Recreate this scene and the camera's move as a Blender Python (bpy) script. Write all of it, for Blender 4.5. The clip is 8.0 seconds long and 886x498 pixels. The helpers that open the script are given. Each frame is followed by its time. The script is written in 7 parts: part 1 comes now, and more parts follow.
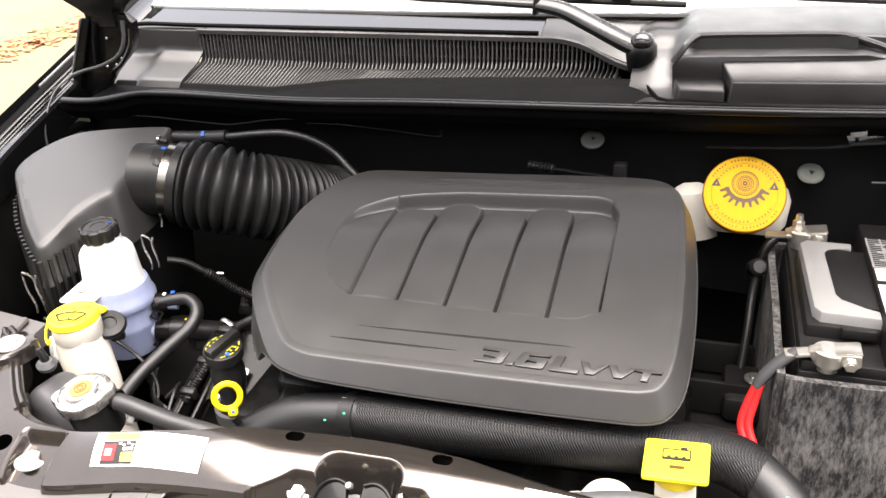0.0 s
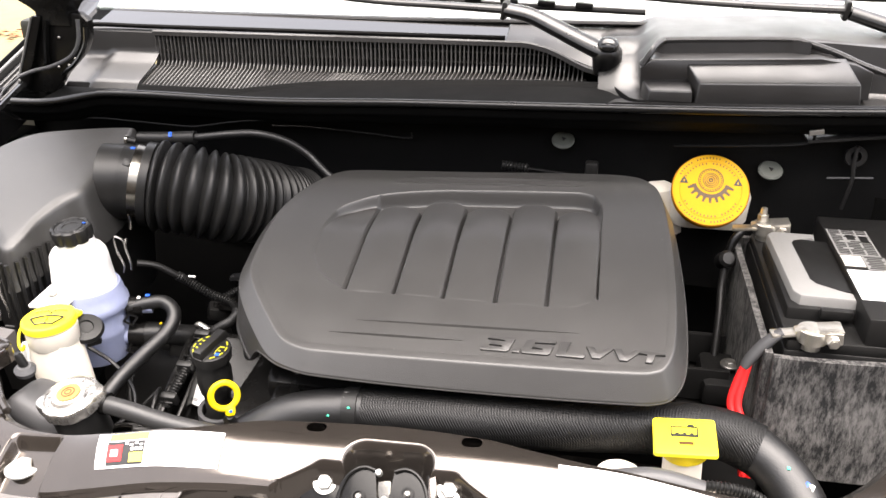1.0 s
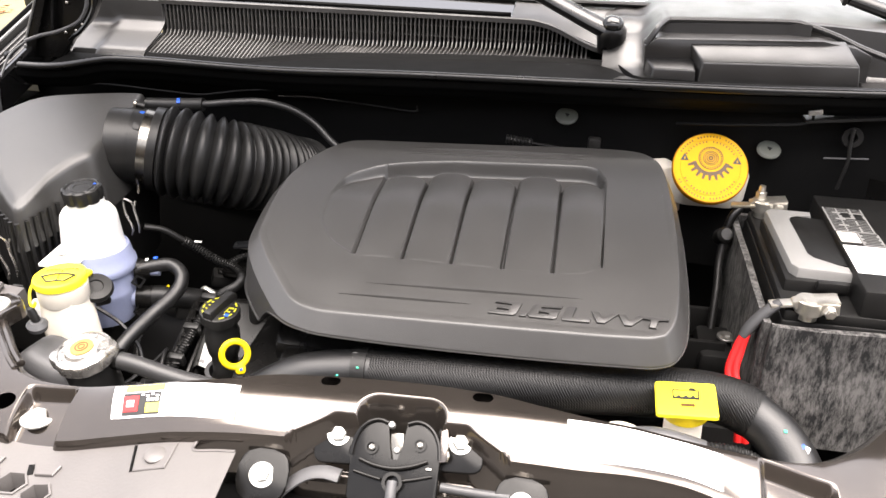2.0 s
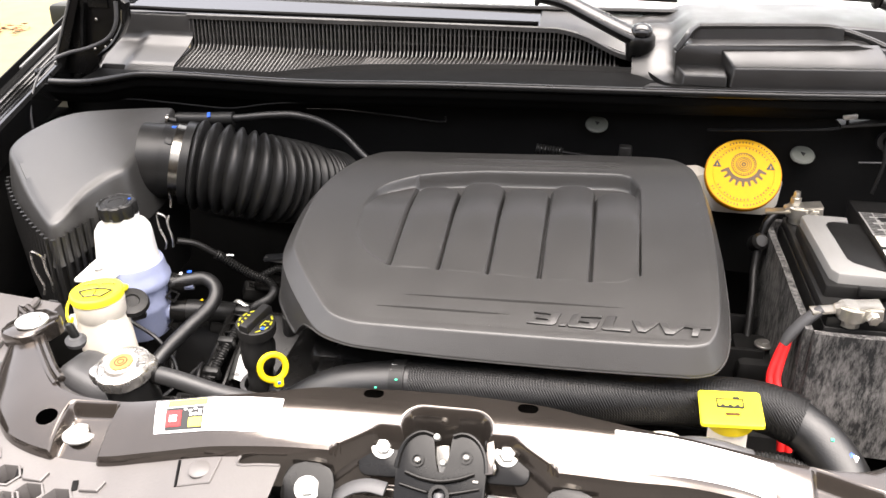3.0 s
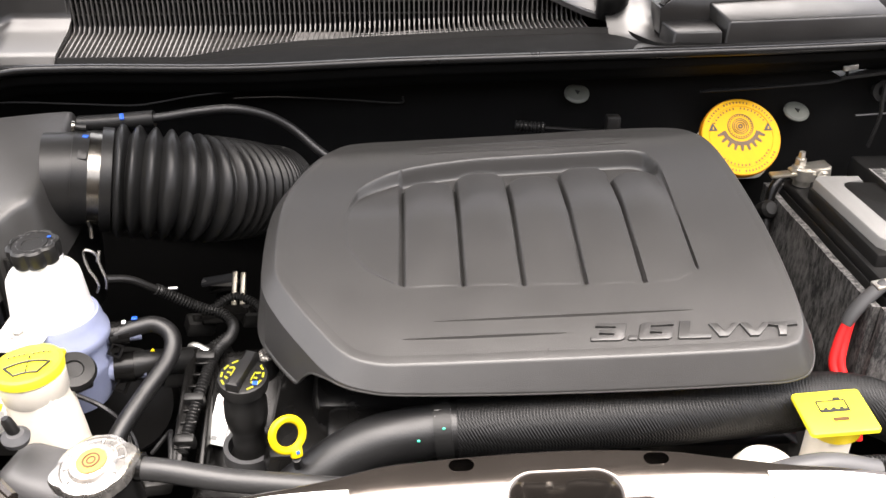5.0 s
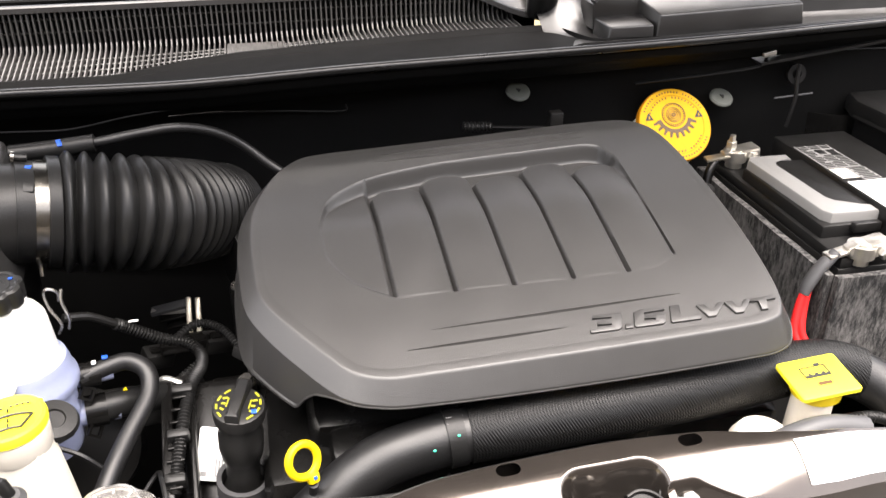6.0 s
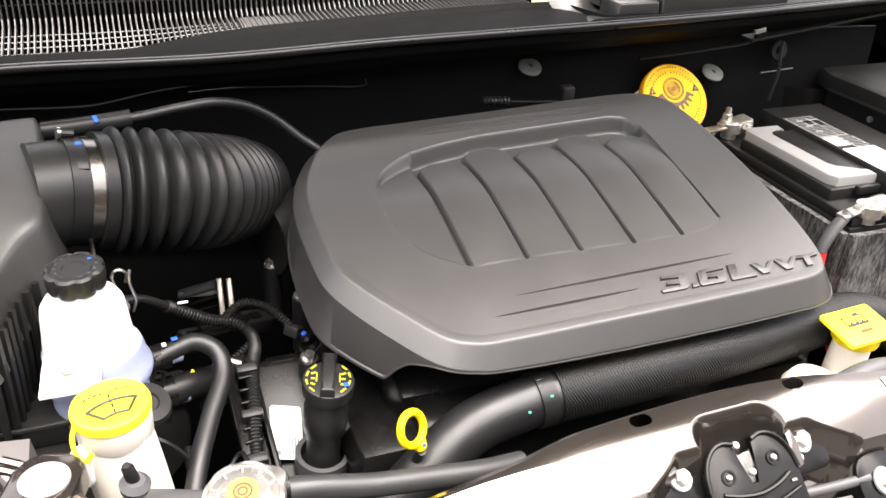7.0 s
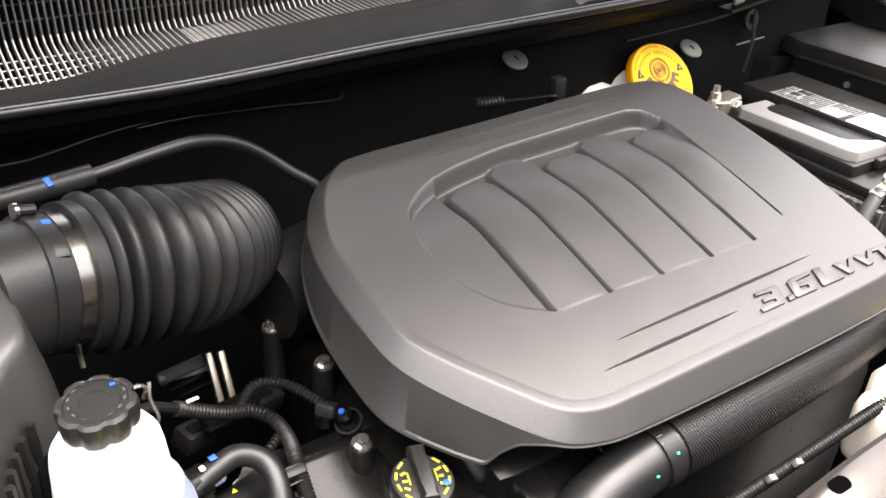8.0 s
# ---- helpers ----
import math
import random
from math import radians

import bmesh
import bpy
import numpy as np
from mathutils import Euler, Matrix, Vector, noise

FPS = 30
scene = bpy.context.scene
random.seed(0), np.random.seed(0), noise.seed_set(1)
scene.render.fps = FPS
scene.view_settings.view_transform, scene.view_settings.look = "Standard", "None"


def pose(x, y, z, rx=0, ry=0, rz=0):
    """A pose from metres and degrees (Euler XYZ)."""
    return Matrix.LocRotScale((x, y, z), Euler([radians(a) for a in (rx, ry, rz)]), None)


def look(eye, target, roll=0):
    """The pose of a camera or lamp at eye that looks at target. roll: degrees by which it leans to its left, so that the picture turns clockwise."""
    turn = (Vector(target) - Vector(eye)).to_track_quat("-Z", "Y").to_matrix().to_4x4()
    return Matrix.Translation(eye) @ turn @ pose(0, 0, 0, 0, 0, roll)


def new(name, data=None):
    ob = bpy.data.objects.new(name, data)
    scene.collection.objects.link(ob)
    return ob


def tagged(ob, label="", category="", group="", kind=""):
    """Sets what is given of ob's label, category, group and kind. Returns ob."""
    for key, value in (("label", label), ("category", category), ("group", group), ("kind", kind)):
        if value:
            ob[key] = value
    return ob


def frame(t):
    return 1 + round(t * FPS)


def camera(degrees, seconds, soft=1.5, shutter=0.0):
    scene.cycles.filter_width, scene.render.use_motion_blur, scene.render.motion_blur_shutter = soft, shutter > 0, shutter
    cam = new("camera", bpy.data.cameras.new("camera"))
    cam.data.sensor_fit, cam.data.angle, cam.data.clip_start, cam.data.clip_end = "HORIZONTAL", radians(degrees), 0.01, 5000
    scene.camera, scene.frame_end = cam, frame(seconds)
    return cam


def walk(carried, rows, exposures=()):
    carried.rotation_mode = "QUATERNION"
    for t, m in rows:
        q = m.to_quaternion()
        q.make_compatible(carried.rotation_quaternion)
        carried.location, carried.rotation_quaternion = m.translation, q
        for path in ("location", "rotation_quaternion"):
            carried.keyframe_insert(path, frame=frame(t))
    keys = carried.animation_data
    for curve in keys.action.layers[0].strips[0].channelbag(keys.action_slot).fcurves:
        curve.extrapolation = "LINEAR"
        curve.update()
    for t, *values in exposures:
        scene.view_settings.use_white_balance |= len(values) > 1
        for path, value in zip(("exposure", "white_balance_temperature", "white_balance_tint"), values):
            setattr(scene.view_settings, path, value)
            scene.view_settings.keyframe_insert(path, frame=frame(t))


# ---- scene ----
cam = camera(55.2, 8.0)
PATH = [
    (0, (0.01, 0.009, 1.421), (-0.541, 1.694, 0.494), -2.9),
    (0.5, (-0.047, -0.016, 1.421), (-0.462, 1.726, 0.53), -1.8),
    (1, (-0.079, -0.033, 1.402), (-0.402, 1.73, 0.516), -0.3),
    (1.5, (-0.086, -0.043, 1.392), (-0.36, 1.722, 0.49), 0.9),
    (1.7, (-0.093, -0.053, 1.388), (-0.366, 1.708, 0.48), 1.4),
    (2.8, (-0.111, -0.068, 1.387), (-0.424, 1.696, 0.498), 0.8),
    (3, (-0.122, -0.063, 1.386), (-0.437, 1.703, 0.501), 0.3),
    (3.5, (-0.168, -0.03, 1.379), (-0.465, 1.746, 0.509), -2.5),
    (4, (-0.223, -0.004, 1.372), (-0.441, 1.779, 0.494), -3.1),
    (4.5, (-0.268, 0.037, 1.369), (-0.333, 1.802, 0.432), -1.1),
    (5, (-0.302, 0.072, 1.36), (-0.228, 1.823, 0.397), 0.2),
    (5.2, (-0.311, 0.068, 1.36), (-0.188, 1.816, 0.394), 0.2),
    (6.3, (-0.454, 0.099, 1.365), (0.04, 1.787, 0.411), 0.7),
    (6.5, (-0.49, 0.101, 1.37), (0.067, 1.77, 0.419), 1.1),
    (7, (-0.564, 0.122, 1.35), (0.095, 1.735, 0.369), 3.2),
    (7.5, (-0.607, 0.192, 1.331), (0.195, 1.739, 0.349), 3.7),
    (8, (-0.659, 0.319, 1.331), (0.323, 1.731, 0.311), 2.7),
]
walk(cam, [(t, look(eye, target, roll)) for t, eye, target, roll in PATH], [(0, 2.5), (4.0, 2.5), (6.3, 2.6), (7.5, 2.8), (8, 2.88)])


# ---- world and light ----
world = bpy.data.worlds.new("sky")
scene.world = world
world.use_nodes = True
wn = world.node_tree
wn.nodes.clear()
sky = wn.nodes.new("ShaderNodeTexSky")
sky.sky_type = "NISHITA"
sky.sun_disc = False
sky.sun_elevation = radians(80)
sky.sun_rotation = radians(90)
sky.dust_density = 3.0
wbg = wn.nodes.new("ShaderNodeBackground")
wbg.inputs["Strength"].default_value = 0.15
wout = wn.nodes.new("ShaderNodeOutputWorld")
pale = wn.nodes.new("ShaderNodeHueSaturation")
pale.inputs["Saturation"].default_value = 0.28
wn.links.new(sky.outputs[0], pale.inputs["Color"])
wn.links.new(pale.outputs[0], wbg.inputs[0])
wn.links.new(wbg.outputs[0], wout.inputs[0])
sun_data = bpy.data.lights.new("sun", "SUN")
sun_data.energy = 3.05
sun_data.angle = radians(80)
sun_data.color = (1.0, 0.97, 0.92)
sun = new("sun", sun_data)
sun.matrix_world = look((0.0, 0.75, 6.0), (-0.2, 0.7, 0.0))
scene.view_settings.use_white_balance = True
scene.view_settings.white_balance_temperature = 6900
scene.view_settings.white_balance_tint = 15


# ---- materials ----
def material(name, color, rough=0.5, metal=0.0, spread=0.15, scale=30.0, bump=0.0, bump_scale=400.0, dirt=0.0, coat=0.0, rough_var=0.1, spec=0.5, trans=0.0, sub=0.0):
    """A surface with colour drift at two scales, uneven gloss and fine relief."""
    m = bpy.data.materials.new(name)
    m.use_nodes = True
    t = m.node_tree
    b = t.nodes["Principled BSDF"]
    b.inputs["Metallic"].default_value = metal
    b.inputs["Coat Weight"].default_value = coat
    b.inputs["Coat Roughness"].default_value = 0.08
    b.inputs["Specular IOR Level"].default_value = spec
    b.inputs["Transmission Weight"].default_value = trans
    if sub:
        b.inputs["Subsurface Weight"].default_value = sub
        b.inputs["Subsurface Radius"].default_value = (0.02, 0.02, 0.02)
        b.inputs["Subsurface Scale"].default_value = 0.5
    tc = t.nodes.new("ShaderNodeTexCoord")
    n1 = t.nodes.new("ShaderNodeTexNoise")
    n1.inputs["Scale"].default_value = scale
    n1.inputs["Detail"].default_value = 5
    n2 = t.nodes.new("ShaderNodeTexNoise")
    n2.inputs["Scale"].default_value = scale * 9
    n2.inputs["Detail"].default_value = 3
    t.links.new(tc.outputs["Object"], n1.inputs["Vector"])
    t.links.new(tc.outputs["Object"], n2.inputs["Vector"])
    mixn = t.nodes.new("ShaderNodeMath")
    mixn.operation = "MULTIPLY_ADD"
    mixn.inputs[1].default_value = 0.4
    t.links.new(n2.outputs[0], mixn.inputs[0])
    t.links.new(n1.outputs[0], mixn.inputs[2])
    ramp = t.nodes.new("ShaderNodeValToRGB")
    lo = [c * (1 - spread) for c in color]
    hi = [min(1.0, c * (1 + spread) + dirt) for c in color]
    ramp.color_ramp.elements[0].position = 0.45
    ramp.color_ramp.elements[1].position = 0.95
    ramp.color_ramp.elements[0].color = (*lo, 1)
    ramp.color_ramp.elements[1].color = (*hi, 1)
    t.links.new(mixn.outputs[0], ramp.inputs[0])
    t.links.new(ramp.outputs[0], b.inputs["Base Color"])
    mr = t.nodes.new("ShaderNodeMapRange")
    mr.inputs["To Min"].default_value = max(0.02, rough - rough_var)
    mr.inputs["To Max"].default_value = min(1.0, rough + rough_var)
    t.links.new(n1.outputs[0], mr.inputs["Value"])
    t.links.new(mr.outputs[0], b.inputs["Roughness"])
    if bump:
        n3 = t.nodes.new("ShaderNodeTexNoise")
        n3.inputs["Scale"].default_value = bump_scale
        n3.inputs["Detail"].default_value = 2
        t.links.new(tc.outputs["Object"], n3.inputs["Vector"])
        bp = t.nodes.new("ShaderNodeBump")
        bp.inputs["Strength"].default_value = bump
        bp.inputs["Distance"].default_value = 0.0006
        t.links.new(n3.outputs[0], bp.inputs["Height"])
        t.links.new(bp.outputs[0], b.inputs["Normal"])
    return m


M_COVER = material("grained black plastic", (0.0275, 0.0267, 0.0257), 0.40, spec=0.62, bump=0.25, bump_scale=1500, spread=0.08, rough_var=0.05)
M_PLASTIC = material("black plastic", (0.010, 0.0098, 0.0095), 0.40, spec=0.30, bump=0.2, bump_scale=900)
M_COWL = material("cowl plastic", (0.012, 0.0114, 0.0109), 0.37, spec=0.7, bump=0.08, bump_scale=900, spread=0.15)
M_RUBBER = material("black rubber", (0.0095, 0.0095, 0.0094), 0.38, spec=0.27, bump=0.2, bump_scale=500)
# Near black, so that the cowl gutter's shade is in the colour itself.
M_GUTTER = material("shade-black gutter and edge rubber", (0.0035, 0.0035, 0.0035), 0.6, spec=0.05, spread=0.15, bump=0.1)
M_HOSE = material("hose rubber", (0.007, 0.007, 0.0072), 0.42, bump=0.2, bump_scale=600)
M_OVERFLOW = material("grey hose rubber", (0.021, 0.021, 0.021), 0.45, bump=0.2, bump_scale=600)
M_CLIP = material("dark grey clip plastic", (0.014, 0.014, 0.0138), 0.45, spec=0.35, spread=0.1)
M_DARK = material("black painted steel", (0.010, 0.0098, 0.0096), 0.42, spec=0.26)
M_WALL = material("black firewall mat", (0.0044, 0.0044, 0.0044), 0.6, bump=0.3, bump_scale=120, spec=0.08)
M_PAINT = material("dark bronze paint", (0.096, 0.083, 0.073), 0.15, 0.85, coat=0.5, spread=0.10, scale=12, rough_var=0.03)
M_BODY = material("black car paint", (0.006, 0.006, 0.006), 0.15, coat=0.3, spec=0.35, spread=0.05, rough_var=0.03)
M_FENDER = material("dull olive black body paint", (0.020, 0.021, 0.017), 0.45, spec=0.3, spread=0.1, scale=14)
M_HOOD = material("dark hood paint", (0.010, 0.009, 0.008), 0.3, spec=0.3, spread=0.1, scale=8)
M_LATCH = material("black latch steel", (0.005, 0.0048, 0.0046), 0.25, spec=0.2, spread=0.3)
M_WHITE = material("white plastic", (0.7, 0.7, 0.68), 0.4, spread=0.03, sub=0.2)
M_CREAM = material("cream plastic", (0.72, 0.67, 0.58), 0.45, spread=0.05, sub=0.2)
M_BLUISH = material("bluish translucent plastic", (0.26, 0.29, 0.42), 0.35, spread=0.06, sub=0.25)
M_YELLOW = material("yellow plastic", (0.60, 0.45, 0.004), 0.45, spec=0.3, spread=0.05)
M_YPALE = material("yellow cap plastic", (0.80, 0.70, 0.03), 0.45, spec=0.3, spread=0.05)
M_ORANGE = material("amber label", (0.42, 0.165, 0.0), 0.55, spec=0.2, spread=0.06)
M_YLABEL = material("yellow print", (0.66, 0.35, 0.002), 0.55, spec=0.2, spread=0.05)
M_TAN = material("tan cap label", (0.34, 0.19, 0.05), 0.5, spec=0.3, spread=0.15, scale=200)
M_BROWN = material("brown print", (0.07, 0.03, 0.004), 0.5, spread=0.1)
M_BLACK = material("black print", (0.01, 0.01, 0.01), 0.5, spread=0.1)
M_YLEMON = material("pale lemon print", (0.75, 0.68, 0.07), 0.5, spread=0.05)
M_GREYPRINT = material("grey print", (0.25, 0.25, 0.25), 0.5, spread=0.2)
M_PAPER = material("white label", (0.82, 0.82, 0.8), 0.5, spread=0.02)
M_GREY = material("light grey plastic", (0.12, 0.12, 0.118), 0.45, spread=0.05, bump=0.1)
M_PIN = material("dull green grey plastic", (0.085, 0.09, 0.078), 0.6, spread=0.1, bump=0.1)
M_OILPRINT = material("greenish yellow print", (0.30, 0.285, 0.015), 0.5, spread=0.08, spec=0.3)
M_FRIT = material("black glass edge", (0.004, 0.004, 0.004), 0.06, coat=0.5, spec=0.6, spread=0.05, rough_var=0.02)
# Paler than the cowl plastic: the slats' sky sheen is put into the base.
M_SLAT = material("sheen-pale grille plastic", (0.062, 0.060, 0.058), 0.40, spread=0.2, scale=60)
M_MIDGREY = material("mid grey plastic", (0.05, 0.05, 0.052), 0.5, spread=0.1, bump=0.1)
M_HANDLE = material("pale grey handle plastic", (0.20, 0.197, 0.19), 0.45, spread=0.05, bump=0.1)
M_TERMINAL = material("bright lead clamp", (0.62, 0.59, 0.53), 0.32, 0.9, spread=0.15, scale=80, bump=0.2)
M_CAPSTEEL = material("pale pressed steel", (0.52, 0.50, 0.47), 0.26, 0.9, spread=0.15, scale=60)
M_STEEL = material("zinc steel", (0.36, 0.34, 0.305), 0.22, 1.0, spread=0.15, scale=60)
M_BOLT = material("bolt steel", (0.50, 0.50, 0.48), 0.48, 0.85, spread=0.1, scale=100)
M_CLAMP = material("dull clamp steel", (0.20, 0.19, 0.17), 0.24, 1.0, spread=0.2, scale=80)
M_ALU = material("cast aluminium", (0.35, 0.34, 0.32), 0.45, 0.9, spread=0.2, scale=60, bump=0.3)
M_BRASS = material("yellowish steel", (0.45, 0.41, 0.33), 0.4, 0.9, spread=0.2)
M_RED = material("red cable", (0.75, 0.02, 0.02), 0.4, spread=0.1)
M_BLUE = material("blue paint mark", (0.006, 0.075, 0.42), 0.5, spread=0.1)
M_GREEN = material("green paint mark", (0.02, 0.5, 0.3), 0.5, spread=0.1)
M_FASCIA = material("grey fascia plastic", (0.085, 0.079, 0.0765), 0.45, spread=0.06, bump=0.2)
M_GROUND = material("pale concrete", (0.14, 0.118, 0.052), 0.9, spread=0.25, scale=0.7, bump=0.3, bump_scale=40)
M_ASPHALT = material("asphalt", (0.05, 0.049, 0.047), 0.85, spread=0.25, scale=3, bump=0.4, bump_scale=80)
M_STUCCO = material("dull brown stucco", (0.06, 0.05, 0.042), 0.9, spread=0.2, scale=2, bump=0.4, bump_scale=60)
M_WIPER = material("satin black wiper paint", (0.004, 0.004, 0.004), 0.3, spread=0.1)
M_LEAF = material("fallen leaves", (0.4, 0.12, 0.05), 0.9, spread=0.4, scale=4)


def woven_material(name, color, light, freq, depth):
    """Braided sleeve: two crossed sets of diagonal threads along the hose."""
    m = bpy.data.materials.new(name)
    m.use_nodes = True
    t = m.node_tree
    b = t.nodes["Principled BSDF"]
    b.inputs["Roughness"].default_value = 0.45
    b.inputs["Specular IOR Level"].default_value = 0.32
    tc = t.nodes.new("ShaderNodeTexCoord")
    waves = []
    for angle in (38, -38):
        mp = t.nodes.new("ShaderNodeMapping")
        mp.inputs["Rotation"].default_value = (radians(angle), radians(angle * 0.6), radians(angle))
        t.links.new(tc.outputs["Object"], mp.inputs["Vector"])
        w = t.nodes.new("ShaderNodeTexWave")
        w.inputs["Scale"].default_value = freq
        t.links.new(mp.outputs[0], w.inputs["Vector"])
        waves.append(w)
    mx = t.nodes.new("ShaderNodeMath")
    mx.operation = "MAXIMUM"
    t.links.new(waves[0].outputs["Fac"], mx.inputs[0])
    t.links.new(waves[1].outputs["Fac"], mx.inputs[1])
    ramp = t.nodes.new("ShaderNodeValToRGB")
    ramp.color_ramp.elements[0].position = 0.75
    ramp.color_ramp.elements[0].color = (*color, 1)
    ramp.color_ramp.elements[1].color = (*light, 1)
    t.links.new(mx.outputs[0], ramp.inputs[0])
    t.links.new(ramp.outputs[0], b.inputs["Base Color"])
    bp = t.nodes.new("ShaderNodeBump")
    bp.inputs["Strength"].default_value = 0.8
    bp.inputs["Distance"].default_value = depth
    t.links.new(mx.outputs[0], bp.inputs["Height"])
    t.links.new(bp.outputs[0], b.inputs["Normal"])
    return m


M_BRAID = woven_material("braided sleeve", (0.0015, 0.0015, 0.0015), (0.0045, 0.0045, 0.0045), 165, 0.0006)


def felt_material():
    """Grey felt with short light and dark fibres running up and down."""
    m = bpy.data.materials.new("grey felt")
    m.use_nodes = True
    t = m.node_tree
    b = t.nodes["Principled BSDF"]
    b.inputs["Roughness"].default_value = 0.95
    tc = t.nodes.new("ShaderNodeTexCoord")
    mp = t.nodes.new("ShaderNodeMapping")
    mp.inputs["Scale"].default_value = (1, 1, 0.30)
    t.links.new(tc.outputs["Object"], mp.inputs["Vector"])
    n = t.nodes.new("ShaderNodeTexNoise")
    n.inputs["Scale"].default_value = 210
    n.inputs["Detail"].default_value = 6
    n.inputs["Roughness"].default_value = 0.75
    t.links.new(mp.outputs[0], n.inputs["Vector"])
    n2 = t.nodes.new("ShaderNodeTexNoise")
    n2.inputs["Scale"].default_value = 22
    n2.inputs["Detail"].default_value = 4
    t.links.new(tc.outputs["Object"], n2.inputs["Vector"])
    ad = t.nodes.new("ShaderNodeMath")
    ad.operation = "MULTIPLY_ADD"
    ad.inputs[1].default_value = 0.45
    t.links.new(n2.outputs[0], ad.inputs[0])
    t.links.new(n.outputs[0], ad.inputs[2])
    ramp = t.nodes.new("ShaderNodeValToRGB")
    ramp.color_ramp.elements[0].position = 0.62
    ramp.color_ramp.elements[0].color = (0.006, 0.006, 0.006, 1)
    ramp.color_ramp.elements[1].position = 0.86
    ramp.color_ramp.elements[1].color = (0.13, 0.125, 0.12, 1)
    t.links.new(ad.outputs[0], ramp.inputs[0])
    t.links.new(ramp.outputs[0], b.inputs["Base Color"])
    bp = t.nodes.new("ShaderNodeBump")
    bp.inputs["Strength"].default_value = 0.6
    bp.inputs["Distance"].default_value = 0.002
    t.links.new(n.outputs[0], bp.inputs["Height"])
    t.links.new(bp.outputs[0], b.inputs["Normal"])
    return m


M_FELT = felt_material()


def glass_material():
    m = bpy.data.materials.new("windscreen glass")
    m.use_nodes = True
    b = m.node_tree.nodes["Principled BSDF"]
    b.inputs["Base Color"].default_value = (0.75, 0.82, 0.8, 1)
    b.inputs["Roughness"].default_value = 0.03
    b.inputs["Transmission Weight"].default_value = 0.9
    b.inputs["IOR"].default_value = 1.5
    return m


M_GLASS = glass_material()


# ---- mesh helpers ----
def link(name, bm, mat, parent=None, label="", sharp=35):
    me = bpy.data.meshes.new(name)
    bmesh.ops.recalc_face_normals(bm, faces=bm.faces)
    bm.to_mesh(me)
    bm.free()
    me.polygons.foreach_set("use_smooth", [True] * len(me.polygons))
    me.set_sharp_from_angle(angle=radians(sharp))
    me.materials.append(mat)
    ob = new(name, me)
    if parent is not None:
        ob.parent = parent
        if parent.type == "EMPTY":
            ob.matrix_parent_inverse = Matrix.Translation(parent.location).inverted()
    if label:
        tagged(ob, label)
    return ob


def part(name, bm, mat, parent, label="", sharp=35):
    return link(name, bm, mat, parent, label, sharp)


def thing(name, at, label, category, group="", kind=""):
    ob = new(name)
    ob.location = at
    ob.empty_display_size = 0.02
    return tagged(ob, label, category, group, kind)


def solo(name, bm, mat, label, category="", kind="", group="", sharp=35):
    return tagged(link(name, bm, mat, sharp=sharp), label, category, group, kind)


def add(dst, src):
    me = bpy.data.meshes.new("tmp")
    src.to_mesh(me)
    src.free()
    dst.from_mesh(me)
    bpy.data.meshes.remove(me)
    return dst


def box(center, size, bevel=0.002, rot=(0, 0, 0), seg=2, taper=1.0):
    bm = bmesh.new()
    bmesh.ops.create_cube(bm, size=1.0)
    for v in bm.verts:
        k = taper if v.co.z > 0 else 1.0
        v.co = Vector((v.co.x * size[0] * k, v.co.y * size[1] * k, v.co.z * size[2]))
    if bevel:
        bmesh.ops.bevel(bm, geom=list(bm.edges), offset=bevel, segments=seg, affect="EDGES", profile=0.5)
    bm.transform(pose(*center, *rot))
    return bm


def loft(rings, cap0=True, cap1=True, closed=True):
    bm = bmesh.new()
    vs = [[bm.verts.new(p) for p in ring] for ring in rings]
    n = len(rings[0])
    for a, b in zip(vs, vs[1:]):
        for i in range(n if closed else n - 1):
            j = (i + 1) % n
            bm.faces.new((a[i], a[j], b[j], b[i]))
    if cap0:
        bm.faces.new(vs[0][::-1])
    if cap1:
        bm.faces.new(vs[-1])
    return bm


def lathe(profile, at=(0, 0, 0), seg=32, rot=(0, 0, 0), wobble=None, caps=(True, True)):
    rings = []
    for r, z in profile:
        ring = []
        for i in range(seg):
            a = 2 * math.pi * i / seg
            k = wobble(a, r, z) if wobble else 1.0
            ring.append(Vector((r * k * math.cos(a), r * k * math.sin(a), z)))
        rings.append(ring)
    bm = loft(rings, *caps)
    bm.transform(pose(*at, *rot))
    return bm


def spline(pts, per=8, closed=False):
    pts = [Vector(p) for p in pts]
    n = len(pts)
    out = []
    for i in range(n if closed else n - 1):
        p1, p2 = pts[i], pts[(i + 1) % n]
        p0 = pts[i - 1] if closed or i > 0 else p1 * 2 - p2
        p3 = pts[(i + 2) % n] if closed or i + 2 < n else p2 * 2 - p1
        for k in range(per):
            t = k / per
            out.append(0.5 * ((2 * p1) + (p2 - p0) * t + (2 * p0 - 5 * p1 + 4 * p2 - p3) * t * t + (3 * p1 - p0 - 3 * p2 + p3) * t ** 3))
    if not closed:
        out.append(pts[-1])
    return out


def resample(pts, n):
    d = [0.0]
    for a, b in zip(pts, pts[1:]):
        d.append(d[-1] + (b - a).length)
    out, j = [], 0
    for i in range(n):
        s = d[-1] * i / (n - 1)
        while j < len(d) - 2 and d[j + 1] < s:
            j += 1
        f = (s - d[j]) / max(1e-9, d[j + 1] - d[j])
        out.append(pts[j].lerp(pts[j + 1], min(1.0, f)))
    return out


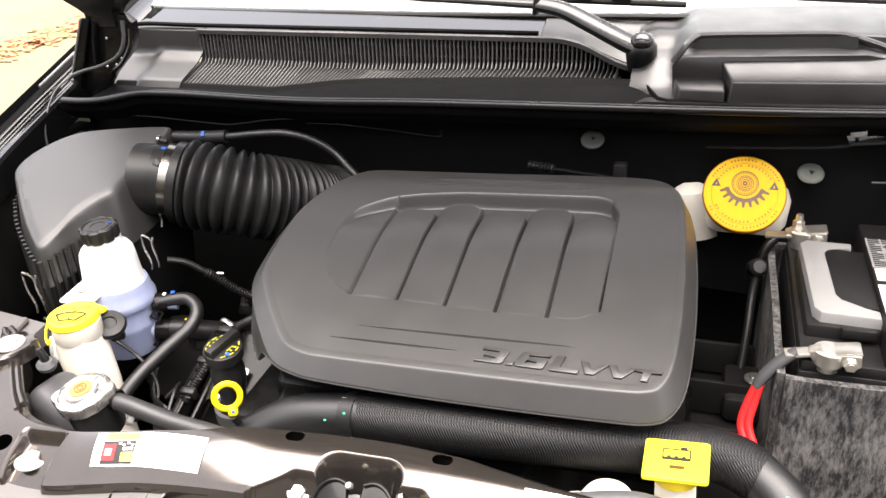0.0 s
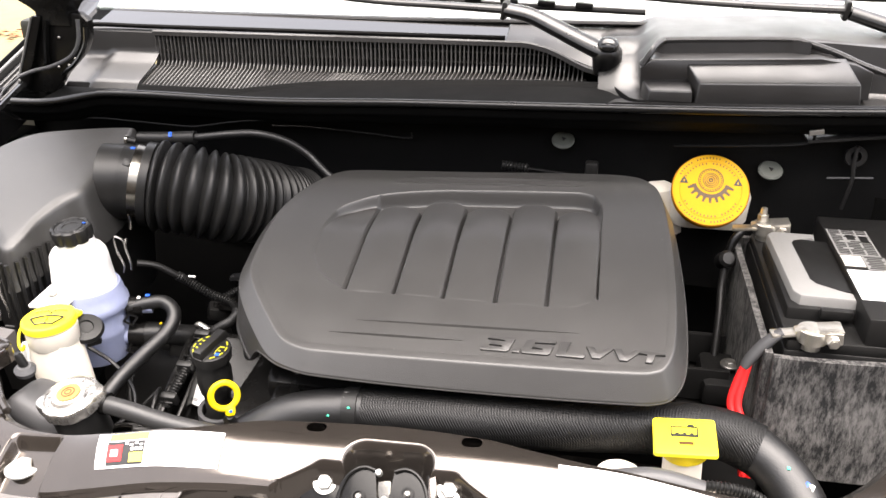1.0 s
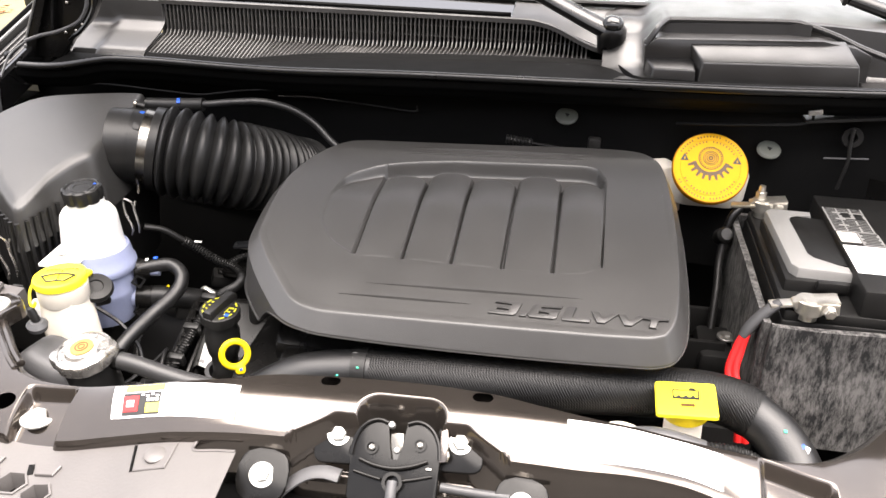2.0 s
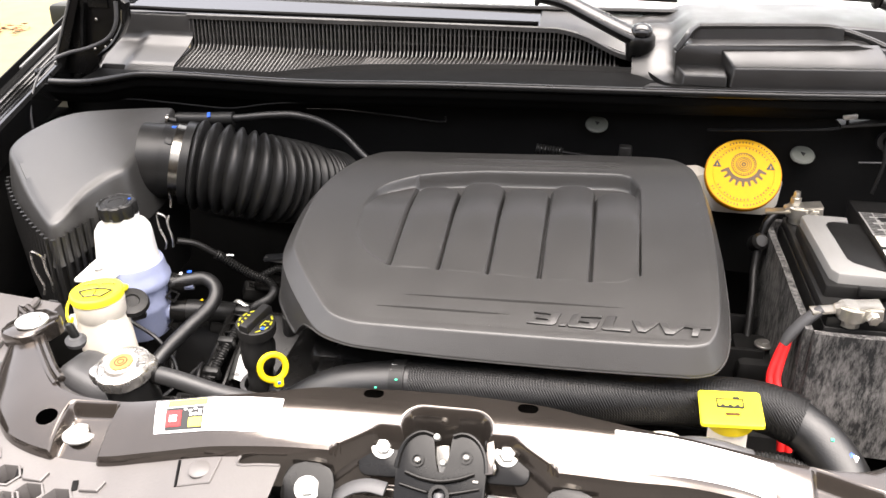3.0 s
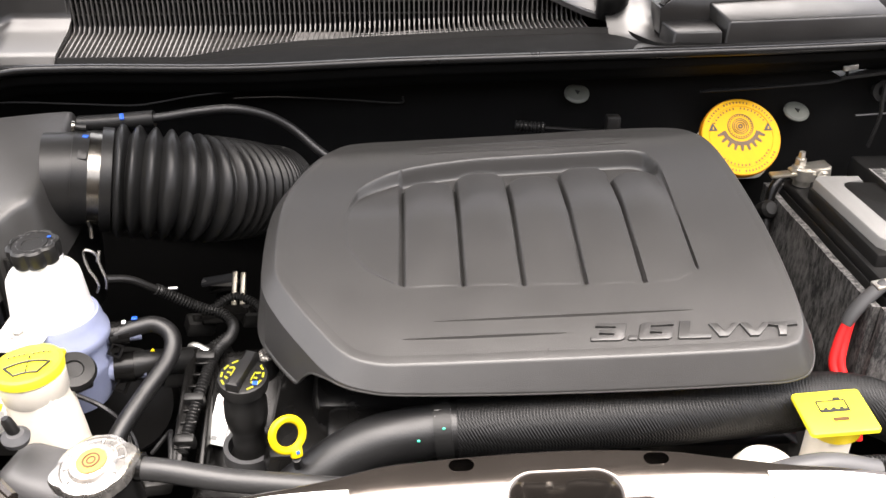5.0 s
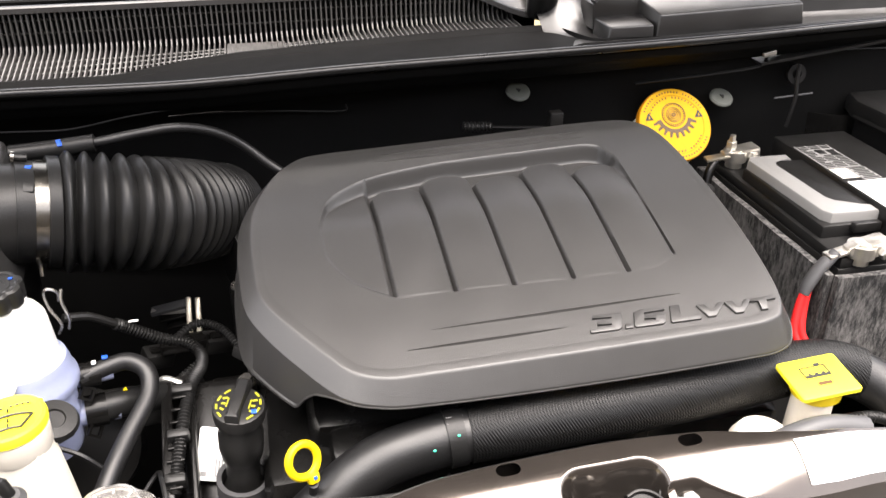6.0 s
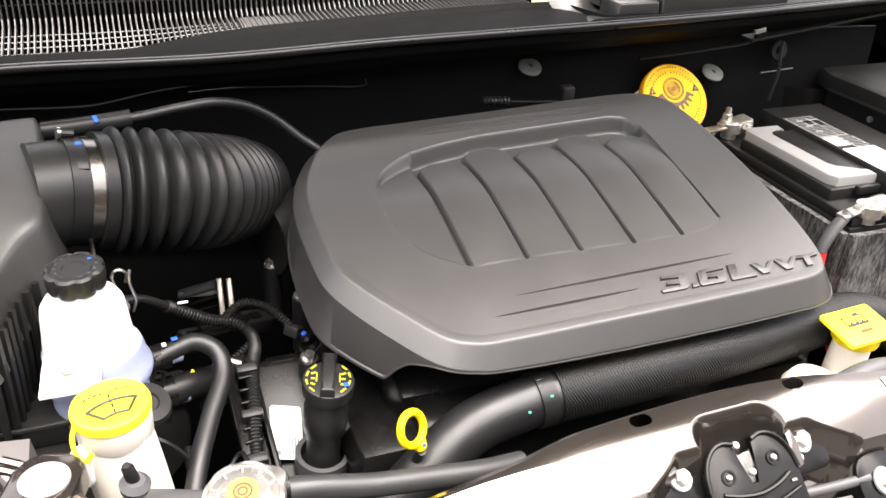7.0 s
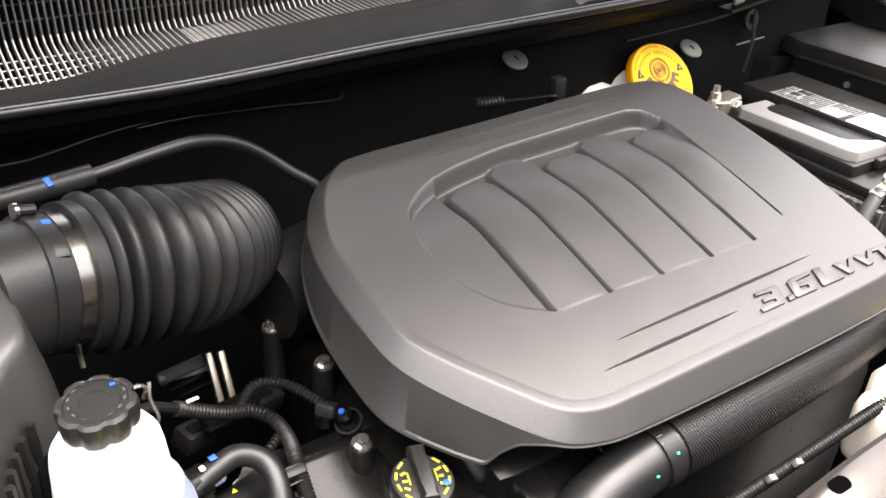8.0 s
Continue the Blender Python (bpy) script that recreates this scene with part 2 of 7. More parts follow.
def tube(pts, radius, seg=12, per=8, smooth=True, rings=None, flat=1.0):
    """A round hose along a smooth line; radius is a number or a function of 0..1."""
    line = spline(pts, per) if smooth else [Vector(p) for p in pts]
    if rings:
        line = resample(line, rings)
    n = len(line)
    tang = [(line[min(i + 1, n - 1)] - line[max(i - 1, 0)]).normalized() for i in range(n)]
    up = Vector((0, 0, 1)) if abs(tang[0].z) < 0.9 else Vector((1, 0, 0))
    u = (up - tang[0] * up.dot(tang[0])).normalized()
    loops = []
    for i in range(n):
        u = (u - tang[i] * u.dot(tang[i])).normalized()
        w = tang[i].cross(u)
        r = radius(i / (n - 1)) if callable(radius) else radius
        loops.append([line[i] + (u * math.cos(a) * flat + w * math.sin(a)) * r for a in (2 * math.pi * k / seg for k in range(seg))])
    return loft(loops)


def slab(outline, z0, z1, bevel=0.001, m=None, seg=2):
    """A flat piece of the given outline, extruded from z0 to z1, with rounded top edges."""
    bm = bmesh.new()
    lo = [bm.verts.new((p[0], p[1], z0)) for p in outline]
    hi = [bm.verts.new((p[0], p[1], z1)) for p in outline]
    n = len(outline)
    for i in range(n):
        j = (i + 1) % n
        bm.faces.new((lo[i], lo[j], hi[j], hi[i]))
    bm.faces.new(lo[::-1])
    top = bm.faces.new(hi)
    if bevel:
        bmesh.ops.bevel(bm, geom=list(top.edges), offset=bevel, segments=seg, affect="EDGES", profile=0.5)
    if m is not None:
        bm.transform(m)
    return bm


def rounded(w, h, r, n=5, cx=0.0, cy=0.0):
    out = []
    for sx, sy, a0 in ((1, 1, 0), (-1, 1, 90), (-1, -1, 180), (1, -1, 270)):
        for k in range(n + 1):
            a = radians(a0 + 90 * k / n)
            out.append((cx + sx * (w / 2 - r) + r * math.cos(a), cy + sy * (h / 2 - r) + r * math.sin(a)))
    return out


def ring_plate(r0, r1, z0, z1, at=(0, 0, 0), rot=(0, 0, 0), seg=36):
    rings = []
    for r, z in ((r0, z0), (r1, z0), (r1, z1), (r0, z1), (r0, z0)):
        rings.append([Vector((r * math.cos(2 * math.pi * i / seg), r * math.sin(2 * math.pi * i / seg), z)) for i in range(seg)])
    bm = loft(rings, False, False)
    bmesh.ops.remove_doubles(bm, verts=bm.verts, dist=1e-6)
    bm.transform(pose(*at, *rot))
    return bm


def surface(nu, nv, f, thick=0.0):
    """A sheet f(u, v) -> point over the unit square, with thickness downwards."""
    bm = bmesh.new()
    g = [[bm.verts.new(f(i / nu, j / nv)) for j in range(nv + 1)] for i in range(nu + 1)]
    for i in range(nu):
        for j in range(nv):
            bm.faces.new((g[i][j], g[i + 1][j], g[i + 1][j + 1], g[i][j + 1]))
    if thick:
        bmesh.ops.recalc_face_normals(bm, faces=bm.faces)
        bmesh.ops.solidify(bm, geom=list(bm.faces), thickness=thick)
    return bm


def smooth01(a, b, x):
    t = min(1.0, max(0.0, (x - a) / (b - a)))
    return t * t * (3 - 2 * t)


def lerp_table(rows, x):
    """Smooth value of a small table of (x, value), without overshoot."""
    n = len(rows)
    if x <= rows[0][0]:
        return rows[0][1]
    if x >= rows[-1][0]:
        return rows[-1][1]
    k = 0
    while x > rows[k + 1][0]:
        k += 1

    def slope(i):
        if i == 0 or i == n - 1:
            a, b = (0, 1) if i == 0 else (n - 2, n - 1)
            return (rows[b][1] - rows[a][1]) / (rows[b][0] - rows[a][0])
        d0 = (rows[i][1] - rows[i - 1][1]) / (rows[i][0] - rows[i - 1][0])
        d1 = (rows[i + 1][1] - rows[i][1]) / (rows[i + 1][0] - rows[i][0])
        return 0.0 if d0 * d1 <= 0 else 2 * d0 * d1 / (d0 + d1)
    (x0, v0), (x1, v1) = rows[k], rows[k + 1]
    h = x1 - x0
    t = (x - x0) / h
    return (2 * t ** 3 - 3 * t ** 2 + 1) * v0 + (t ** 3 - 2 * t ** 2 + t) * h * slope(k) + (3 * t ** 2 - 2 * t ** 3) * v1 + (t ** 3 - t ** 2) * h * slope(k + 1)


def hexbolt(at, r=0.008, h=0.006, washer=0.0, rot=(0, 0, 0)):
    bm = lathe([(r, 0), (r, h * 0.8), (r * 0.85, h)], seg=6)
    if washer:
        add(bm, lathe([(washer, -0.0005), (washer, 0.0012), (washer * 0.95, 0.0018)], seg=28))
    bm.transform(pose(*at, *rot))
    return bm


# ---- setting: ground, bay walls, car body ----
def build_setting():
    g = bmesh.new()
    bmesh.ops.create_grid(g, x_segments=40, y_segments=40, size=300.0)
    solo("ground", g, M_GROUND, "pale dry concrete ground around the parked car", "ground", "structure")
    # Unseen dark slab, added to cut the light bounced off the pale ground.
    solo("driveway", box((0.3, 0.4, 0.002), (6.0, 7.0, 0.02), 0.002), M_ASPHALT, "unseen dark asphalt slab added under the car to cut ground bounce", "driveway", "structure")
    rnd = random.Random(5)
    lv = bmesh.new()
    for k in range(420):
        t = rnd.random()
        x, y = -4.85 + 0.15 * t + rnd.gauss(0, 0.12), 4.4 + 1.5 * t + rnd.gauss(0, 0.08)
        a, w = rnd.uniform(0, 6.28), rnd.uniform(0.03, 0.06)
        q = [lv.verts.new((x + w * math.cos(a + c) * f, y + w * math.sin(a + c) * f, 0.006 + 0.02 * rnd.random())) for c, f in ((0, 1.0), (1.57, 0.45), (3.14, 1.0), (4.71, 0.45))]
        lv.faces.new(q)
    solo("fallen_leaves", lv, M_LEAF, "reddish brown dry leaves swept along the ground", "leaves", "stuff")
    solo("wall_firewall", box((-0.2, 1.045, 0.72), (1.36, 0.03, 0.72), 0.004), M_WALL, "black firewall behind the engine", "wall", "structure")
    solo("wall_left", box((-0.885, 0.69, 0.68), (0.03, 0.68, 0.68), 0.004), M_WALL, "black inner wing on the filter side", "wall", "structure")
    solo("wall_right", box((0.47, 0.75, 0.68), (0.03, 0.6, 0.72), 0.004), M_WALL, "black inner wing on the battery side", "wall", "structure")
    solo("wall_front", box((-0.11, 0.42, 0.655), (0.50, 0.02, 0.5), 0.004), M_WALL, "black radiator core below the front panel", "wall", "structure")
    # Added wall out of view; its height sets what front-facing surfaces reflect.
    solo("wall_behind", box((-0.2, -3.2, 1.5), (14.0, 0.2, 3.0), 0.01), M_STUCCO, "unseen stucco wall added behind the camera to darken reflections", "wall", "structure")
    solo("floor", box((-0.2, 0.73, 0.33), (1.4, 0.66, 0.02), 0.002), M_WALL, "black undertray of the engine bay", "floor", "structure")


build_setting()


# ---- radiator support: the painted front cross panel ----
def panel_rear(x):
    return lerp_table([(-0.68, 0.606), (-0.65, 0.588), (-0.632, 0.566), (-0.606, 0.537), (-0.582, 0.512), (-0.56, 0.495), (-0.535, 0.487), (-0.46, 0.479), (-0.386, 0.475), (-0.312, 0.482), (-0.21, 0.486), (-0.11, 0.478), (-0.05, 0.470), (0.0, 0.469), (0.062, 0.477), (0.111, 0.497), (0.15, 0.530), (0.19, 0.575), (0.24, 0.62)], x)


def panel_z(x):
    return lerp_table([(-0.68, 0.953), (-0.62, 0.946), (-0.55, 0.943), (-0.5, 0.946), (-0.45, 0.957), (-0.386, 0.973), (-0.312, 0.982), (-0.21, 0.986), (-0.11, 0.988), (-0.05, 0.987), (0.0, 0.981), (0.06, 0.968), (0.11, 0.956), (0.16, 0.950), (0.24, 0.955)], x)


def panel_front(x):
    return lerp_table([(-0.68, 0.590), (-0.66, 0.541), (-0.642, 0.50), (-0.615, 0.462), (-0.584, 0.438), (-0.549, 0.428), (-0.517, 0.424), (-0.484, 0.423), (-0.433, 0.424), (-0.3, 0.424), (-0.085, 0.424), (0.0, 0.430), (0.06, 0.422), (0.12, 0.420), (0.16, 0.428), (0.2, 0.455), (0.24, 0.53)], x)


def panel_roll(x):
    """Width of the rolled rear edge, broader towards the corner."""
    return lerp_table([(-0.68, 0.009), (-0.62, 0.012), (-0.48, 0.010), (-0.36, 0.008), (-0.31, 0.005), (-0.14, 0.005), (-0.10, 0.009), (0.06, 0.011), (0.15, 0.014), (0.24, 0.012)], x)


def recess(x, y):
    """The pressed hollow round the hood latch, open to the front."""
    def bay(half, top, r, flare=0.0):
        side = half + flare * smooth01(0.0, 0.022, top - y)
        qx, qy = abs(x + 0.21) - side + r, y - top + r
        return math.hypot(max(qx, 0.0), max(qy, 0.0)) + min(max(qx, qy), 0.0) - r
    d = min(bay(0.0325, 0.4625, 0.014), bay(0.056, 0.4435, 0.007, 0.030))
    return 0.042 * smooth01(0.0035, -0.0105, d)


def panel_point(x, v):
    """v: 0 behind and below, 1 in front and below."""
    yr, yf, z, w = panel_rear(x), panel_front(x), panel_z(x), panel_roll(x)
    prof = [(yr + 0.001, z - 0.045), (yr + 0.001, z - 0.02), (yr - 0.1 * w, z - 0.75 * w), (yr - w, z), (0, 0), (yf + 0.006, z - 0.0165), (yf + 0.0015, z - 0.0205), (yf, z - 0.028), (yf + 0.001, z - 0.06)]
    cuts = [0, 0.06, 0.12, 0.16, 0, 0.80, 0.86, 0.90, 1.0]
    if 0.16 < v < 0.80:
        t = (v - 0.16) / 0.64
        y = (yr - w) + (yf + 0.006 - yr + w) * t
        h = z - 0.0165 * t ** 1.9
    else:
        seg = [(i, j) for i, j in ((0, 1), (1, 2), (2, 3), (5, 6), (6, 7), (7, 8)) if cuts[i] - 1e-9 <= v <= cuts[j] + 1e-9][0]
        a, b = seg
        t = (v - cuts[a]) / (cuts[b] - cuts[a])
        y = prof[a][0] + (prof[b][0] - prof[a][0]) * t
        h = prof[a][1] + (prof[b][1] - prof[a][1]) * t
    if v > 0.16:
        h -= recess(x, y)
    # hollow with a bolt at the corner, and the smaller one on the other side
    for cx, half, top in ((-0.519, 0.025, 0.472), (0.088, 0.030, 0.466)):
        h -= 0.013 * smooth01(half, half - 0.007, abs(x - cx)) * smooth01(top, top - 0.009, y) * smooth01(0.1, 0.2, v)
    return Vector((x, y, h))


SUPPORT = thing("radiator_support", (-0.21, 0.44, 0.9), "dark bronze painted steel panel across the front of the bay", "car panel")


def build_support():
    vs = [0, 0.03, 0.06, 0.09, 0.12, 0.14, 0.16] + [0.16 + 0.64 * i / 80 for i in range(1, 81)] + [0.83, 0.86, 0.88, 0.90, 0.93, 0.97, 1.0]
    n = 1100
    bm = bmesh.new()
    g = [[bm.verts.new(panel_point(-0.676 + 0.910 * i / n, v)) for v in vs] for i in range(n + 1)]
    holes = [(-0.273, 0.4735, 0.0080, 0.0048), (-0.150, 0.4715, 0.0080, 0.0048), (-0.557, 0.4535, 0.0100, 0.0074)]

    def in_hole(p):
        return any(math.hypot(max(0.0, abs(p.x - cx) - a + b), p.y - cy) < b for cx, cy, a, b in holes[:2]) or ((p.x - holes[2][0]) / holes[2][2]) ** 2 + ((p.y - holes[2][1]) / holes[2][3]) ** 2 < 1

    rims = set()
    for i in range(n):
        for j in range(len(vs) - 1):
            q = (g[i][j], g[i + 1][j], g[i + 1][j + 1], g[i][j + 1])
            c = (q[0].co + q[2].co) / 2
            if 0.16 < vs[j] < 0.8 and in_hole(c):
                rims.update(q)
                continue
            bm.faces.new(q)
    # round the cut edges off
    for v in rims:
        if v.link_faces:
            cx, cy = min(holes, key=lambda h: (h[0] - v.co.x) ** 2 + (h[1] - v.co.y) ** 2)[:2]
            d = Vector((v.co.x - cx, v.co.y - cy, 0))
            lo, hi = 0.2, 2.5
            for k in range(18):
                mid = (lo + hi) / 2
                if in_hole(Vector((cx, cy, 0)) + d * mid):
                    lo = mid
                else:
                    hi = mid
            v.co.x, v.co.y = cx + d.x * lo, cy + d.y * lo
    bmesh.ops.delete(bm, geom=[v for v in bm.verts if not v.link_faces], context="VERTS")
    part("panel", bm, M_PAINT, SUPPORT)
    # the dark beam under the slots closes the view through them
    part("lower_beam", box((-0.21, 0.455, 0.90), (0.44, 0.045, 0.03), 0.004), M_DARK, SUPPORT)
    for x, y in ((-0.526, 0.450), (0.088, 0.44)):
        z = min((panel_point(x, 0.16 + 0.0064 * k) for k in range(100)), key=lambda p: abs(p.y - y)).z - 0.0005
        part("bolt", hexbolt((x, y, z), 0.0085, 0.006, 0.0145), M_BOLT, SUPPORT, "zinc plated bolt")


build_support()


def label_on_panel(name, quad, u0, u1, v0, v1, mat, parent, label="", lift=0.0009, nu=24):
    """A sheet lying on the panel: a share u0..u1, v0..v1 of the four-cornered field quad."""
    (ax, ay), (bx, by), (cx, cy), (dx, dy) = quad

    def f(u, v):
        u, v = u0 + (u1 - u0) * u, v0 + (v1 - v0) * v
        x = (ax + (bx - ax) * u) * (1 - v) + (dx + (cx - dx) * u) * v
        y = (ay + (by - ay) * u) * (1 - v) + (dy + (cy - dy) * u) * v
        top = panel_rear(x) - panel_roll(x)
        t = (top - y) / (top - panel_front(x) - 0.006)
        return panel_point(x, 0.16 + 0.64 * min(0.999, max(0.001, t))) + Vector((0, -0.2, 1)).normalized() * lift
    return part(name, surface(nu, 14, f, 0.0003), mat, parent, label)


def build_labels():
    a = tagged(new("label"), "white paper label with small yellow and black field on front panel", "label")
    a.location = (-0.39, 0.45, 0.97)
    quad = ((-0.4590, 0.4665), (-0.3435, 0.4600), (-0.3405, 0.4330), (-0.4485, 0.4365))
    a = label_on_panel("sheet", quad, 0, 1, 0, 1, M_PAPER, a, nu=60)
    label_on_panel("yellow_field", quad, 0.10, 0.42, 0.02, 0.27, M_YLEMON, a, "", 0.0013)
    label_on_panel("black_field", quad, 0.09, 0.40, 0.31, 0.95, M_BLACK, a, "", 0.0013)
    label_on_panel("red_mark", quad, 0.10, 0.22, 0.42, 0.86, M_RED, a, "", 0.0017)
    label_on_panel("white_mark", quad, 0.125, 0.185, 0.56, 0.74, M_PAPER, a, "", 0.0021)
    label_on_panel("yellow_field", quad, 0.285, 0.395, 0.66, 0.90, M_YLEMON, a, "", 0.0017)
    for k in range(4):
        label_on_panel("print_bar", quad, 0.24 + 0.04 * k, 0.265 + 0.04 * k, 0.37 + 0.05 * (k % 2), 0.42 + 0.05 * (k % 2), M_PAPER, a, "", 0.0017)
    for k in range(3):
        label_on_panel("print_bar", quad, 0.29 + 0.035 * k, 0.315 + 0.035 * k, 0.52, 0.60, M_PAPER, a, "", 0.0017)
    b = tagged(new("label"), "plain white emissions label on the front panel", "label")
    b.location = (-0.03, 0.45, 0.97)
    quad = tuple((x, panel_rear(x) - panel_roll(x) - t * (panel_rear(x) - panel_roll(x) - panel_front(x) - 0.006)) for x, t in ((-0.084, 0.22), (0.031, 0.22), (0.031, 0.985), (-0.084, 0.985)))
    b = label_on_panel("sheet", quad, 0, 1, 0, 1, M_PAPER, b, nu=60)
    for i in range(3):
        label_on_panel("print_bar", quad, 0.73, 0.905, 0.43 + 0.09 * i, 0.46 + 0.09 * i, M_GREYPRINT, b, "", 0.0014)


build_labels()


# ---- hood latch in the hollow ----
def build_latch():
    th = thing("hood_latch", (-0.21, 0.44, 0.93), "black steel hood latch bolted into the front panel", "latch")
    m = pose(-0.21, 0.4335, 0.955, 40, -4, 0)
    half = [(0.0075, 0.0215), (0.0150, 0.0235), (0.0225, 0.0215), (0.0290, 0.0155), (0.0330, 0.0065), (0.0345, -0.004), (0.0345, -0.036), (0.0310, -0.041)]
    slot = [(-0.0075, 0.0215), (-0.0050, 0.004), (-0.0036, -0.0085), (0.0036, -0.0085), (0.0050, 0.004)]
    outline = half[::-1] + slot[::-1] + [(-x, y) for x, y in half]
    part("plate", slab([(-x, y) for x, y in outline], 0, 0.006, 0.0016, m), M_LATCH, th)
    part("back_plate", slab(rounded(0.064, 0.05, 0.006, 4, 0.0, -0.012), -0.008, -0.004, 0.001, m), M_LATCH, th)
    for sx in (-1, 1):
        lobe = [m @ Vector((sx * x, y - 0.0012, 0.0062)) for x, y in half[:6]]
        part("rim", tube(lobe, 0.0017, 8, 5), M_LATCH, th)
        part("ear", slab(rounded(0.036, 0.036, 0.008, 4, sx * 0.048, 0.006), -0.004, -0.001, 0.001, m), M_LATCH, th)
        part("bolt", hexbolt(m @ Vector((sx * 0.048, 0.010, -0.001)), 0.0062, 0.0055, 0.0092, (38, 0, 15)), M_BOLT, th, "zinc plated bolt")
        ring = part("rivet_ring", ring_plate(0.0038, 0.0052, 0.0055, 0.0072, m @ Vector((sx * 0.0185, 0.003 + 0.002 * sx, 0)), (40, -4, 0), 20), M_LATCH, th)
        part("rivet", lathe([(0.0024, 0), (0.0024, 0.0016), (0.0014, 0.0026)], m @ Vector((sx * 0.0185, 0.003 + 0.002 * sx, 0.006)), 14, (40, 0, 0)), M_ALU, ring, "bare steel rivet")
    part("claw", slab([(-0.0032, -0.012), (0.0032, -0.012), (0.0050, 0.004), (0.0056, 0.0150), (0.0010, 0.0125), (-0.0056, 0.0135), (-0.0048, 0.004)], 0.0005, 0.0040, 0.001, m), M_CLAMP, th, "bare steel claw")
    part("claw_lug", lathe([(0.0028, -0.002), (0.0030, 0.001), (0.0022, 0.0030), (0.0008, 0.0036)], m @ Vector((-0.0052, 0.0190, 0.005)), 14, (40, 0, 0)), M_BOLT, th)
    part("striker_ball", lathe([(0.0024, 0), (0.0026, 0.0012), (0.0018, 0.0026), (0.0006, 0.0031)], m @ Vector((0.0008, 0.0, 0.004)), 14, (40, 0, 0)), M_BOLT, th)
    part("cross_strip", tube([m @ Vector(p) for p in ((-0.0265, -0.0085, 0.0068), (-0.014, -0.0125, 0.0080), (0.0, -0.0140, 0.0084), (0.014, -0.0115, 0.0080), (0.0255, -0.0070, 0.0068))], 0.0017, 8, 6), M_LATCH, th)
    for sx in (-1, 1):
        part("lower_strip", tube([m @ Vector(p) for p in ((sx * 0.0085, -0.0225, 0.0080), (sx * 0.018, -0.0205, 0.0072), (sx * 0.0300, -0.0175, 0.0066))], 0.0013, 8, 5), M_LATCH, th)
    part("pivot", ring_plate(0.0052, 0.0078, 0.005, 0.0105, m @ Vector((0.001, -0.0245, 0)), (40, -4, 0), 24), M_LATCH, th)
    part("lever", tube([m @ Vector((0.001, -0.0235, 0.0085)), m @ Vector((0.001, -0.034, 0.0095)), m @ Vector((0.001, -0.052, 0.008))], 0.0042, 12, 5), M_MIDGREY, th, "grey lever")
    part("side_tab", slab([(-0.003, -0.013), (0.003, -0.012), (0.004, 0.004), (0.002, 0.013), (-0.003, 0.011)], -0.002, 0.007, 0.001, m @ Matrix.Translation((0.0365, 0.006, 0))), M_PAINT, th)
    part("tab_edge", tube([m @ Vector((0.039, -0.005, 0.004)), m @ Vector((0.0405, -0.001, 0.005)), m @ Vector((0.039, 0.003, 0.004))], 0.0013, 8, 4), M_STEEL, th)
    part("pin", box(m @ Vector((0.0270, -0.0125, 0.0070)), (0.0042, 0.0018, 0.0014), 0.0004, (40, 0, 4)), M_ALU, th)
    part("arm", tube([m @ Vector(p) for p in ((-0.098, -0.046, -0.006), (-0.084, -0.032, -0.003), (-0.070, -0.0225, -0.001), (-0.056, -0.0195, 0.0), (-0.042, -0.0215, 0.0))], 0.0062, 10, 6, flat=0.35), M_MIDGREY, th, "grey strip arm")
    part("rod", tube([m @ Vector(p) for p in ((0.036, -0.0235, -0.001), (0.060, -0.0255, -0.001), (0.088, -0.0270, -0.001))], 0.0036, 12), M_MIDGREY, th, "grey round rod")
    part("lower_plate", slab([(0.050, -0.040), (0.072, -0.041), (0.070, -0.034), (0.050, -0.032)], -0.003, -0.001, 0.0005, m), M_MIDGREY, th)
    for x, y, z in ((-0.31, 0.411, 0.937), (-0.112, 0.411, 0.942)):
        br = thing("latch_bracket", (x, y, z), "black steel bracket with one zinc bolt", "bracket", "latch brackets")
        part("tab", slab(rounded(0.04, 0.04, 0.014, 5), -0.004, 0, 0.001, pose(x, y - 0.003, z, 40)), M_LATCH, br)
        part("bolt", hexbolt((x, y - 0.003, z), 0.0060, 0.006, 0.0100, (40, 0, 20)), M_BOLT, br, "zinc plated bolt")


build_latch()


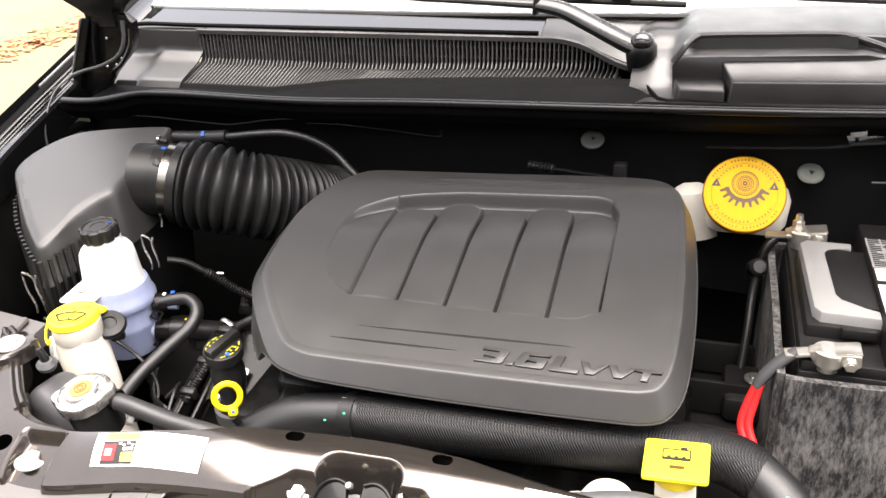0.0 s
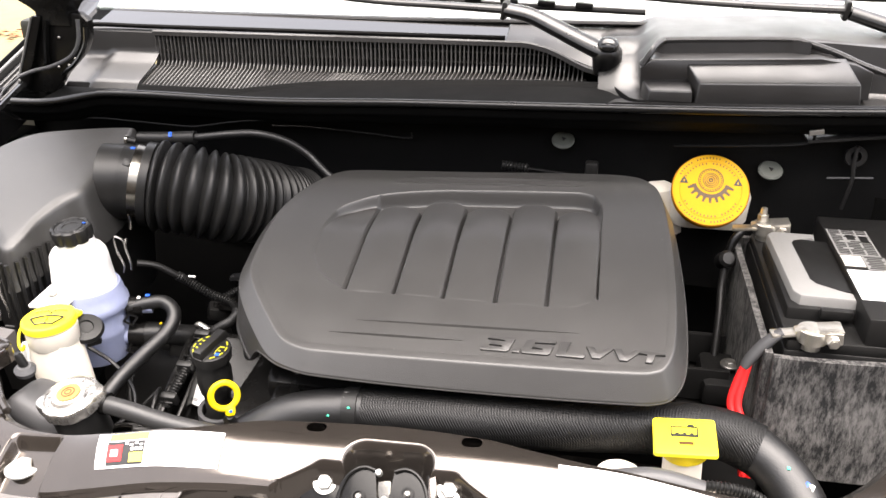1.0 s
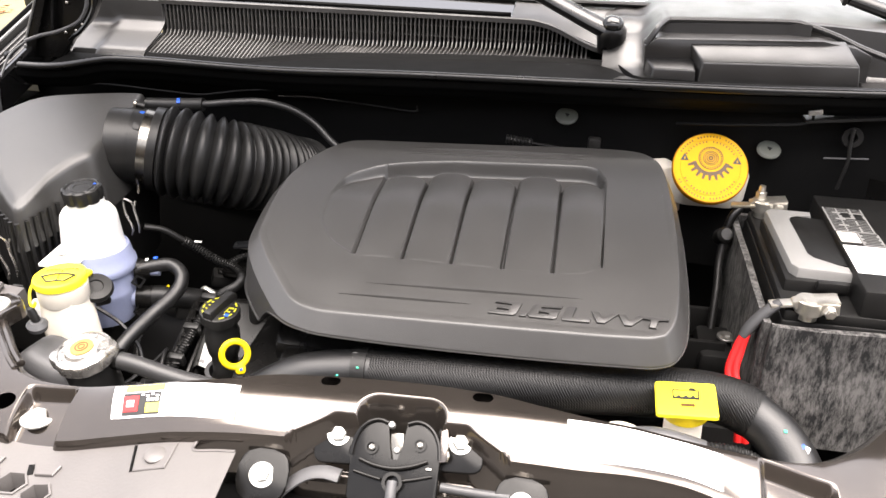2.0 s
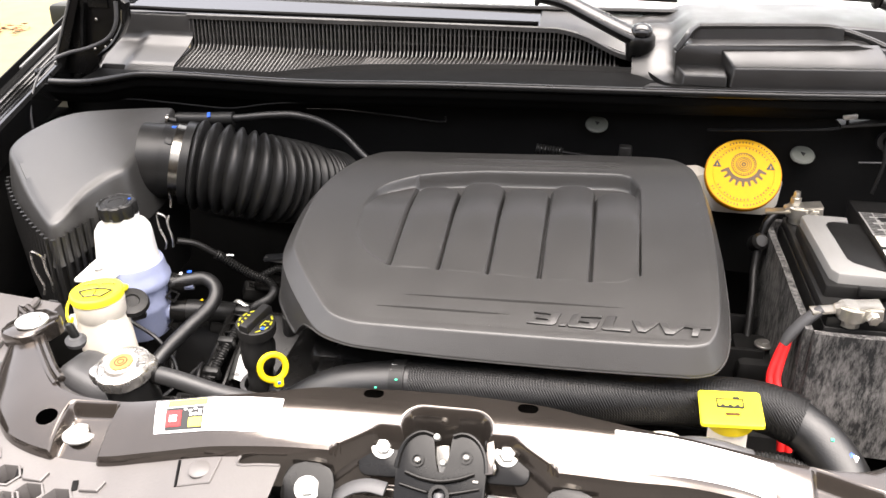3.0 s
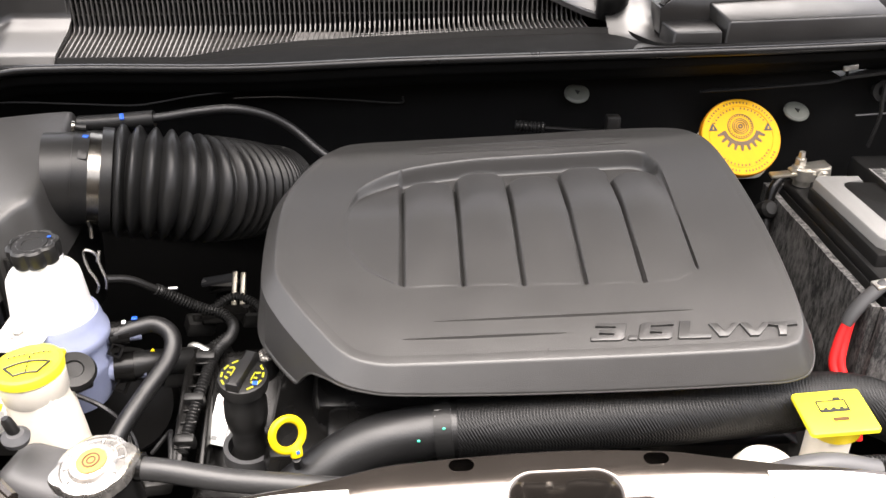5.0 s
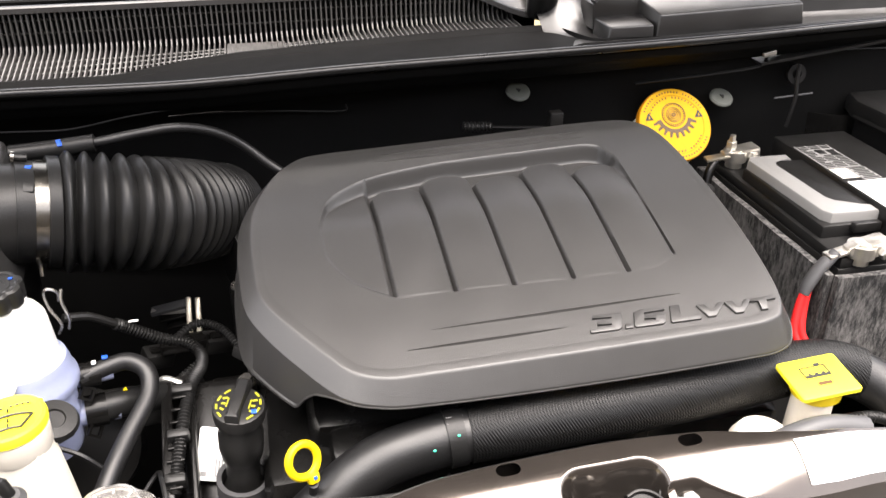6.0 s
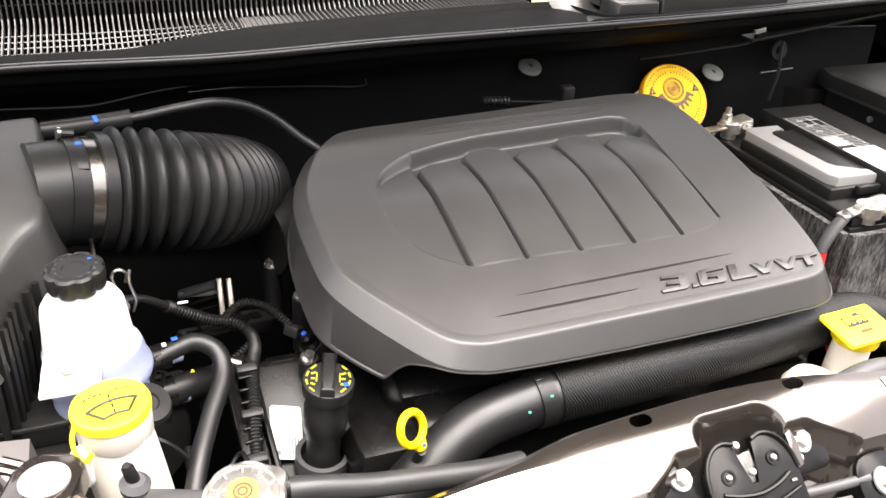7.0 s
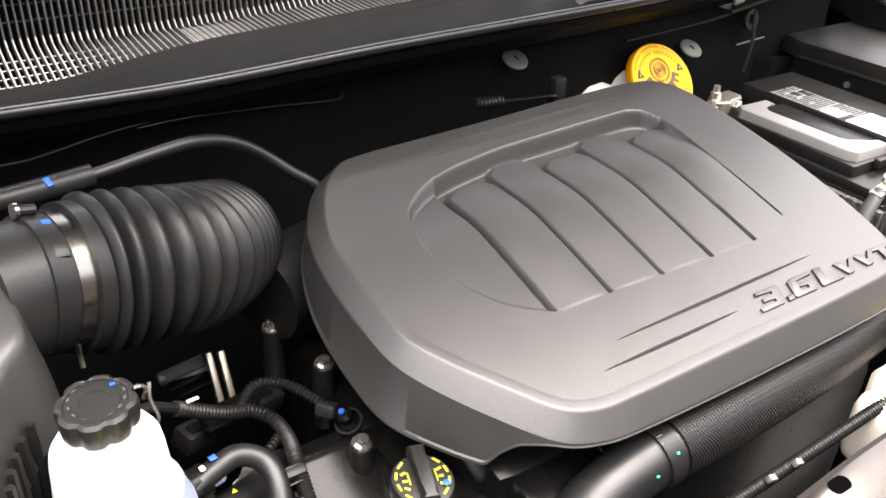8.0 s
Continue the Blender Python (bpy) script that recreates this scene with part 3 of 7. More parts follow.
# ---- front grille top and headlamp corner ----
def build_front():
    th = thing("front_grille", (-0.45, 0.40, 0.85), "grey plastic front grille with hexagon mesh below the panel", "grille")

    def sheet(x, v):
        return Vector((x, panel_front(x) + 0.004 - 0.09 * v, panel_z(x) - 0.029 - 0.018 * v))

    def at(x, y):
        return sheet(x, (panel_front(x) + 0.004 - y) / 0.09)
    cells = [(-0.571, 0.4080), (-0.541, 0.3930), (-0.514, 0.3900), (-0.557, 0.3835), (-0.587, 0.3985), (-0.487, 0.3800), (-0.600, 0.4240)]
    bm = bmesh.new()
    nx, ny = 250, 60
    grid = [[bm.verts.new(sheet(-0.70 + 0.367 * i / nx, j / ny)) for j in range(ny + 1)] for i in range(nx + 1)]
    for i in range(nx):
        for j in range(ny):
            c = (grid[i][j].co + grid[i + 1][j + 1].co) / 2
            # a step in the rear edge, and the open mesh
            if c.x > -0.369 and c.y > 0.4165 or c.x > -0.385 + 0.35 * (0.430 - c.y) and c.x < -0.374 and c.y > 0.4265:
                continue
            if any(math.hypot(c.x - a, (c.y - b) * 1.25) < 0.0122 for a, b in cells):
                continue
            bm.faces.new((grid[i][j], grid[i + 1][j], grid[i + 1][j + 1], grid[i][j + 1]))
    bmesh.ops.delete(bm, geom=[v for v in bm.verts if not v.link_faces], context="VERTS")
    part("top_sheet", bm, M_FASCIA, th)
    part("edge_bead", tube([at(-0.3690, 0.4260), at(-0.3685, 0.4165), at(-0.350, 0.4165), at(-0.334, 0.4165)], 0.0013, 6, 4), M_FASCIA, th)
    part("dark_core", surface(30, 8, lambda u, v: sheet(-0.70 + 0.31 * u, 0.1 + 0.9 * v) - Vector((0, 0, 0.025)), 0.002), M_WALL, th)
    for a, b in cells:
        rings = []
        for r, dz in ((0.0150, -0.0005), (0.0148, 0.0014), (0.0128, 0.0016), (0.0122, 0.0004), (0.0112, -0.014)):
            rings.append([at(a + r * math.cos(radians(60 * k)), b + 0.8 * r * math.sin(radians(60 * k))) + Vector((0, 0, dz)) for k in range(6)])
        part("mesh_cell", loft(rings, False, False), M_FASCIA, th, sharp=20)
    for a, b in ((-0.5455, 0.4105), (-0.4905, 0.4035)):
        tab = [at(a + p, b + q) + Vector((0, 0, 0.0025)) for p, q in ((-0.014, 0.0060), (0.012, 0.0025), (0.009, -0.0065), (-0.008, -0.0055))]
        part("raised_tab", loft([[p - Vector((0, 0, 0.004)) for p in tab], [p - Vector((0, 0, 0.0006)) for p in tab], [p.lerp(sum(tab, Vector()) / 4, 0.08) for p in tab]]), M_FASCIA, th, sharp=20)
        # Black strip painted in as the shadow at the tab's left side.
        part("tab_shadow", box(at(a - 0.0145, b) + Vector((0, 0, 0.0004)), (0.005, 0.010, 0.0015), 0.0005, (11, 0, 20)), M_WALL, th)
    tab = [at(p, q) + Vector((0, 0, 0.0016)) for p, q in ((-0.4190, 0.4225), (-0.3840, 0.4225), (-0.3845, 0.3985), (-0.4110, 0.3965))]
    pad = part("clip_pad", loft([[p - Vector((0, 0, 0.003)) for p in tab], [p - Vector((0, 0, 0.0005)) for p in tab], [p.lerp(sum(tab, Vector()) / 4, 0.05) for p in tab]]), M_FASCIA, th, sharp=20)
    # Dark line along the left edge of the pad.
    part("pad_dark_edge", tube([at(-0.4205, 0.4225), at(-0.4125, 0.3970)], 0.0014, 6, 2), M_WALL, pad)
    part("clip", lathe([(0.0085, 0), (0.0085, 0.0020), (0.0070, 0.0028)], at(-0.398, 0.4105) + Vector((0, 0, 0.001)), 20, (10, 0, 0)), M_FASCIA, pad)
    lamp = thing("headlamp", (-0.69, 0.53, 0.9), "grey plastic headlamp top beside the front panel", "headlamp")

    def shell(u, v):
        x = -0.655 - 0.2 * u
        y = 0.46 + 0.17 * v + 0.05 * u
        return Vector((x, y, 0.925 - 0.02 * u + 0.012 * v))
    part("housing", surface(16, 12, shell, 0.02), M_FASCIA, lamp)
    part("rim", tube([(-0.668, 0.47, 0.925), (-0.674, 0.54, 0.930), (-0.682, 0.63, 0.938)], 0.004, 8), M_FASCIA, lamp)


build_front()


def build_corner():
    """The painted arm that runs back from the end of the front panel, with its bolt and stud."""
    th = thing("corner_bracket", (-0.61, 0.53, 0.92), "dark bronze painted corner bracket with one zinc bolt", "bracket")
    part("pad", slab(rounded(0.044, 0.050, 0.014, 5), -0.016, 0.0, 0.003, pose(-0.643, 0.565, 0.9535, 3, -4, -20)), M_PAINT, th)
    part("bolt", hexbolt((-0.641, 0.565, 0.9550), 0.009, 0.005, 0.0155), M_BOLT, th, "zinc plated bolt")
    for off, r in ((0.0035, 0.0038), (0.0120, 0.0034)):
        part("bead", tube([(x, panel_rear(x) - off, panel_z(x) - 0.001) for x in (-0.668, -0.652, -0.636, -0.618, -0.600, -0.585, -0.570)], r, 8, 5), M_PAINT, th)
    st = thing("rubber_stop", (-0.588, 0.562, 0.94), "black rubber hood stop on the corner bracket", "bumper stop")
    part("base", lathe([(0.009, 0), (0.010, 0.005), (0.006, 0.009)], (-0.590, 0.555, 0.942), 18, (10, 8, 0)), M_MIDGREY, st)
    part("stem", lathe([(0.0045, 0), (0.004, 0.012), (0.0025, 0.015)], (-0.590, 0.555, 0.950), 12, (8, -10, 0)), M_RUBBER, st)


build_corner()


# ---- left wing rail, hinge, outer wing ----
def build_wing(side):
    def flip(v):
        return v if side < 0 else Vector((-0.42 - v.x, v.y, v.z))
    th = thing("fender", flip(Vector((-0.9, 0.85, 0.7))), "glossy black front fender of the car", "fender", "front fenders")

    def outer(u, v):
        y = 0.50 + 0.80 * u
        edge = 1.14 - 0.30 * (1.12 - y) - 0.10 * max(0, 0.85 - y) ** 1.2
        x = -0.905
        if v < 0.3:
            t = v / 0.3
            return Vector((x - 0.014 * t, y, edge - 0.010 * t * t))
        t = (v - 0.3) / 0.7
        return Vector((x - 0.014 - 0.03 * math.sin(t * 1.4), y, edge - 0.010 - 0.42 * t))
    part("skin", surface(30, 16, lambda u, v: flip(outer(u, v)), 0.002), M_FENDER, th)

    def top_z(y):
        return 1.14 - 0.30 * (1.12 - y) - 0.10 * max(0, 0.85 - y) ** 1.2

    def strip(prof):
        def point(u, v):
            y = 0.52 + 0.74 * u
            k = v * (len(prof) - 1)
            i = min(int(k), len(prof) - 2)
            f = k - i
            return flip(Vector((prof[i][0] + (prof[i + 1][0] - prof[i][0]) * f, y, top_z(y) + prof[i][1] + (prof[i + 1][1] - prof[i][1]) * f)))
        return surface(30, 4 * (len(prof) - 1), point, 0.002)
    part("groove", strip([(-0.906, 0.001), (-0.903, -0.010), (-0.896, -0.014), (-0.889, -0.012)]), M_GUTTER, th, "black groove")
    part("rail", strip([(-0.889, -0.0125), (-0.886, -0.008), (-0.878, -0.009), (-0.862, -0.008), (-0.851, -0.006), (-0.847, -0.010), (-0.846, -0.05)]), M_BODY, th)
    part("ridge", tube([flip(Vector((-0.894, y, top_z(y) - 0.001))) for y in (0.965, 0.99, 1.03, 1.07, 1.10)], 0.0022, 8, 4), M_GREY, th, "pale grey edge strip")
    for x in (-0.881, -0.8725, -0.866, -0.858):
        part("bead", tube([flip(Vector((x, y, top_z(y) - 0.0078))) for y in (0.62, 0.75, 0.88, 1.00, 1.10)], 0.0016, 8, 4), M_BODY, th)
    for y in (0.66, 0.83, 0.97):
        part("bolt", hexbolt(flip(Vector((-0.868, y, top_z(y) - 0.008))), 0.005, 0.004, 0.008, (0, -17 * side, 0)), M_LATCH, th)
    part("rail_wall", box(flip(Vector((-0.86, 0.74, 0.92))), (0.012, 0.5, 0.2), 0.003), M_DARK, th)
    if side < 0:
        part("mirror_base", box((-1.00, 1.30, 1.099), (0.10, 0.05, 0.038), 0.008, (0, 0, 4)), M_FENDER, th)


build_wing(-1)
build_wing(1)


def build_hinge():
    hood = thing("hood", (-0.2, 1.0, 1.4), "raised black hood standing open on its hinge", "hood")

    def skin(u, v):
        bow = 0.03 * (2 * u - 1) ** 2
        v = 0.025 + 0.975 * v
        return Vector((-0.2 + (0.705 - 0.15 * v) * (2 * u - 1), 1.03 - 0.36 * v - bow * v + 0.03 * math.sin(math.pi * v), 1.238 + 0.56 * v))
    part("panel", surface(24, 20, skin, 0.012), M_HOOD, hood)
    def ring(z, x0, x1, y0, y1, skew=0.0):
        return [Vector((x0, y0, z)), Vector((x1, y0 + skew, z)), Vector((x1 + 0.004, y1, z)), Vector((x0, y1, z))]
    th = part("hinge", slab([(-0.858, 1.078), (-0.812, 1.078), (-0.792, 1.104), (-0.757, 1.136), (-0.746, 1.156), (-0.744, 1.178), (-0.756, 1.188), (-0.770, 1.190), (-0.814, 1.188), (-0.830, 1.158), (-0.850, 1.112)], -1.014, -1.0, 0.003, pose(0, 0, 0, 90)), M_LATCH, hood, "black steel hood hinge")
    part("neck", loft([ring(1.172, -0.813, -0.768, 0.997, 1.016), ring(1.190, -0.813, -0.768, 0.994, 1.016), ring(1.198, -0.820, -0.762, 0.990, 1.016), ring(1.2085, -0.833, -0.751, 0.985, 1.016), ring(1.232, -0.856, -0.735, 0.975, 1.016), ring(1.30, -0.900, -0.70, 0.945, 1.020)]), M_LATCH, th)
    part("strip_plate", slab([(-0.819, 1.184), (-0.805, 1.184), (-0.836, 1.112), (-0.847, 1.084), (-0.861, 1.084), (-0.852, 1.112)], -1.0, -0.992, 0.001, pose(0, 0, 0, 90)), M_LATCH, th)
    part("edge_rod", tube([(-0.8185, 0.991, 1.183), (-0.835, 0.991, 1.147), (-0.8515, 0.991, 1.111), (-0.8535, 0.991, 1.103)], 0.0017, 8), M_GREY, th, "pale edge of the hinge plate")
    part("edge_rod", tube([(-0.8565, 0.991, 1.097), (-0.8605, 0.991, 1.084)], 0.0022, 8, 2), M_GREY, th)
    part("link_arm", tube([(-0.800, 0.996, 1.178), (-0.806, 0.994, 1.150), (-0.812, 0.994, 1.118)], 0.006, 8, flat=0.5), M_BODY, th)
    part("fold", tube([(-0.748, 1.000, 1.170), (-0.752, 0.998, 1.148), (-0.770, 0.998, 1.124), (-0.794, 0.998, 1.106)], 0.003, 8), M_BODY, th)
    # Pale studs: hinge rivets, and glints of the black steel done as metal dots.
    for p in ((-0.788, 0.998, 1.156), (-0.797, 0.998, 1.116), (-0.781, 0.998, 1.119), (-0.770, 0.998, 1.128)):
        part("rivet", lathe([(0.0022, 0), (0.0022, 0.001), (0.001, 0.002)], p, 12, (90, 0, 0)), M_ALU, th)
    ca = thing("cable", (-0.85, 0.90, 1.0), "thin grey cable looped over the hood hinge", "cable")
    part("loop", tube([(-0.752, 0.992, 1.182), (-0.754, 0.988, 1.155), (-0.767, 0.985, 1.135), (-0.796, 0.983, 1.121), (-0.826, 0.983, 1.113), (-0.846, 0.975, 1.106)], 0.0026, 10), M_MIDGREY, ca)
    part("strand", tube([(-0.843, 0.976, 1.107), (-0.851, 0.949, 1.095), (-0.851, 0.927, 1.078), (-0.848, 0.907, 1.057), (-0.845, 0.899, 1.030), (-0.843, 0.895, 0.98)], 0.0016, 8), M_MIDGREY, ca)


build_hinge()


# ---- cowl under the windscreen ----
def seal_z(x):
    return lerp_table([(-0.84, 1.090), (-0.80, 1.0905), (-0.756, 1.0950), (-0.735, 1.1000), (-0.707, 1.1065), (-0.637, 1.1085), (-0.5, 1.1070), (-0.3, 1.1135), (-0.1, 1.118), (0.1, 1.123), (0.3, 1.131), (0.45, 1.136)], x)


def grille_front(x):
    return lerp_table([(-0.72, 1.020), (-0.53, 1.020), (-0.46, 1.024), (-0.40, 1.030), (-0.05, 1.036)], x)


def tray_z(x):
    return 1.1035 + 0.012 * smooth01(-0.5, -0.1, x)


def tray_front_z(x):
    """The grille floor falls towards the front on the hinge side."""
    return tray_z(x) - lerp_table([(-0.82, 0.0140), (-0.56, 0.0140), (-0.52, 0.0090), (-0.46, 0.0020), (-0.42, 0.0)], x)


COWL = thing("cowl_panel", (-0.2, 1.02, 1.08), "black plastic cowl panel with intake grille under the windscreen", "cowl")


def build_cowl():
    # front lip and gutter behind the seal, with their shade put into the colour
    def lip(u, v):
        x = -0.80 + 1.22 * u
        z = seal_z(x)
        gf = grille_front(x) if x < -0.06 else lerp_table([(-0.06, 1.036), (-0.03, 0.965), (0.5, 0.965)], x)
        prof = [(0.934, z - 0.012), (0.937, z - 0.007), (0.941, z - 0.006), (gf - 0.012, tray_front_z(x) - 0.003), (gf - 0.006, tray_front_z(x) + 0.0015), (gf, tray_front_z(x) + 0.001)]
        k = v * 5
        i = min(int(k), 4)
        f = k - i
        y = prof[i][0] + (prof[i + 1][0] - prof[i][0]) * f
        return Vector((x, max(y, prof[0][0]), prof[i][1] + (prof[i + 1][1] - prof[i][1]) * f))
    part("front_lip", surface(120, 20, lip), M_GUTTER, COWL, "black cowl gutter with shade in its colour")

    # left end: stepped plain moulding
    def left_end(u, v):
        x = -0.815 + 0.122 * u
        w = smooth01(-0.776, -0.758, x)
        low = tray_z(-0.7) - 0.003 + 0.007 * w
        prof = [(0.992, 1.066 + 0.006 * w), (1.004, 1.080 + 0.005 * w), (1.016, low - 0.0125), (1.064 - 0.012 * (1 - w), low + 0.001), (1.082, low + 0.012), (1.088, 1.146), (1.094, 1.150), (1.13, 1.153)]
        k = v * 7
        i = min(int(k), 6)
        f = k - i
        y = prof[i][0] + (prof[i + 1][0] - prof[i][0]) * f
        return Vector((x, y, prof[i][1] + (prof[i + 1][1] - prof[i][1]) * f))
    part("end_moulding", surface(24, 36, left_end, 0.002), M_COWL, COWL)
    part("edge_seal", tube([(-0.818, 1.072, 1.136), (-0.812, 1.082, 1.148), (-0.795, 1.0905, 1.1545), (-0.70, 1.0925, 1.1540), (-0.45, 1.0925, 1.1545), (-0.20, 1.0920, 1.1550)], 0.0032, 8, 6), M_GUTTER, COWL, "black rubber edge strip")

    # top edge over the grille, falling towards the wiper
    def top(u, v):
        x = -0.70 + 0.66 * u
        z = lerp_table([(-0.70, 1.148), (-0.18, 1.150), (-0.15, 1.146), (-0.075, 1.122), (-0.04, 1.120)], x)
        y0 = 1.085 - 0.02 * smooth01(-0.17, -0.08, x)
        prof = [(y0 - 0.003, z - 0.004), (y0 - 0.002, z + 0.0015), (y0 + 0.002, z + 0.003), (y0 + 0.007, z + 0.002), (y0 + 0.012, z - 0.004)]
        k = v * 4
        i = min(int(k), 3)
        f = k - i
        return Vector((x, prof[i][0] + (prof[i + 1][0] - prof[i][0]) * f, prof[i][1] + (prof[i + 1][1] - prof[i][1]) * f))
    part("top_edge", surface(80, 24, top, 0.002), M_COWL, COWL)
    def glass_side(x, v):
        fall = smooth01(-0.17, -0.06, x) * (1 - v)
        return Vector((x, 1.090 + 0.076 * v - 0.018 * fall, 1.1475 + 0.0165 * v - 0.026 * fall))
    part("glass_edge", surface(32, 8, lambda u, v: glass_side(-0.80 + 0.60 * u, v), 0.003), M_FRIT, COWL, "black glass edge of the windscreen")
    part("corner_cover", surface(20, 8, lambda u, v: glass_side(-0.1985 + 0.178 * u, v) + Vector((0, 0, 0.001)), 0.003), M_COWL, COWL)
    part("top_end", surface(4, 4, lambda u, v: Vector((-0.80 + 0.10 * u, 1.12 + 0.05 * v, 1.152 + 0.011 * v)), 0.002), M_COWL, COWL)

    # plain right half with its bulge round the wiper spindle
    def right(u, v):
        x = -0.075 + 0.50 * u
        prof = [(0.955, seal_z(x) - 0.004), (0.985, 1.112), (1.03, 1.116), (1.075, 1.128), (1.11, 1.150), (1.17, 1.166)]
        k = v * 5
        i = min(int(k), 4)
        f = k - i
        y = prof[i][0] + (prof[i + 1][0] - prof[i][0]) * f
        z = prof[i][1] + (prof[i + 1][1] - prof[i][1]) * f
        z += 0.018 * smooth01(0.07, 0.01, math.hypot(x + 0.045, y - 1.07))
        deck = 1.171 + 0.035 * max(0.0, x) + 0.03 * (y - 1.035) - 0.010 * smooth01(0.15, 0.30, x)
        z += max(0.0, deck - z) * smooth01(-0.035, 0.0, x) * smooth01(1.022, 1.037, y)
        z -= 0.004 * smooth01(-0.05, -0.075, x)
        return Vector((x, y, z))
    part("right_moulding", surface(90, 40, right, 0.002), M_COWL, COWL)
    # raised ridge round the shelf behind the lid
    part("ridge", tube([(-0.0255, 0.999, 1.149), (-0.0150, 1.006, 1.1640), (-0.0110, 1.014, 1.1680), (-0.002, 1.030, 1.1715), (0.010, 1.034, 1.1725), (0.08, 1.035, 1.175), (0.144, 1.035, 1.177), (0.165, 1.032, 1.1745), (0.197, 1.022, 1.166), (0.225, 1.010, 1.156), (0.26, 1.000, 1.146)], 0.0040, 8, 5), M_COWL, COWL)
    part("ridge_wall", surface(24, 5, lambda u, v: Vector((-0.004 + 0.172 * u, 1.0345 - 0.003 * v - 0.010 * smooth01(0.85, 1.0, u), 1.1715 + 0.0055 * u - 0.016 * v)), 0.002), M_COWL, COWL)
    part("shelf", slab([(-0.0245, 1.118), (-0.0265, 1.146), (-0.0140, 1.1565), (0.176, 1.1640), (0.215, 1.1590), (0.235, 1.1500), (0.235, 1.118)], -1.036, -0.9975, 0.0015, pose(0, 0, 0, 90)), M_COWL, COWL)

    def block(name, low, high, label=""):
        bm = bmesh.new()
        vv = [bm.verts.new(p) for p in low + high]
        for q in ((0, 3, 2, 1), (4, 5, 6, 7), (0, 1, 5, 4), (1, 2, 6, 5), (2, 3, 7, 6), (3, 0, 4, 7)):
            bm.faces.new([vv[i] for i in q])
        bmesh.ops.bevel(bm, geom=list(bm.edges), offset=0.0022, segments=3, affect="EDGES", profile=0.5)
        part(name, bm, M_COWL, COWL, label)
    block("lid", [(0.036, 0.9585, 1.108), (0.217, 0.9545, 1.114), (0.217, 1.030, 1.125), (0.022, 1.030, 1.118)],
          [(0.0402, 0.9623, 1.1395), (0.213, 0.9585, 1.1465), (0.204, 1.0065, 1.1645), (0.0246, 1.0050, 1.1548)], "raised rectangular lid")
    block("step", [(-0.0190, 0.9655, 1.104), (0.0340, 0.9590, 1.106), (0.0340, 1.000, 1.108), (-0.0240, 1.000, 1.106)],
          [(-0.0150, 0.9680, 1.1275), (0.0330, 0.9610, 1.1300), (0.0330, 0.9985, 1.1345), (-0.0240, 0.9985, 1.1320)])
    # rails of the grille and the dark well below it
    for z in (1.122, 1.136):
        xr = -0.115 if z < 1.13 else -0.145
        part("rail", tube([(-0.70, 1.0865, z), (xr, 1.0865, z)], 0.0009, 6, smooth=False), M_COWL, COWL)
    for k in range(4):
        f = 0.2 + 0.2 * k
        line = [(x, grille_front(x) + (1.08 - grille_front(x)) * f, tray_front_z(x) + (tray_z(x) - tray_front_z(x)) * f - 0.0062) for x in (-0.695 + 0.055 * i for i in range(12))]
        part("rail", tube(line, 0.0012, 6), M_COWL, COWL)
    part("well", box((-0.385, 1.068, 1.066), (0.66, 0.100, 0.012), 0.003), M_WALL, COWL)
    part("well_side", box((-0.7015, 1.05, 1.080), (0.012, 0.078, 0.030), 0.001, (12, 0, 0)), M_COWL, COWL)
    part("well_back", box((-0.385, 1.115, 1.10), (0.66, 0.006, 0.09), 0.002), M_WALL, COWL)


build_cowl()


def build_slats():
    """Each bent slat of the intake grille: a flat foot along the tray and an upright."""
    n = 104
    for i in range(n):
        x = -0.697 + 0.601 * i / (n - 1)
        gf = grille_front(x)
        top = lerp_table([(-0.70, 1.146), (-0.17, 1.147), (-0.096, 1.119)], x)
        w = 0.0010
        z0 = tray_z(x)
        foot_h = 0.006
        zf = tray_front_z(x)
        bm = bmesh.new()
        prof = [(gf - 0.004, zf - foot_h), (gf - 0.004, zf), (1.076, z0), (1.082, z0 + 0.006), (1.084, top), (1.090, top), (1.089, z0 + 0.002), (1.082, z0 - foot_h)]
        crown = (1.0, 0.7, 0.7, 0.7, 0.7, 1.0, 1.0, 1.0)
        a = [bm.verts.new((x - w * k, y, z)) for (y, z), k in zip(prof, crown)]
        b = [bm.verts.new((x + w * k, y, z)) for (y, z), k in zip(prof, crown)]
        m = len(prof)
        for k in range(m):
            j = (k + 1) % m
            bm.faces.new((a[k], a[j], b[j], b[k]))
        for s, f in ((a, 1), (b, -1)):
            bm.faces.new([s[0], s[1], s[2], s[7]][::f])
            bm.faces.new([s[2], s[3], s[6], s[7]][::f])
            bm.faces.new([s[3], s[4], s[5], s[6]][::f])
        part("slat", bm, M_SLAT, COWL)
    bm = box((-0.400, 1.052, tray_z(-0.400) - 0.004), (0.065, 0.044, 0.004), 0.001)
    part("closed_field", bm, M_SLAT, COWL)


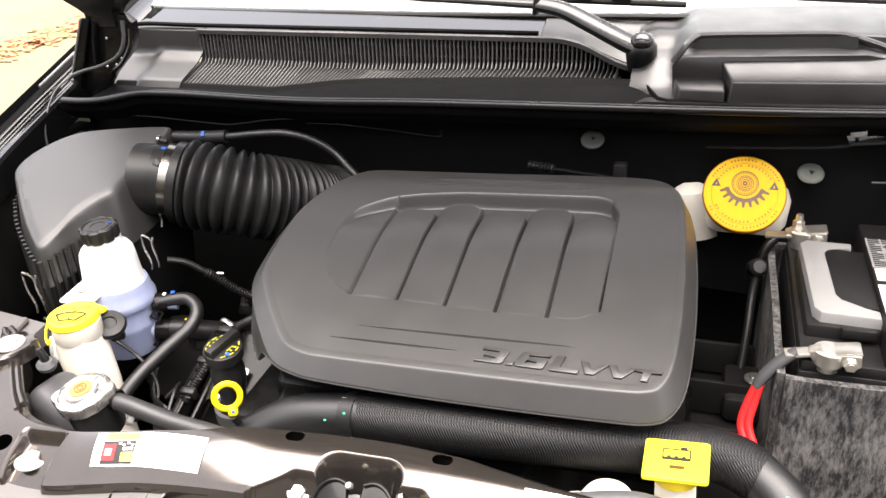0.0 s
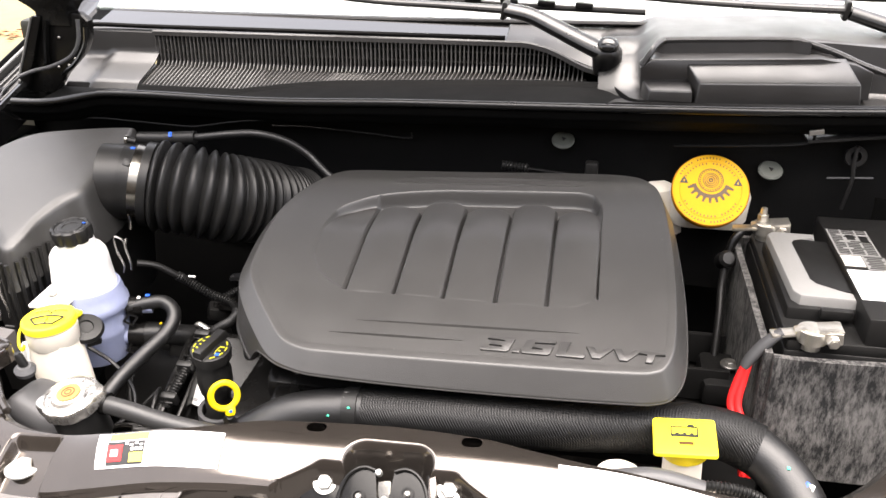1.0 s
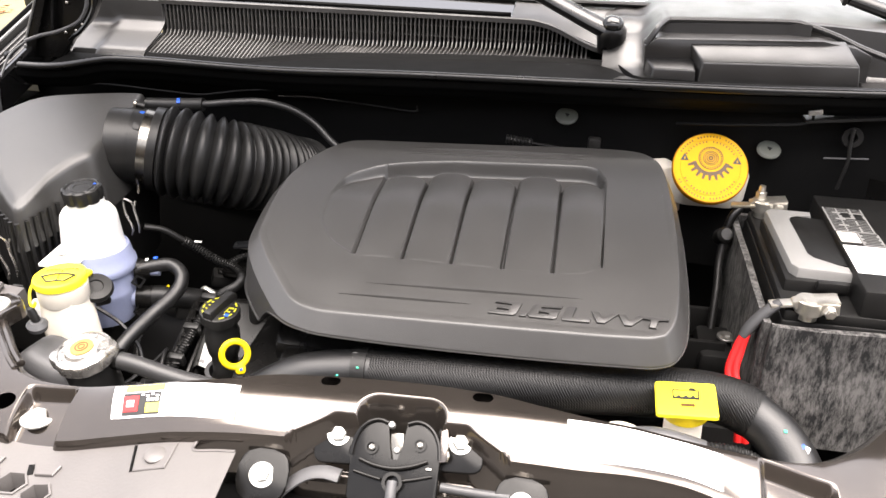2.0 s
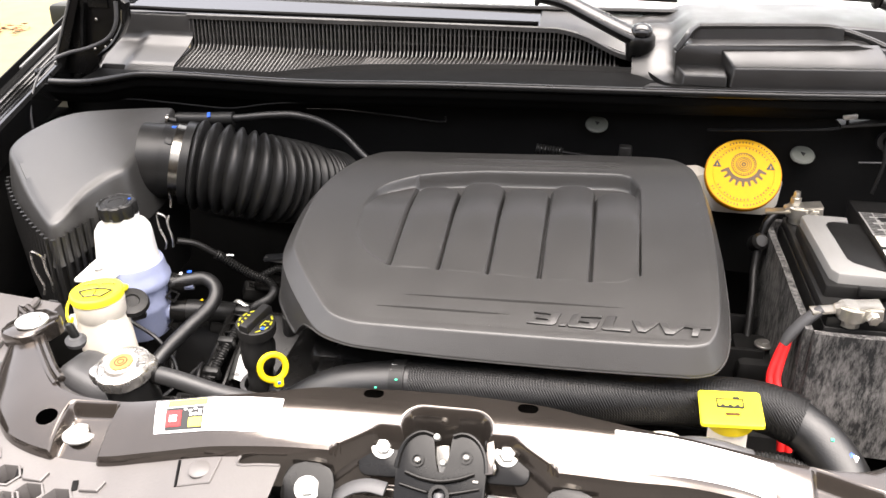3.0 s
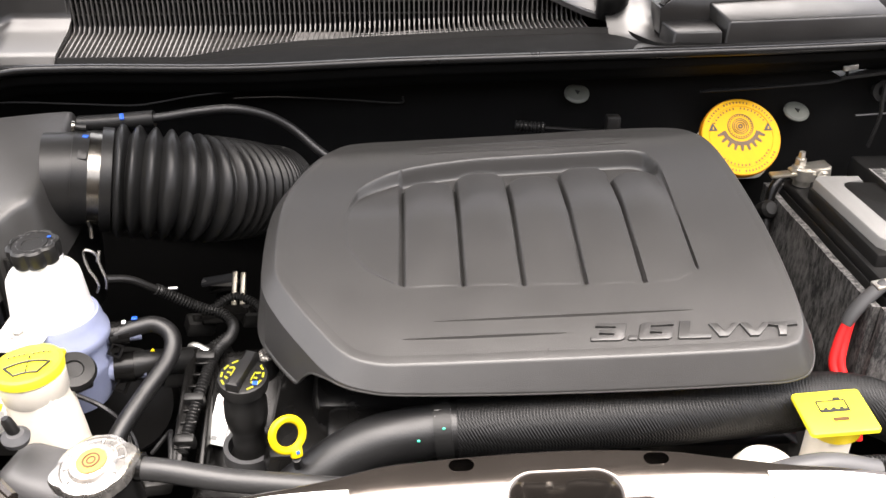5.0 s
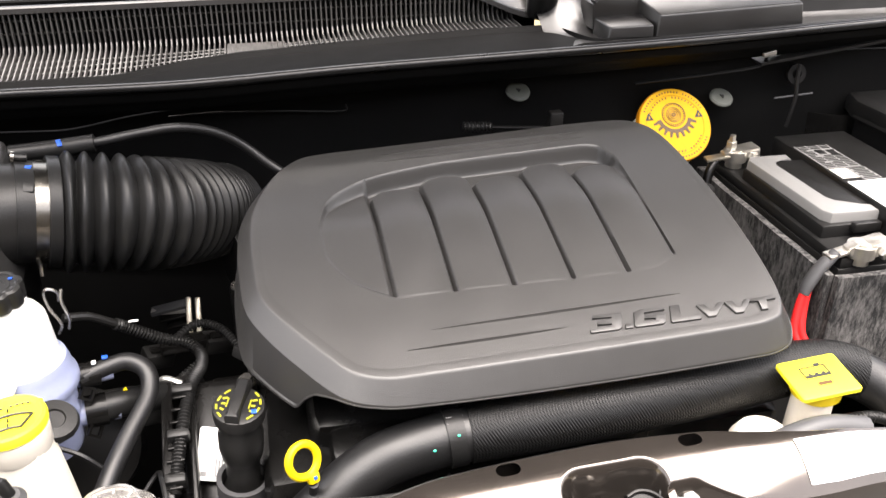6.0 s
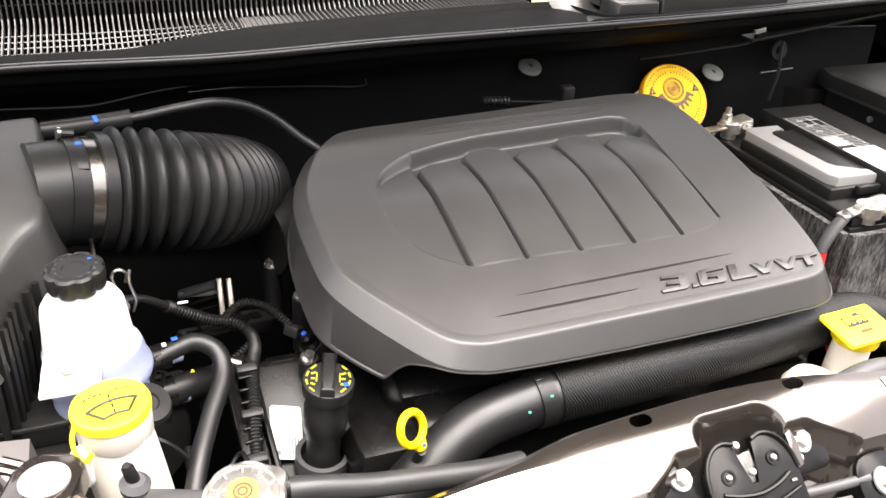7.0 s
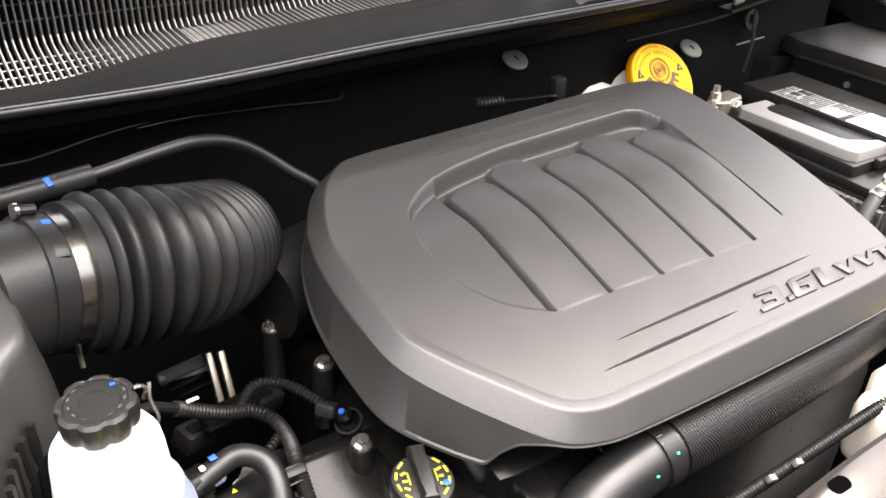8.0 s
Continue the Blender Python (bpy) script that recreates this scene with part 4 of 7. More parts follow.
def build_seal():
    th = thing("hood_seal", (-0.2, 0.93, 1.09), "black rubber hood seal along the front of the cowl", "seal")
    line = [(x, 0.931, seal_z(x) - 0.0045) for x in (-0.829 + 1.279 * i / 40 for i in range(41))]
    part("bulb", tube(line, 0.0050, 12, 2), M_WIPER, th)

    def band(u, v):
        x = -0.84 + 1.29 * u
        z1 = seal_z(x) - 0.008
        z0 = z1 - 0.030
        prof = [(0.936, z1), (0.940, z1 - 0.012), (0.948, z0 + 0.012), (0.956, z0 + 0.004), (0.962, z0)]
        k = v * 4
        i = min(int(k), 3)
        f = k - i
        return Vector((x, prof[i][0] + (prof[i + 1][0] - prof[i][0]) * f, prof[i][1] + (prof[i + 1][1] - prof[i][1]) * f))
    part("carrier", surface(60, 24, band, 0.002), M_WALL, th)
    part("lower_edge", tube([(-0.855, 0.958, 1.0515), (-0.80, 0.959, 1.056), (-0.731, 0.960, 1.0595), (-0.66, 0.960, 1.0570), (-0.601, 0.960, 1.0548), (-0.572, 0.960, 1.058), (-0.535, 0.960, 1.0645), (-0.49, 0.961, 1.0685), (-0.40, 0.962, 1.072)], 0.0011, 8, 5), M_DARK, th)


build_seal()


def build_windscreen():
    th = thing("windscreen", (-0.2, 1.17, 1.16), "sloped windscreen glass behind the cowl", "windscreen")

    def pane(u, v):
        x = -0.85 + 1.3 * u
        c = 0.10 * (2 * u - 1) ** 2
        return Vector((x, 1.168 + 0.80 * v + c * 0.5 - 0.02, 1.158 + 0.50 * v))
    part("pane", surface(24, 12, pane, 0.005), M_GLASS, th)
    dash = surface(24, 8, lambda u, v: Vector((-0.85 + 1.3 * u, 1.20 + 0.5 * v, 1.12 + 0.03 * v)), 0.004)
    solo("dashboard", dash, M_MIDGREY, "grey dashboard top under the windscreen", "dashboard")
    part("black_edge", tube([(-0.80, 1.162, 1.160), (-0.5, 1.158, 1.161), (-0.2, 1.156, 1.164), (0.1, 1.160, 1.168), (0.42, 1.175, 1.172)], 0.006, 8, 6, flat=0.6), M_RUBBER, th)


build_windscreen()


def build_wiper(points, nut, label):
    th = thing("wiper_arm", nut, label, "wiper", "wipers")
    part("spindle_cover", lathe([(0.0165, -0.02), (0.0190, 0.0), (0.0185, 0.010), (0.015, 0.015)], nut, 28, (16, 0, 0)), M_WIPER, th)
    part("spindle_cap", lathe([(0.0135, 0.010), (0.0145, 0.015), (0.0138, 0.020), (0.0105, 0.0245), (0.005, 0.0268), (0.001, 0.0272)], nut, 28, (16, 0, 0)), M_BODY, th, "shiny domed cap")
    arm = part("arm", tube(points, lambda t: 0.0200 - 0.0055 * t, 16, 8, flat=0.6), M_WIPER, th)
    return th, arm


def build_wipers():
    n = Vector((-0.066, 1.058, 1.142))
    w, arm = build_wiper([n + Vector((-0.002, 0.002, 0.006)), (-0.090, 1.064, 1.156), (-0.135, 1.078, 1.174), (-0.168, 1.084, 1.187), (-0.200, 1.086, 1.193)], n, "black wiper arm with a domed spindle cap")
    part("joint", box((-0.200, 1.086, 1.193), (0.007, 0.026, 0.024), 0.003, (0, 8, -6)), M_DARK, arm)
    part("blade_arm", tube([(-0.20, 1.086, 1.193), (-0.29, 1.094, 1.195), (-0.373, 1.102, 1.196), (-0.50, 1.130, 1.200), (-0.60, 1.150, 1.204)], lambda t: 0.0105 - 0.006 * t, 12, 6, flat=0.55), M_WIPER, w)
    blade = part("blade", tube([(-0.02, 1.132, 1.186), (-0.20, 1.135, 1.190), (-0.40, 1.145, 1.197), (-0.60, 1.165, 1.206)], 0.0042, 8, 5), M_RUBBER, w)
    for k in range(9):
        x = -0.10 - 0.05 * k
        part("blade_claw", box((x, 1.130 + 0.0003 * k * k, 1.1935 + 0.0016 * k), (0.024, 0.010, 0.007), 0.002, (0, 3, -4)), M_WIPER, blade)
    n2 = Vector((0.40, 1.085, 1.150))
    w2, arm2 = build_wiper([n2 + Vector((-0.002, 0.002, 0.006)), (0.37, 1.092, 1.160), (0.32, 1.096, 1.172), (0.28, 1.098, 1.182), (0.222, 1.10, 1.199)], n2, "black wiper arm lying across the windscreen base")
    part("joint", box((0.218, 1.100, 1.202), (0.007, 0.026, 0.024), 0.003, (0, 8, -6)), M_DARK, arm2)
    part("blade_arm", tube([(0.222, 1.10, 1.202), (0.12, 1.09, 1.206), (0.015, 1.085, 1.211), (-0.10, 1.10, 1.216), (-0.25, 1.13, 1.222)], lambda t: 0.0110 - 0.006 * t, 12, 6, flat=0.55), M_WIPER, w2)
    blade2 = part("blade", tube([(0.30, 1.165, 1.205), (0.10, 1.15, 1.210), (-0.10, 1.15, 1.216), (-0.30, 1.165, 1.222)], 0.0042, 8, 5), M_RUBBER, w2)
    for k in range(8):
        part("blade_claw", box((0.22 - 0.055 * k, 1.150, 1.2135 + 0.0012 * k), (0.026, 0.010, 0.007), 0.002, (0, 2, 2)), M_WIPER, blade2)


build_wipers()


# ---- firewall details ----
def build_firewall_bits():
    for x, y, z in ((-0.1125, 0.990, 1.0525), (0.1350, 0.9695, 1.0355)):
        th = thing("grommet", (x, y, z), "grey plastic push pin on the firewall", "fastener", "firewall fasteners")
        part("disc", lathe([(0.0142, 0), (0.0142, 0.0016), (0.0122, 0.0032), (0.006, 0.0036), (0.0035, 0.0030)], (x, y, z), 28, (30, 0, 0)), M_PIN, th)
        part("head", lathe([(0.0036, 0.0028), (0.0034, 0.0040), (0.002, 0.0042)], (x, y, z), 3, (30, 0, 30)), M_DARK, th)
    sh = thing("heat_shield", (-0.2, 1.0, 1.03), "black sound mat on the firewall", "insulation")
    part("sheet", surface(50, 12, lambda u, v: Vector((-0.82 + 1.2 * u, 1.0 - 0.072 * (-0.72 + 1.2 * u) + 0.003 - 0.012 * v * (0.5 + 0.5 * math.sin(7 * u)), 1.085 - 0.22 * v)), 0.006), M_WALL, sh)
    part("mat_edge", tube([(-0.50, 1.000, 1.0475), (-0.46, 1.001, 1.0485), (-0.42, 1.001, 1.0472), (-0.37, 1.001, 1.0445), (-0.314, 1.001, 1.0405), (-0.309, 1.001, 1.048)], 0.0010, 8), M_DARK, sh)
    br = thing("bracket", (0.18, 0.95, 1.08), "black steel bracket under the cowl with a bright edge", "bracket")
    part("arm", tube([(0.02, 0.965, 1.062), (0.10, 0.955, 1.070), (0.165, 0.95, 1.078), (0.172, 0.948, 1.092)], 0.003, 8, flat=0.6), M_WALL, br)
    part("shelf", surface(10, 4, lambda u, v: Vector((0.165 + 0.25 * u, 0.945 + 0.03 * v, 1.083 + 0.03 * u)), 0.003), M_DARK, br)
    part("tip", box((0.172, 0.944, 1.094), (0.016, 0.004, 0.006), 0.001, (0, -10, 0)), M_ALU, br)
    ln = thing("fuel_line", (-0.13, 0.96, 1.02), "thin steel line with a black corrugated sleeve", "pipe")
    part("pipe", tube([(-0.155, 0.955, 1.026), (-0.12, 0.955, 1.023), (-0.085, 0.955, 1.02), (-0.075, 0.96, 1.012)], 0.0022, 8), M_LATCH, ln)
    part("sleeve", tube([(-0.185, 0.957, 1.028), (-0.152, 0.955, 1.026)], lambda t: 0.0052 + 0.0012 * math.sin(t * 50), 10, rings=40), M_RUBBER, ln)
    part("end", box((-0.075, 0.962, 1.022), (0.016, 0.014, 0.03), 0.003), M_PLASTIC, ln)


build_firewall_bits()


# ---- engine cover ----
def cover_plane(x, y):
    crown = 1.0 - ((y - 0.752) / 0.150) ** 2
    return 0.989 + 0.235 * (y - 0.676) + 0.045 * (x + 0.309) - 0.0028 + 0.0055 * crown


# lower edge of the sloped border: x, y, width and drop of the slope, height of the wall below it
COVER_EDGE = [(-0.335, 0.5915, 0.0120, 0.0135, 0.0015), (-0.30, 0.5885, 0.0120, 0.0150, 0.0015), (-0.22, 0.5865, 0.0120, 0.0175, 0.0015), (-0.12, 0.5850, 0.0115, 0.0190, 0.0015), (-0.04, 0.5845, 0.0115, 0.0190, 0.0015), (-0.008, 0.587, 0.0115, 0.020, 0.0015),
              (0.010, 0.598, 0.012, 0.021, 0.0015), (0.0205, 0.63, 0.012, 0.023, 0.002), (0.0235, 0.70, 0.012, 0.026, 0.004), (0.0205, 0.78, 0.012, 0.026, 0.006), (0.013, 0.850, 0.012, 0.024, 0.008), (-0.002, 0.882, 0.011, 0.021, 0.01),
              (-0.032, 0.898, 0.010, 0.017, 0.014), (-0.10, 0.902, 0.010, 0.017, 0.016), (-0.20, 0.901, 0.010, 0.017, 0.018), (-0.30, 0.902, 0.011, 0.017, 0.02), (-0.345, 0.904, 0.013, 0.017, 0.022), (-0.375, 0.900, 0.014, 0.017, 0.024),
              (-0.400, 0.880, 0.014, 0.017, 0.029), (-0.419, 0.850, 0.014, 0.017, 0.036), (-0.431, 0.815, 0.013, 0.015, 0.041), (-0.4355, 0.780, 0.013, 0.014, 0.045), (-0.4350, 0.735, 0.013, 0.013, 0.047), (-0.4310, 0.699, 0.013, 0.012, 0.046), (-0.4165, 0.669, 0.014, 0.012, 0.042), (-0.3925, 0.6350, 0.0145, 0.012, 0.036), (-0.3650, 0.6035, 0.0140, 0.012, 0.003)]


RIBS = [-0.310, -0.2590, -0.2090, -0.1575, -0.1083, -0.0605]
PAD_END = [0.832, 0.846, 0.833, 0.846, 0.830]


def cover_relief(x, y):
    """Height over the plain upper face: the hollow with its five pads, the fine lines."""
    h = 0.0
    # outline of the hollow
    back = lerp_table([(-0.362, 0.775), (-0.354, 0.807), (-0.335, 0.826), (-0.312, 0.838), (-0.27, 0.847), (-0.22, 0.8515), (-0.09, 0.852), (-0.072, 0.847), (-0.0625, 0.828)], x)
    left = lerp_table([(0.676, -0.305), (0.690, -0.328), (0.704, -0.344), (0.74, -0.361), (0.775, -0.3625), (0.807, -0.354)], y)
    front = 0.6765 - 0.0085 * smooth01(-0.31, -0.10, x) + 0.010 * smooth01(-0.085, -0.060, x)
    right = -0.0590 + 0.003 * smooth01(0.76, 0.70, y) - 0.008 * smooth01(0.690, 0.670, y) - 0.004 * smooth01(0.80, 0.85, y)
    d = min(back - y, x - left, right - x, y - front)
    if d <= 0:
        return h
    into = smooth01(0.0, 0.0055, min(back - y, x - left, right - x))
    depth = -0.0024 - 0.0150 * smooth01(0.72, 0.840, y)
    if x < RIBS[0]:
        floor = -0.0012 - 0.0110 * smooth01(0.765, 0.836, y)
        groove = 0.0030 * smooth01(0.0042, 0.0010, abs(x - RIBS[0])) * smooth01(0.674, 0.682, y)
        soft = smooth01(0.0, 0.007, back - y)
        return h + floor * min(soft, smooth01(0.0, 0.003, x - left)) - groove
    for i in range(5):
        a, b = RIBS[i], RIBS[i + 1]
        if a <= x <= b:
            mid, half = (a + b) / 2, (b - a) / 2
            u = (x - mid) / half
            end = PAD_END[i] - 0.002 - 0.010 * max(0.0, abs(u) - 0.45) ** 2 / 0.30
            pad = 0.0042 * (1 - u * u) * smooth01(0.650, 0.800, y) - 0.0130 * smooth01(0.755, 0.855, y)
            on = smooth01(0.005, -0.007, y - end) * smooth01(1.0, 0.90, abs(u))
            floor = min(depth, -0.0062)
            val = floor + (pad - floor) * on
            val *= smooth01(0.0, 0.0022, y - front)
            return h + val * into
    return h


GLYPHS = {
    "3": [(0.04, 0.0), (0.90, 0.0), (1.0, 0.10), (1.0, 0.90), (0.92, 1.0), (0.08, 1.0), (0.08, 0.80), (0.70, 0.80), (0.70, 0.60), (0.24, 0.60), (0.24, 0.40), (0.70, 0.40), (0.70, 0.20), (0.0, 0.20)],
    ".": [(0.0, 0.0), (1.0, 0.0), (1.0, 1.0), (0.0, 1.0)],
    "6": [(0.08, 0.0), (0.92, 0.0), (1.0, 0.10), (1.0, 0.56), (0.92, 0.64), (0.305, 0.64), (0.305, 0.42), (0.70, 0.42), (0.70, 0.20), (0.30, 0.20), (0.30, 0.80), (1.0, 0.80), (1.0, 1.0), (0.14, 1.0), (0.0, 0.88), (0.0, 0.10)],
    "L": [(0.06, 0.0), (1.0, 0.0), (1.0, 0.22), (0.32, 0.22), (0.32, 1.0), (0.0, 1.0), (0.0, 0.08)],
    "V": [(0.34, 0.0), (0.62, 0.0), (1.0, 1.0), (0.74, 1.0), (0.49, 0.32), (0.28, 1.0), (0.0, 1.0)],
    "T": [(0.36, 0.0), (0.62, 0.0), (0.62, 0.74), (1.0, 0.74), (1.0, 1.0), (0.0, 1.0), (0.0, 0.74), (0.36, 0.74)],
}


def build_cover():
    th = thing("engine_cover", (-0.2, 0.74, 0.95), "matt black plastic engine cover with five moulded pads and raised lettering", "engine cover")
    outer = spline([Vector((e[0], e[1], 0)) for e in COVER_EDGE], 16, True)
    rim = spline([Vector(e[2:]) for e in COVER_EDGE], 16, True)
    n = len(outer)
    step = 0.001
    # the skirt drops to a pointed tongue beside the front corner
    for p, r in zip(outer, rim):
        if p.y < 0.669 and -0.4165 < p.x < -0.34:
            r.z = lerp_table([(-0.4165, 0.042), (-0.4000, 0.0385), (-0.3950, 0.0370), (-0.3880, 0.022), (-0.3800, 0.010), (-0.3650, 0.0025), (-0.34, 0.0015)], p.x)
    inner = []
    for i in range(n):
        p, q = outer[i - 3], outer[(i + 3) % n]
        t = Vector((q.x - p.x, q.y - p.y)).normalized()
        nrm = Vector((t.y, -t.x))
        w = rim[i].x + 0.008
        inner.append((outer[i].x - nrm.x * w, outer[i].y - nrm.y * w, nrm.x, nrm.y))
    # upper face as a fine field, its border pulled on to the outline
    bm = bmesh.new()
    poly = [(a, b) for a, b, _, _ in inner]
    arr = np.array(poly)
    grid = {}
    xs = [-0.44 + step * i for i in range(int(0.47 / step))]
    ys = [0.58 + step * j for j in range(int(0.33 / step))]
    keep = np.zeros((len(xs), len(ys)), bool)
    for j, y in enumerate(ys):
        hits = []
        for k in range(n):
            (x0, y0), (x1, y1) = poly[k - 1], poly[k]
            if (y0 > y) != (y1 > y):
                hits.append(x0 + (x1 - x0) * (y - y0) / (y1 - y0))
        hits.sort()
        for a, b in zip(hits[::2], hits[1::2]):
            for i, x in enumerate(xs):
                if a <= x <= b:
                    keep[i, j] = True

    def vert(i, j):
        if (i, j) in grid:
            return grid[i, j]
        x, y = xs[i], ys[j]
        if not keep[i, j]:
            k = int(np.argmin(((arr - (x, y)) ** 2).sum(1)))
            x, y = poly[k]
        grid[i, j] = bm.verts.new((x, y, cover_plane(x, y) + cover_relief(x, y)))
        return grid[i, j]

    for i in range(len(xs) - 1):
        for j in range(len(ys) - 1):
            c = keep[i, j] + 0 + keep[i + 1, j] + keep[i + 1, j + 1] + keep[i, j + 1]
            if c >= 1:
                q = (vert(i, j), vert(i + 1, j), vert(i + 1, j + 1), vert(i, j + 1))
                corners, seen = [], set()
                for v in q:
                    if v.co.to_tuple(6) not in seen:
                        seen.add(v.co.to_tuple(6))
                        corners.append(v)
                if len(corners) > 2:
                    bm.faces.new(corners)
    part("top_face", bm, M_COVER, th, sharp=60)

    def ring(off, dz, slope, wall):
        out = []
        for i in range(n):
            ix, iy, nx, ny = inner[i]
            fl, dr, wl = rim[i]
            o = 0.008 + off + fl * slope + 0.14 * wl * wall
            top = cover_plane(ix + nx * (0.008 + off), iy + ny * (0.008 + off))
            low = cover_plane(outer[i].x, outer[i].y) - dr
            out.append(Vector((ix + nx * o, iy + ny * o, top + (low - top) * slope + dz - max(0.0, wl) * wall)))
        return out
    rings = [ring(*q) for q in ((-0.0100, -0.0003, 0, 0), (-0.0080, 0.0, 0, 0), (-0.0014, 0.0, 0, 0), (-0.0006, -0.00006, 0.0, 0), (0.0, -0.0001, 0.04, 0), (0.0, 0.0, 0.10, 0), (0.0, 0.0, 0.97, 0), (0.0, 0.0, 1.0, 0.0), (0.0, 0.0, 1.0, 0.08), (0.0, 0.0, 1, 0.93), (0.0011, 0.0, 1, 0.96), (0.0012, -0.0005, 1, 1), (-0.0010, -0.0012, 1, 1), (-0.012, 0.004, 1, 1))]
    part("skirt", loft(rings, False, False), M_COVER, th, sharp=36)
    # fine moulded lines, tapering at both ends
    for x0, y0, x1, y1, w in ((-0.292, 0.8760, -0.075, 0.8745, 0.0018), (-0.300, 0.8640, -0.080, 0.8635, 0.0018), (-0.288, 0.6400, -0.075, 0.6370, 0.0016), (-0.312, 0.6240, -0.180, 0.6215, 0.0016)):
        rows = []
        for k in range(25):
            t = k / 24
            x, y = x0 + (x1 - x0) * t, y0 + (y1 - y0) * t
            f = (math.sin(math.pi * t) ** 0.6) + 0.02
            z = cover_plane(x, y)
            rows.append([Vector((x, y - w * f, z - 0.0004)), Vector((x, y - w * f * 0.6, z + 0.0018 * f)), Vector((x, y + w * f, z + 0.0002)), Vector((x, y + w * f, z - 0.0006))])
        part("moulded_line", loft(rows), M_COVER, th, sharp=20)
    # lettering, each character a raised block of straight strokes
    slope = math.degrees(math.atan(0.235 - 0.011 * (0.619 - 0.752) / 0.0225))
    m = Matrix.Translation((-0.1635, 0.6115, cover_plane(-0.1635, 0.6115) - 0.0002)) @ Matrix.Rotation(radians(slope), 4, "X") @ Matrix.Rotation(radians(-2.6), 4, "Y") @ Matrix.Rotation(radians(-1.6), 4, "Z")
    for ch, x0, x1, y0, y1 in (("3", 0.0, 0.0305, 0, 0.0172), (".", 0.0290, 0.0370, 0, 0.0046), ("6", 0.0370, 0.0680, 0, 0.0172), ("L", 0.0680, 0.0945, 0, 0.0172), ("V", 0.0945, 0.1195, 0.0012, 0.0142), ("V", 0.1185, 0.1435, 0.0012, 0.0142), ("T", 0.1400, 0.1640, 0.0012, 0.0142)):
        pts = [(px + 0.32 * py * (0.6 if ch in "36L." else 0.35), py) for px, py in GLYPHS[ch]]
        lo, hi = min(p[0] for p in pts), max(p[0] for p in pts)
        to = max(p[1] for p in pts)
        outline = [(x0 + (px - lo) / (hi - lo) * (x1 - x0), y0 + py / to * (y1 - y0)) for px, py in pts]
        part("letter", slab(outline, -0.001, 0.0021, 0.0005, m, 2), M_COVER, th, sharp=30)


build_cover()


# ---- engine under the cover: rough castings seen in the gaps ----
def build_engine():
    th = thing("engine", (-0.2, 0.74, 0.6), "dark engine block and castings under the cover", "engine")
    part("block", box((-0.2, 0.75, 0.68), (0.46, 0.30, 0.40), 0.02), M_LATCH, th)
    part("intake_plenum", box((-0.20, 0.75, 0.905), (0.38, 0.24, 0.06), 0.02, (13, 0, 0)), M_LATCH, th)
    # valve cover at the filler side
    part("valve_cover", box((-0.452, 0.70, 0.818), (0.10, 0.15, 0.06), 0.010, (33, 0, 0), 3), M_LATCH, th)
    part("valve_step", box((-0.44, 0.745, 0.845), (0.07, 0.06, 0.04), 0.006), M_LATCH, th)
    part("bracket_plate", box((-0.335, 0.63, 0.875), (0.08, 0.05, 0.05), 0.008, (10, 0, 0)), M_LATCH, th)
    part("pulley_case", lathe([(0.05, 0), (0.055, 0.01), (0.05, 0.03), (0.03, 0.035)], (-0.60, 0.78, 0.80), 28, (60, 20, 0)), M_DARK, th)
    for i, (x, y, z) in enumerate(((-0.444, 0.878, 0.905), (-0.428, 0.811, 0.905), (-0.440, 0.727, 0.893))):
        part("bolt", hexbolt((x, y, z - 0.004), 0.0054, 0.007, 0.0078, (10, 5 * i, 0)), M_CAPSTEEL, th, "bright hexagon bolt")
        part("boss", lathe([(0.010, -0.06), (0.009, 0.0)], (x, y, z - 0.005), 14), M_DARK, th)
    coil = part("sensor", lathe([(0.0095, -0.03), (0.0095, 0.0), (0.0065, 0.003), (0.0065, 0.010), (0.004, 0.012)], (-0.430, 0.768, 0.876), 20, (10, -25, 0)), M_LATCH, th, "black round sensor")
    part("blue_dot", lathe([(0.0028, 0), (0.0024, 0.0012)], (-0.4355, 0.7665, 0.8880), 12, (10, -25, 0)), M_BLUE, coil, "blue paint dot")
    part("sensor_ring", ring_plate(0.0095, 0.0115, -0.006, -0.002, (-0.430, 0.768, 0.876), (10, -25, 0), 24), M_DARK, coil)
    for dx in (0.0, 0.0095):
        part("fin", box((-0.4975 + dx, 0.876 - 0.3 * dx, 0.8685), (0.0058, 0.006, 0.046), 0.0015, (-34, 2, 0)), M_BRASS, th, "yellowish metal tab")
    for k in range(3):
        part("fin_plate", box((-0.518 + 0.004 * k, 0.897, 0.872 - 0.010 * k), (0.040 - 0.006 * k, 0.012, 0.0045), 0.001, (12, -12, -4)), (M_MIDGREY, M_LATCH, M_LATCH)[k], th)
    part("throttle_body", lathe([(0.04, -0.05), (0.042, 0.0), (0.042, 0.05)], (-0.40, 0.90, 0.93), 24, (0, 90, 20)), M_DARK, th, "black throttle body under the intake hose")
    part("ledge", box((-0.517, 0.898, 0.868), (0.042, 0.010, 0.006), 0.002, (0, 0, -4)), M_ALU, th)
    part("ledge", box((-0.50, 0.835, 0.866), (0.05, 0.02, 0.012), 0.003, (0, 0, 8)), M_LATCH, th)
    part("gearbox", box((0.06, 0.80, 0.76), (0.12, 0.24, 0.14), 0.02), M_DARK, th)
    part("bolt", hexbolt((0.091, 0.792, 0.872), 0.0058, 0.005, 0.0105), M_ALU, th, "dull zinc bolt")
    part("mount", box((0.085, 0.795, 0.85), (0.05, 0.07, 0.03), 0.008), M_DARK, th)
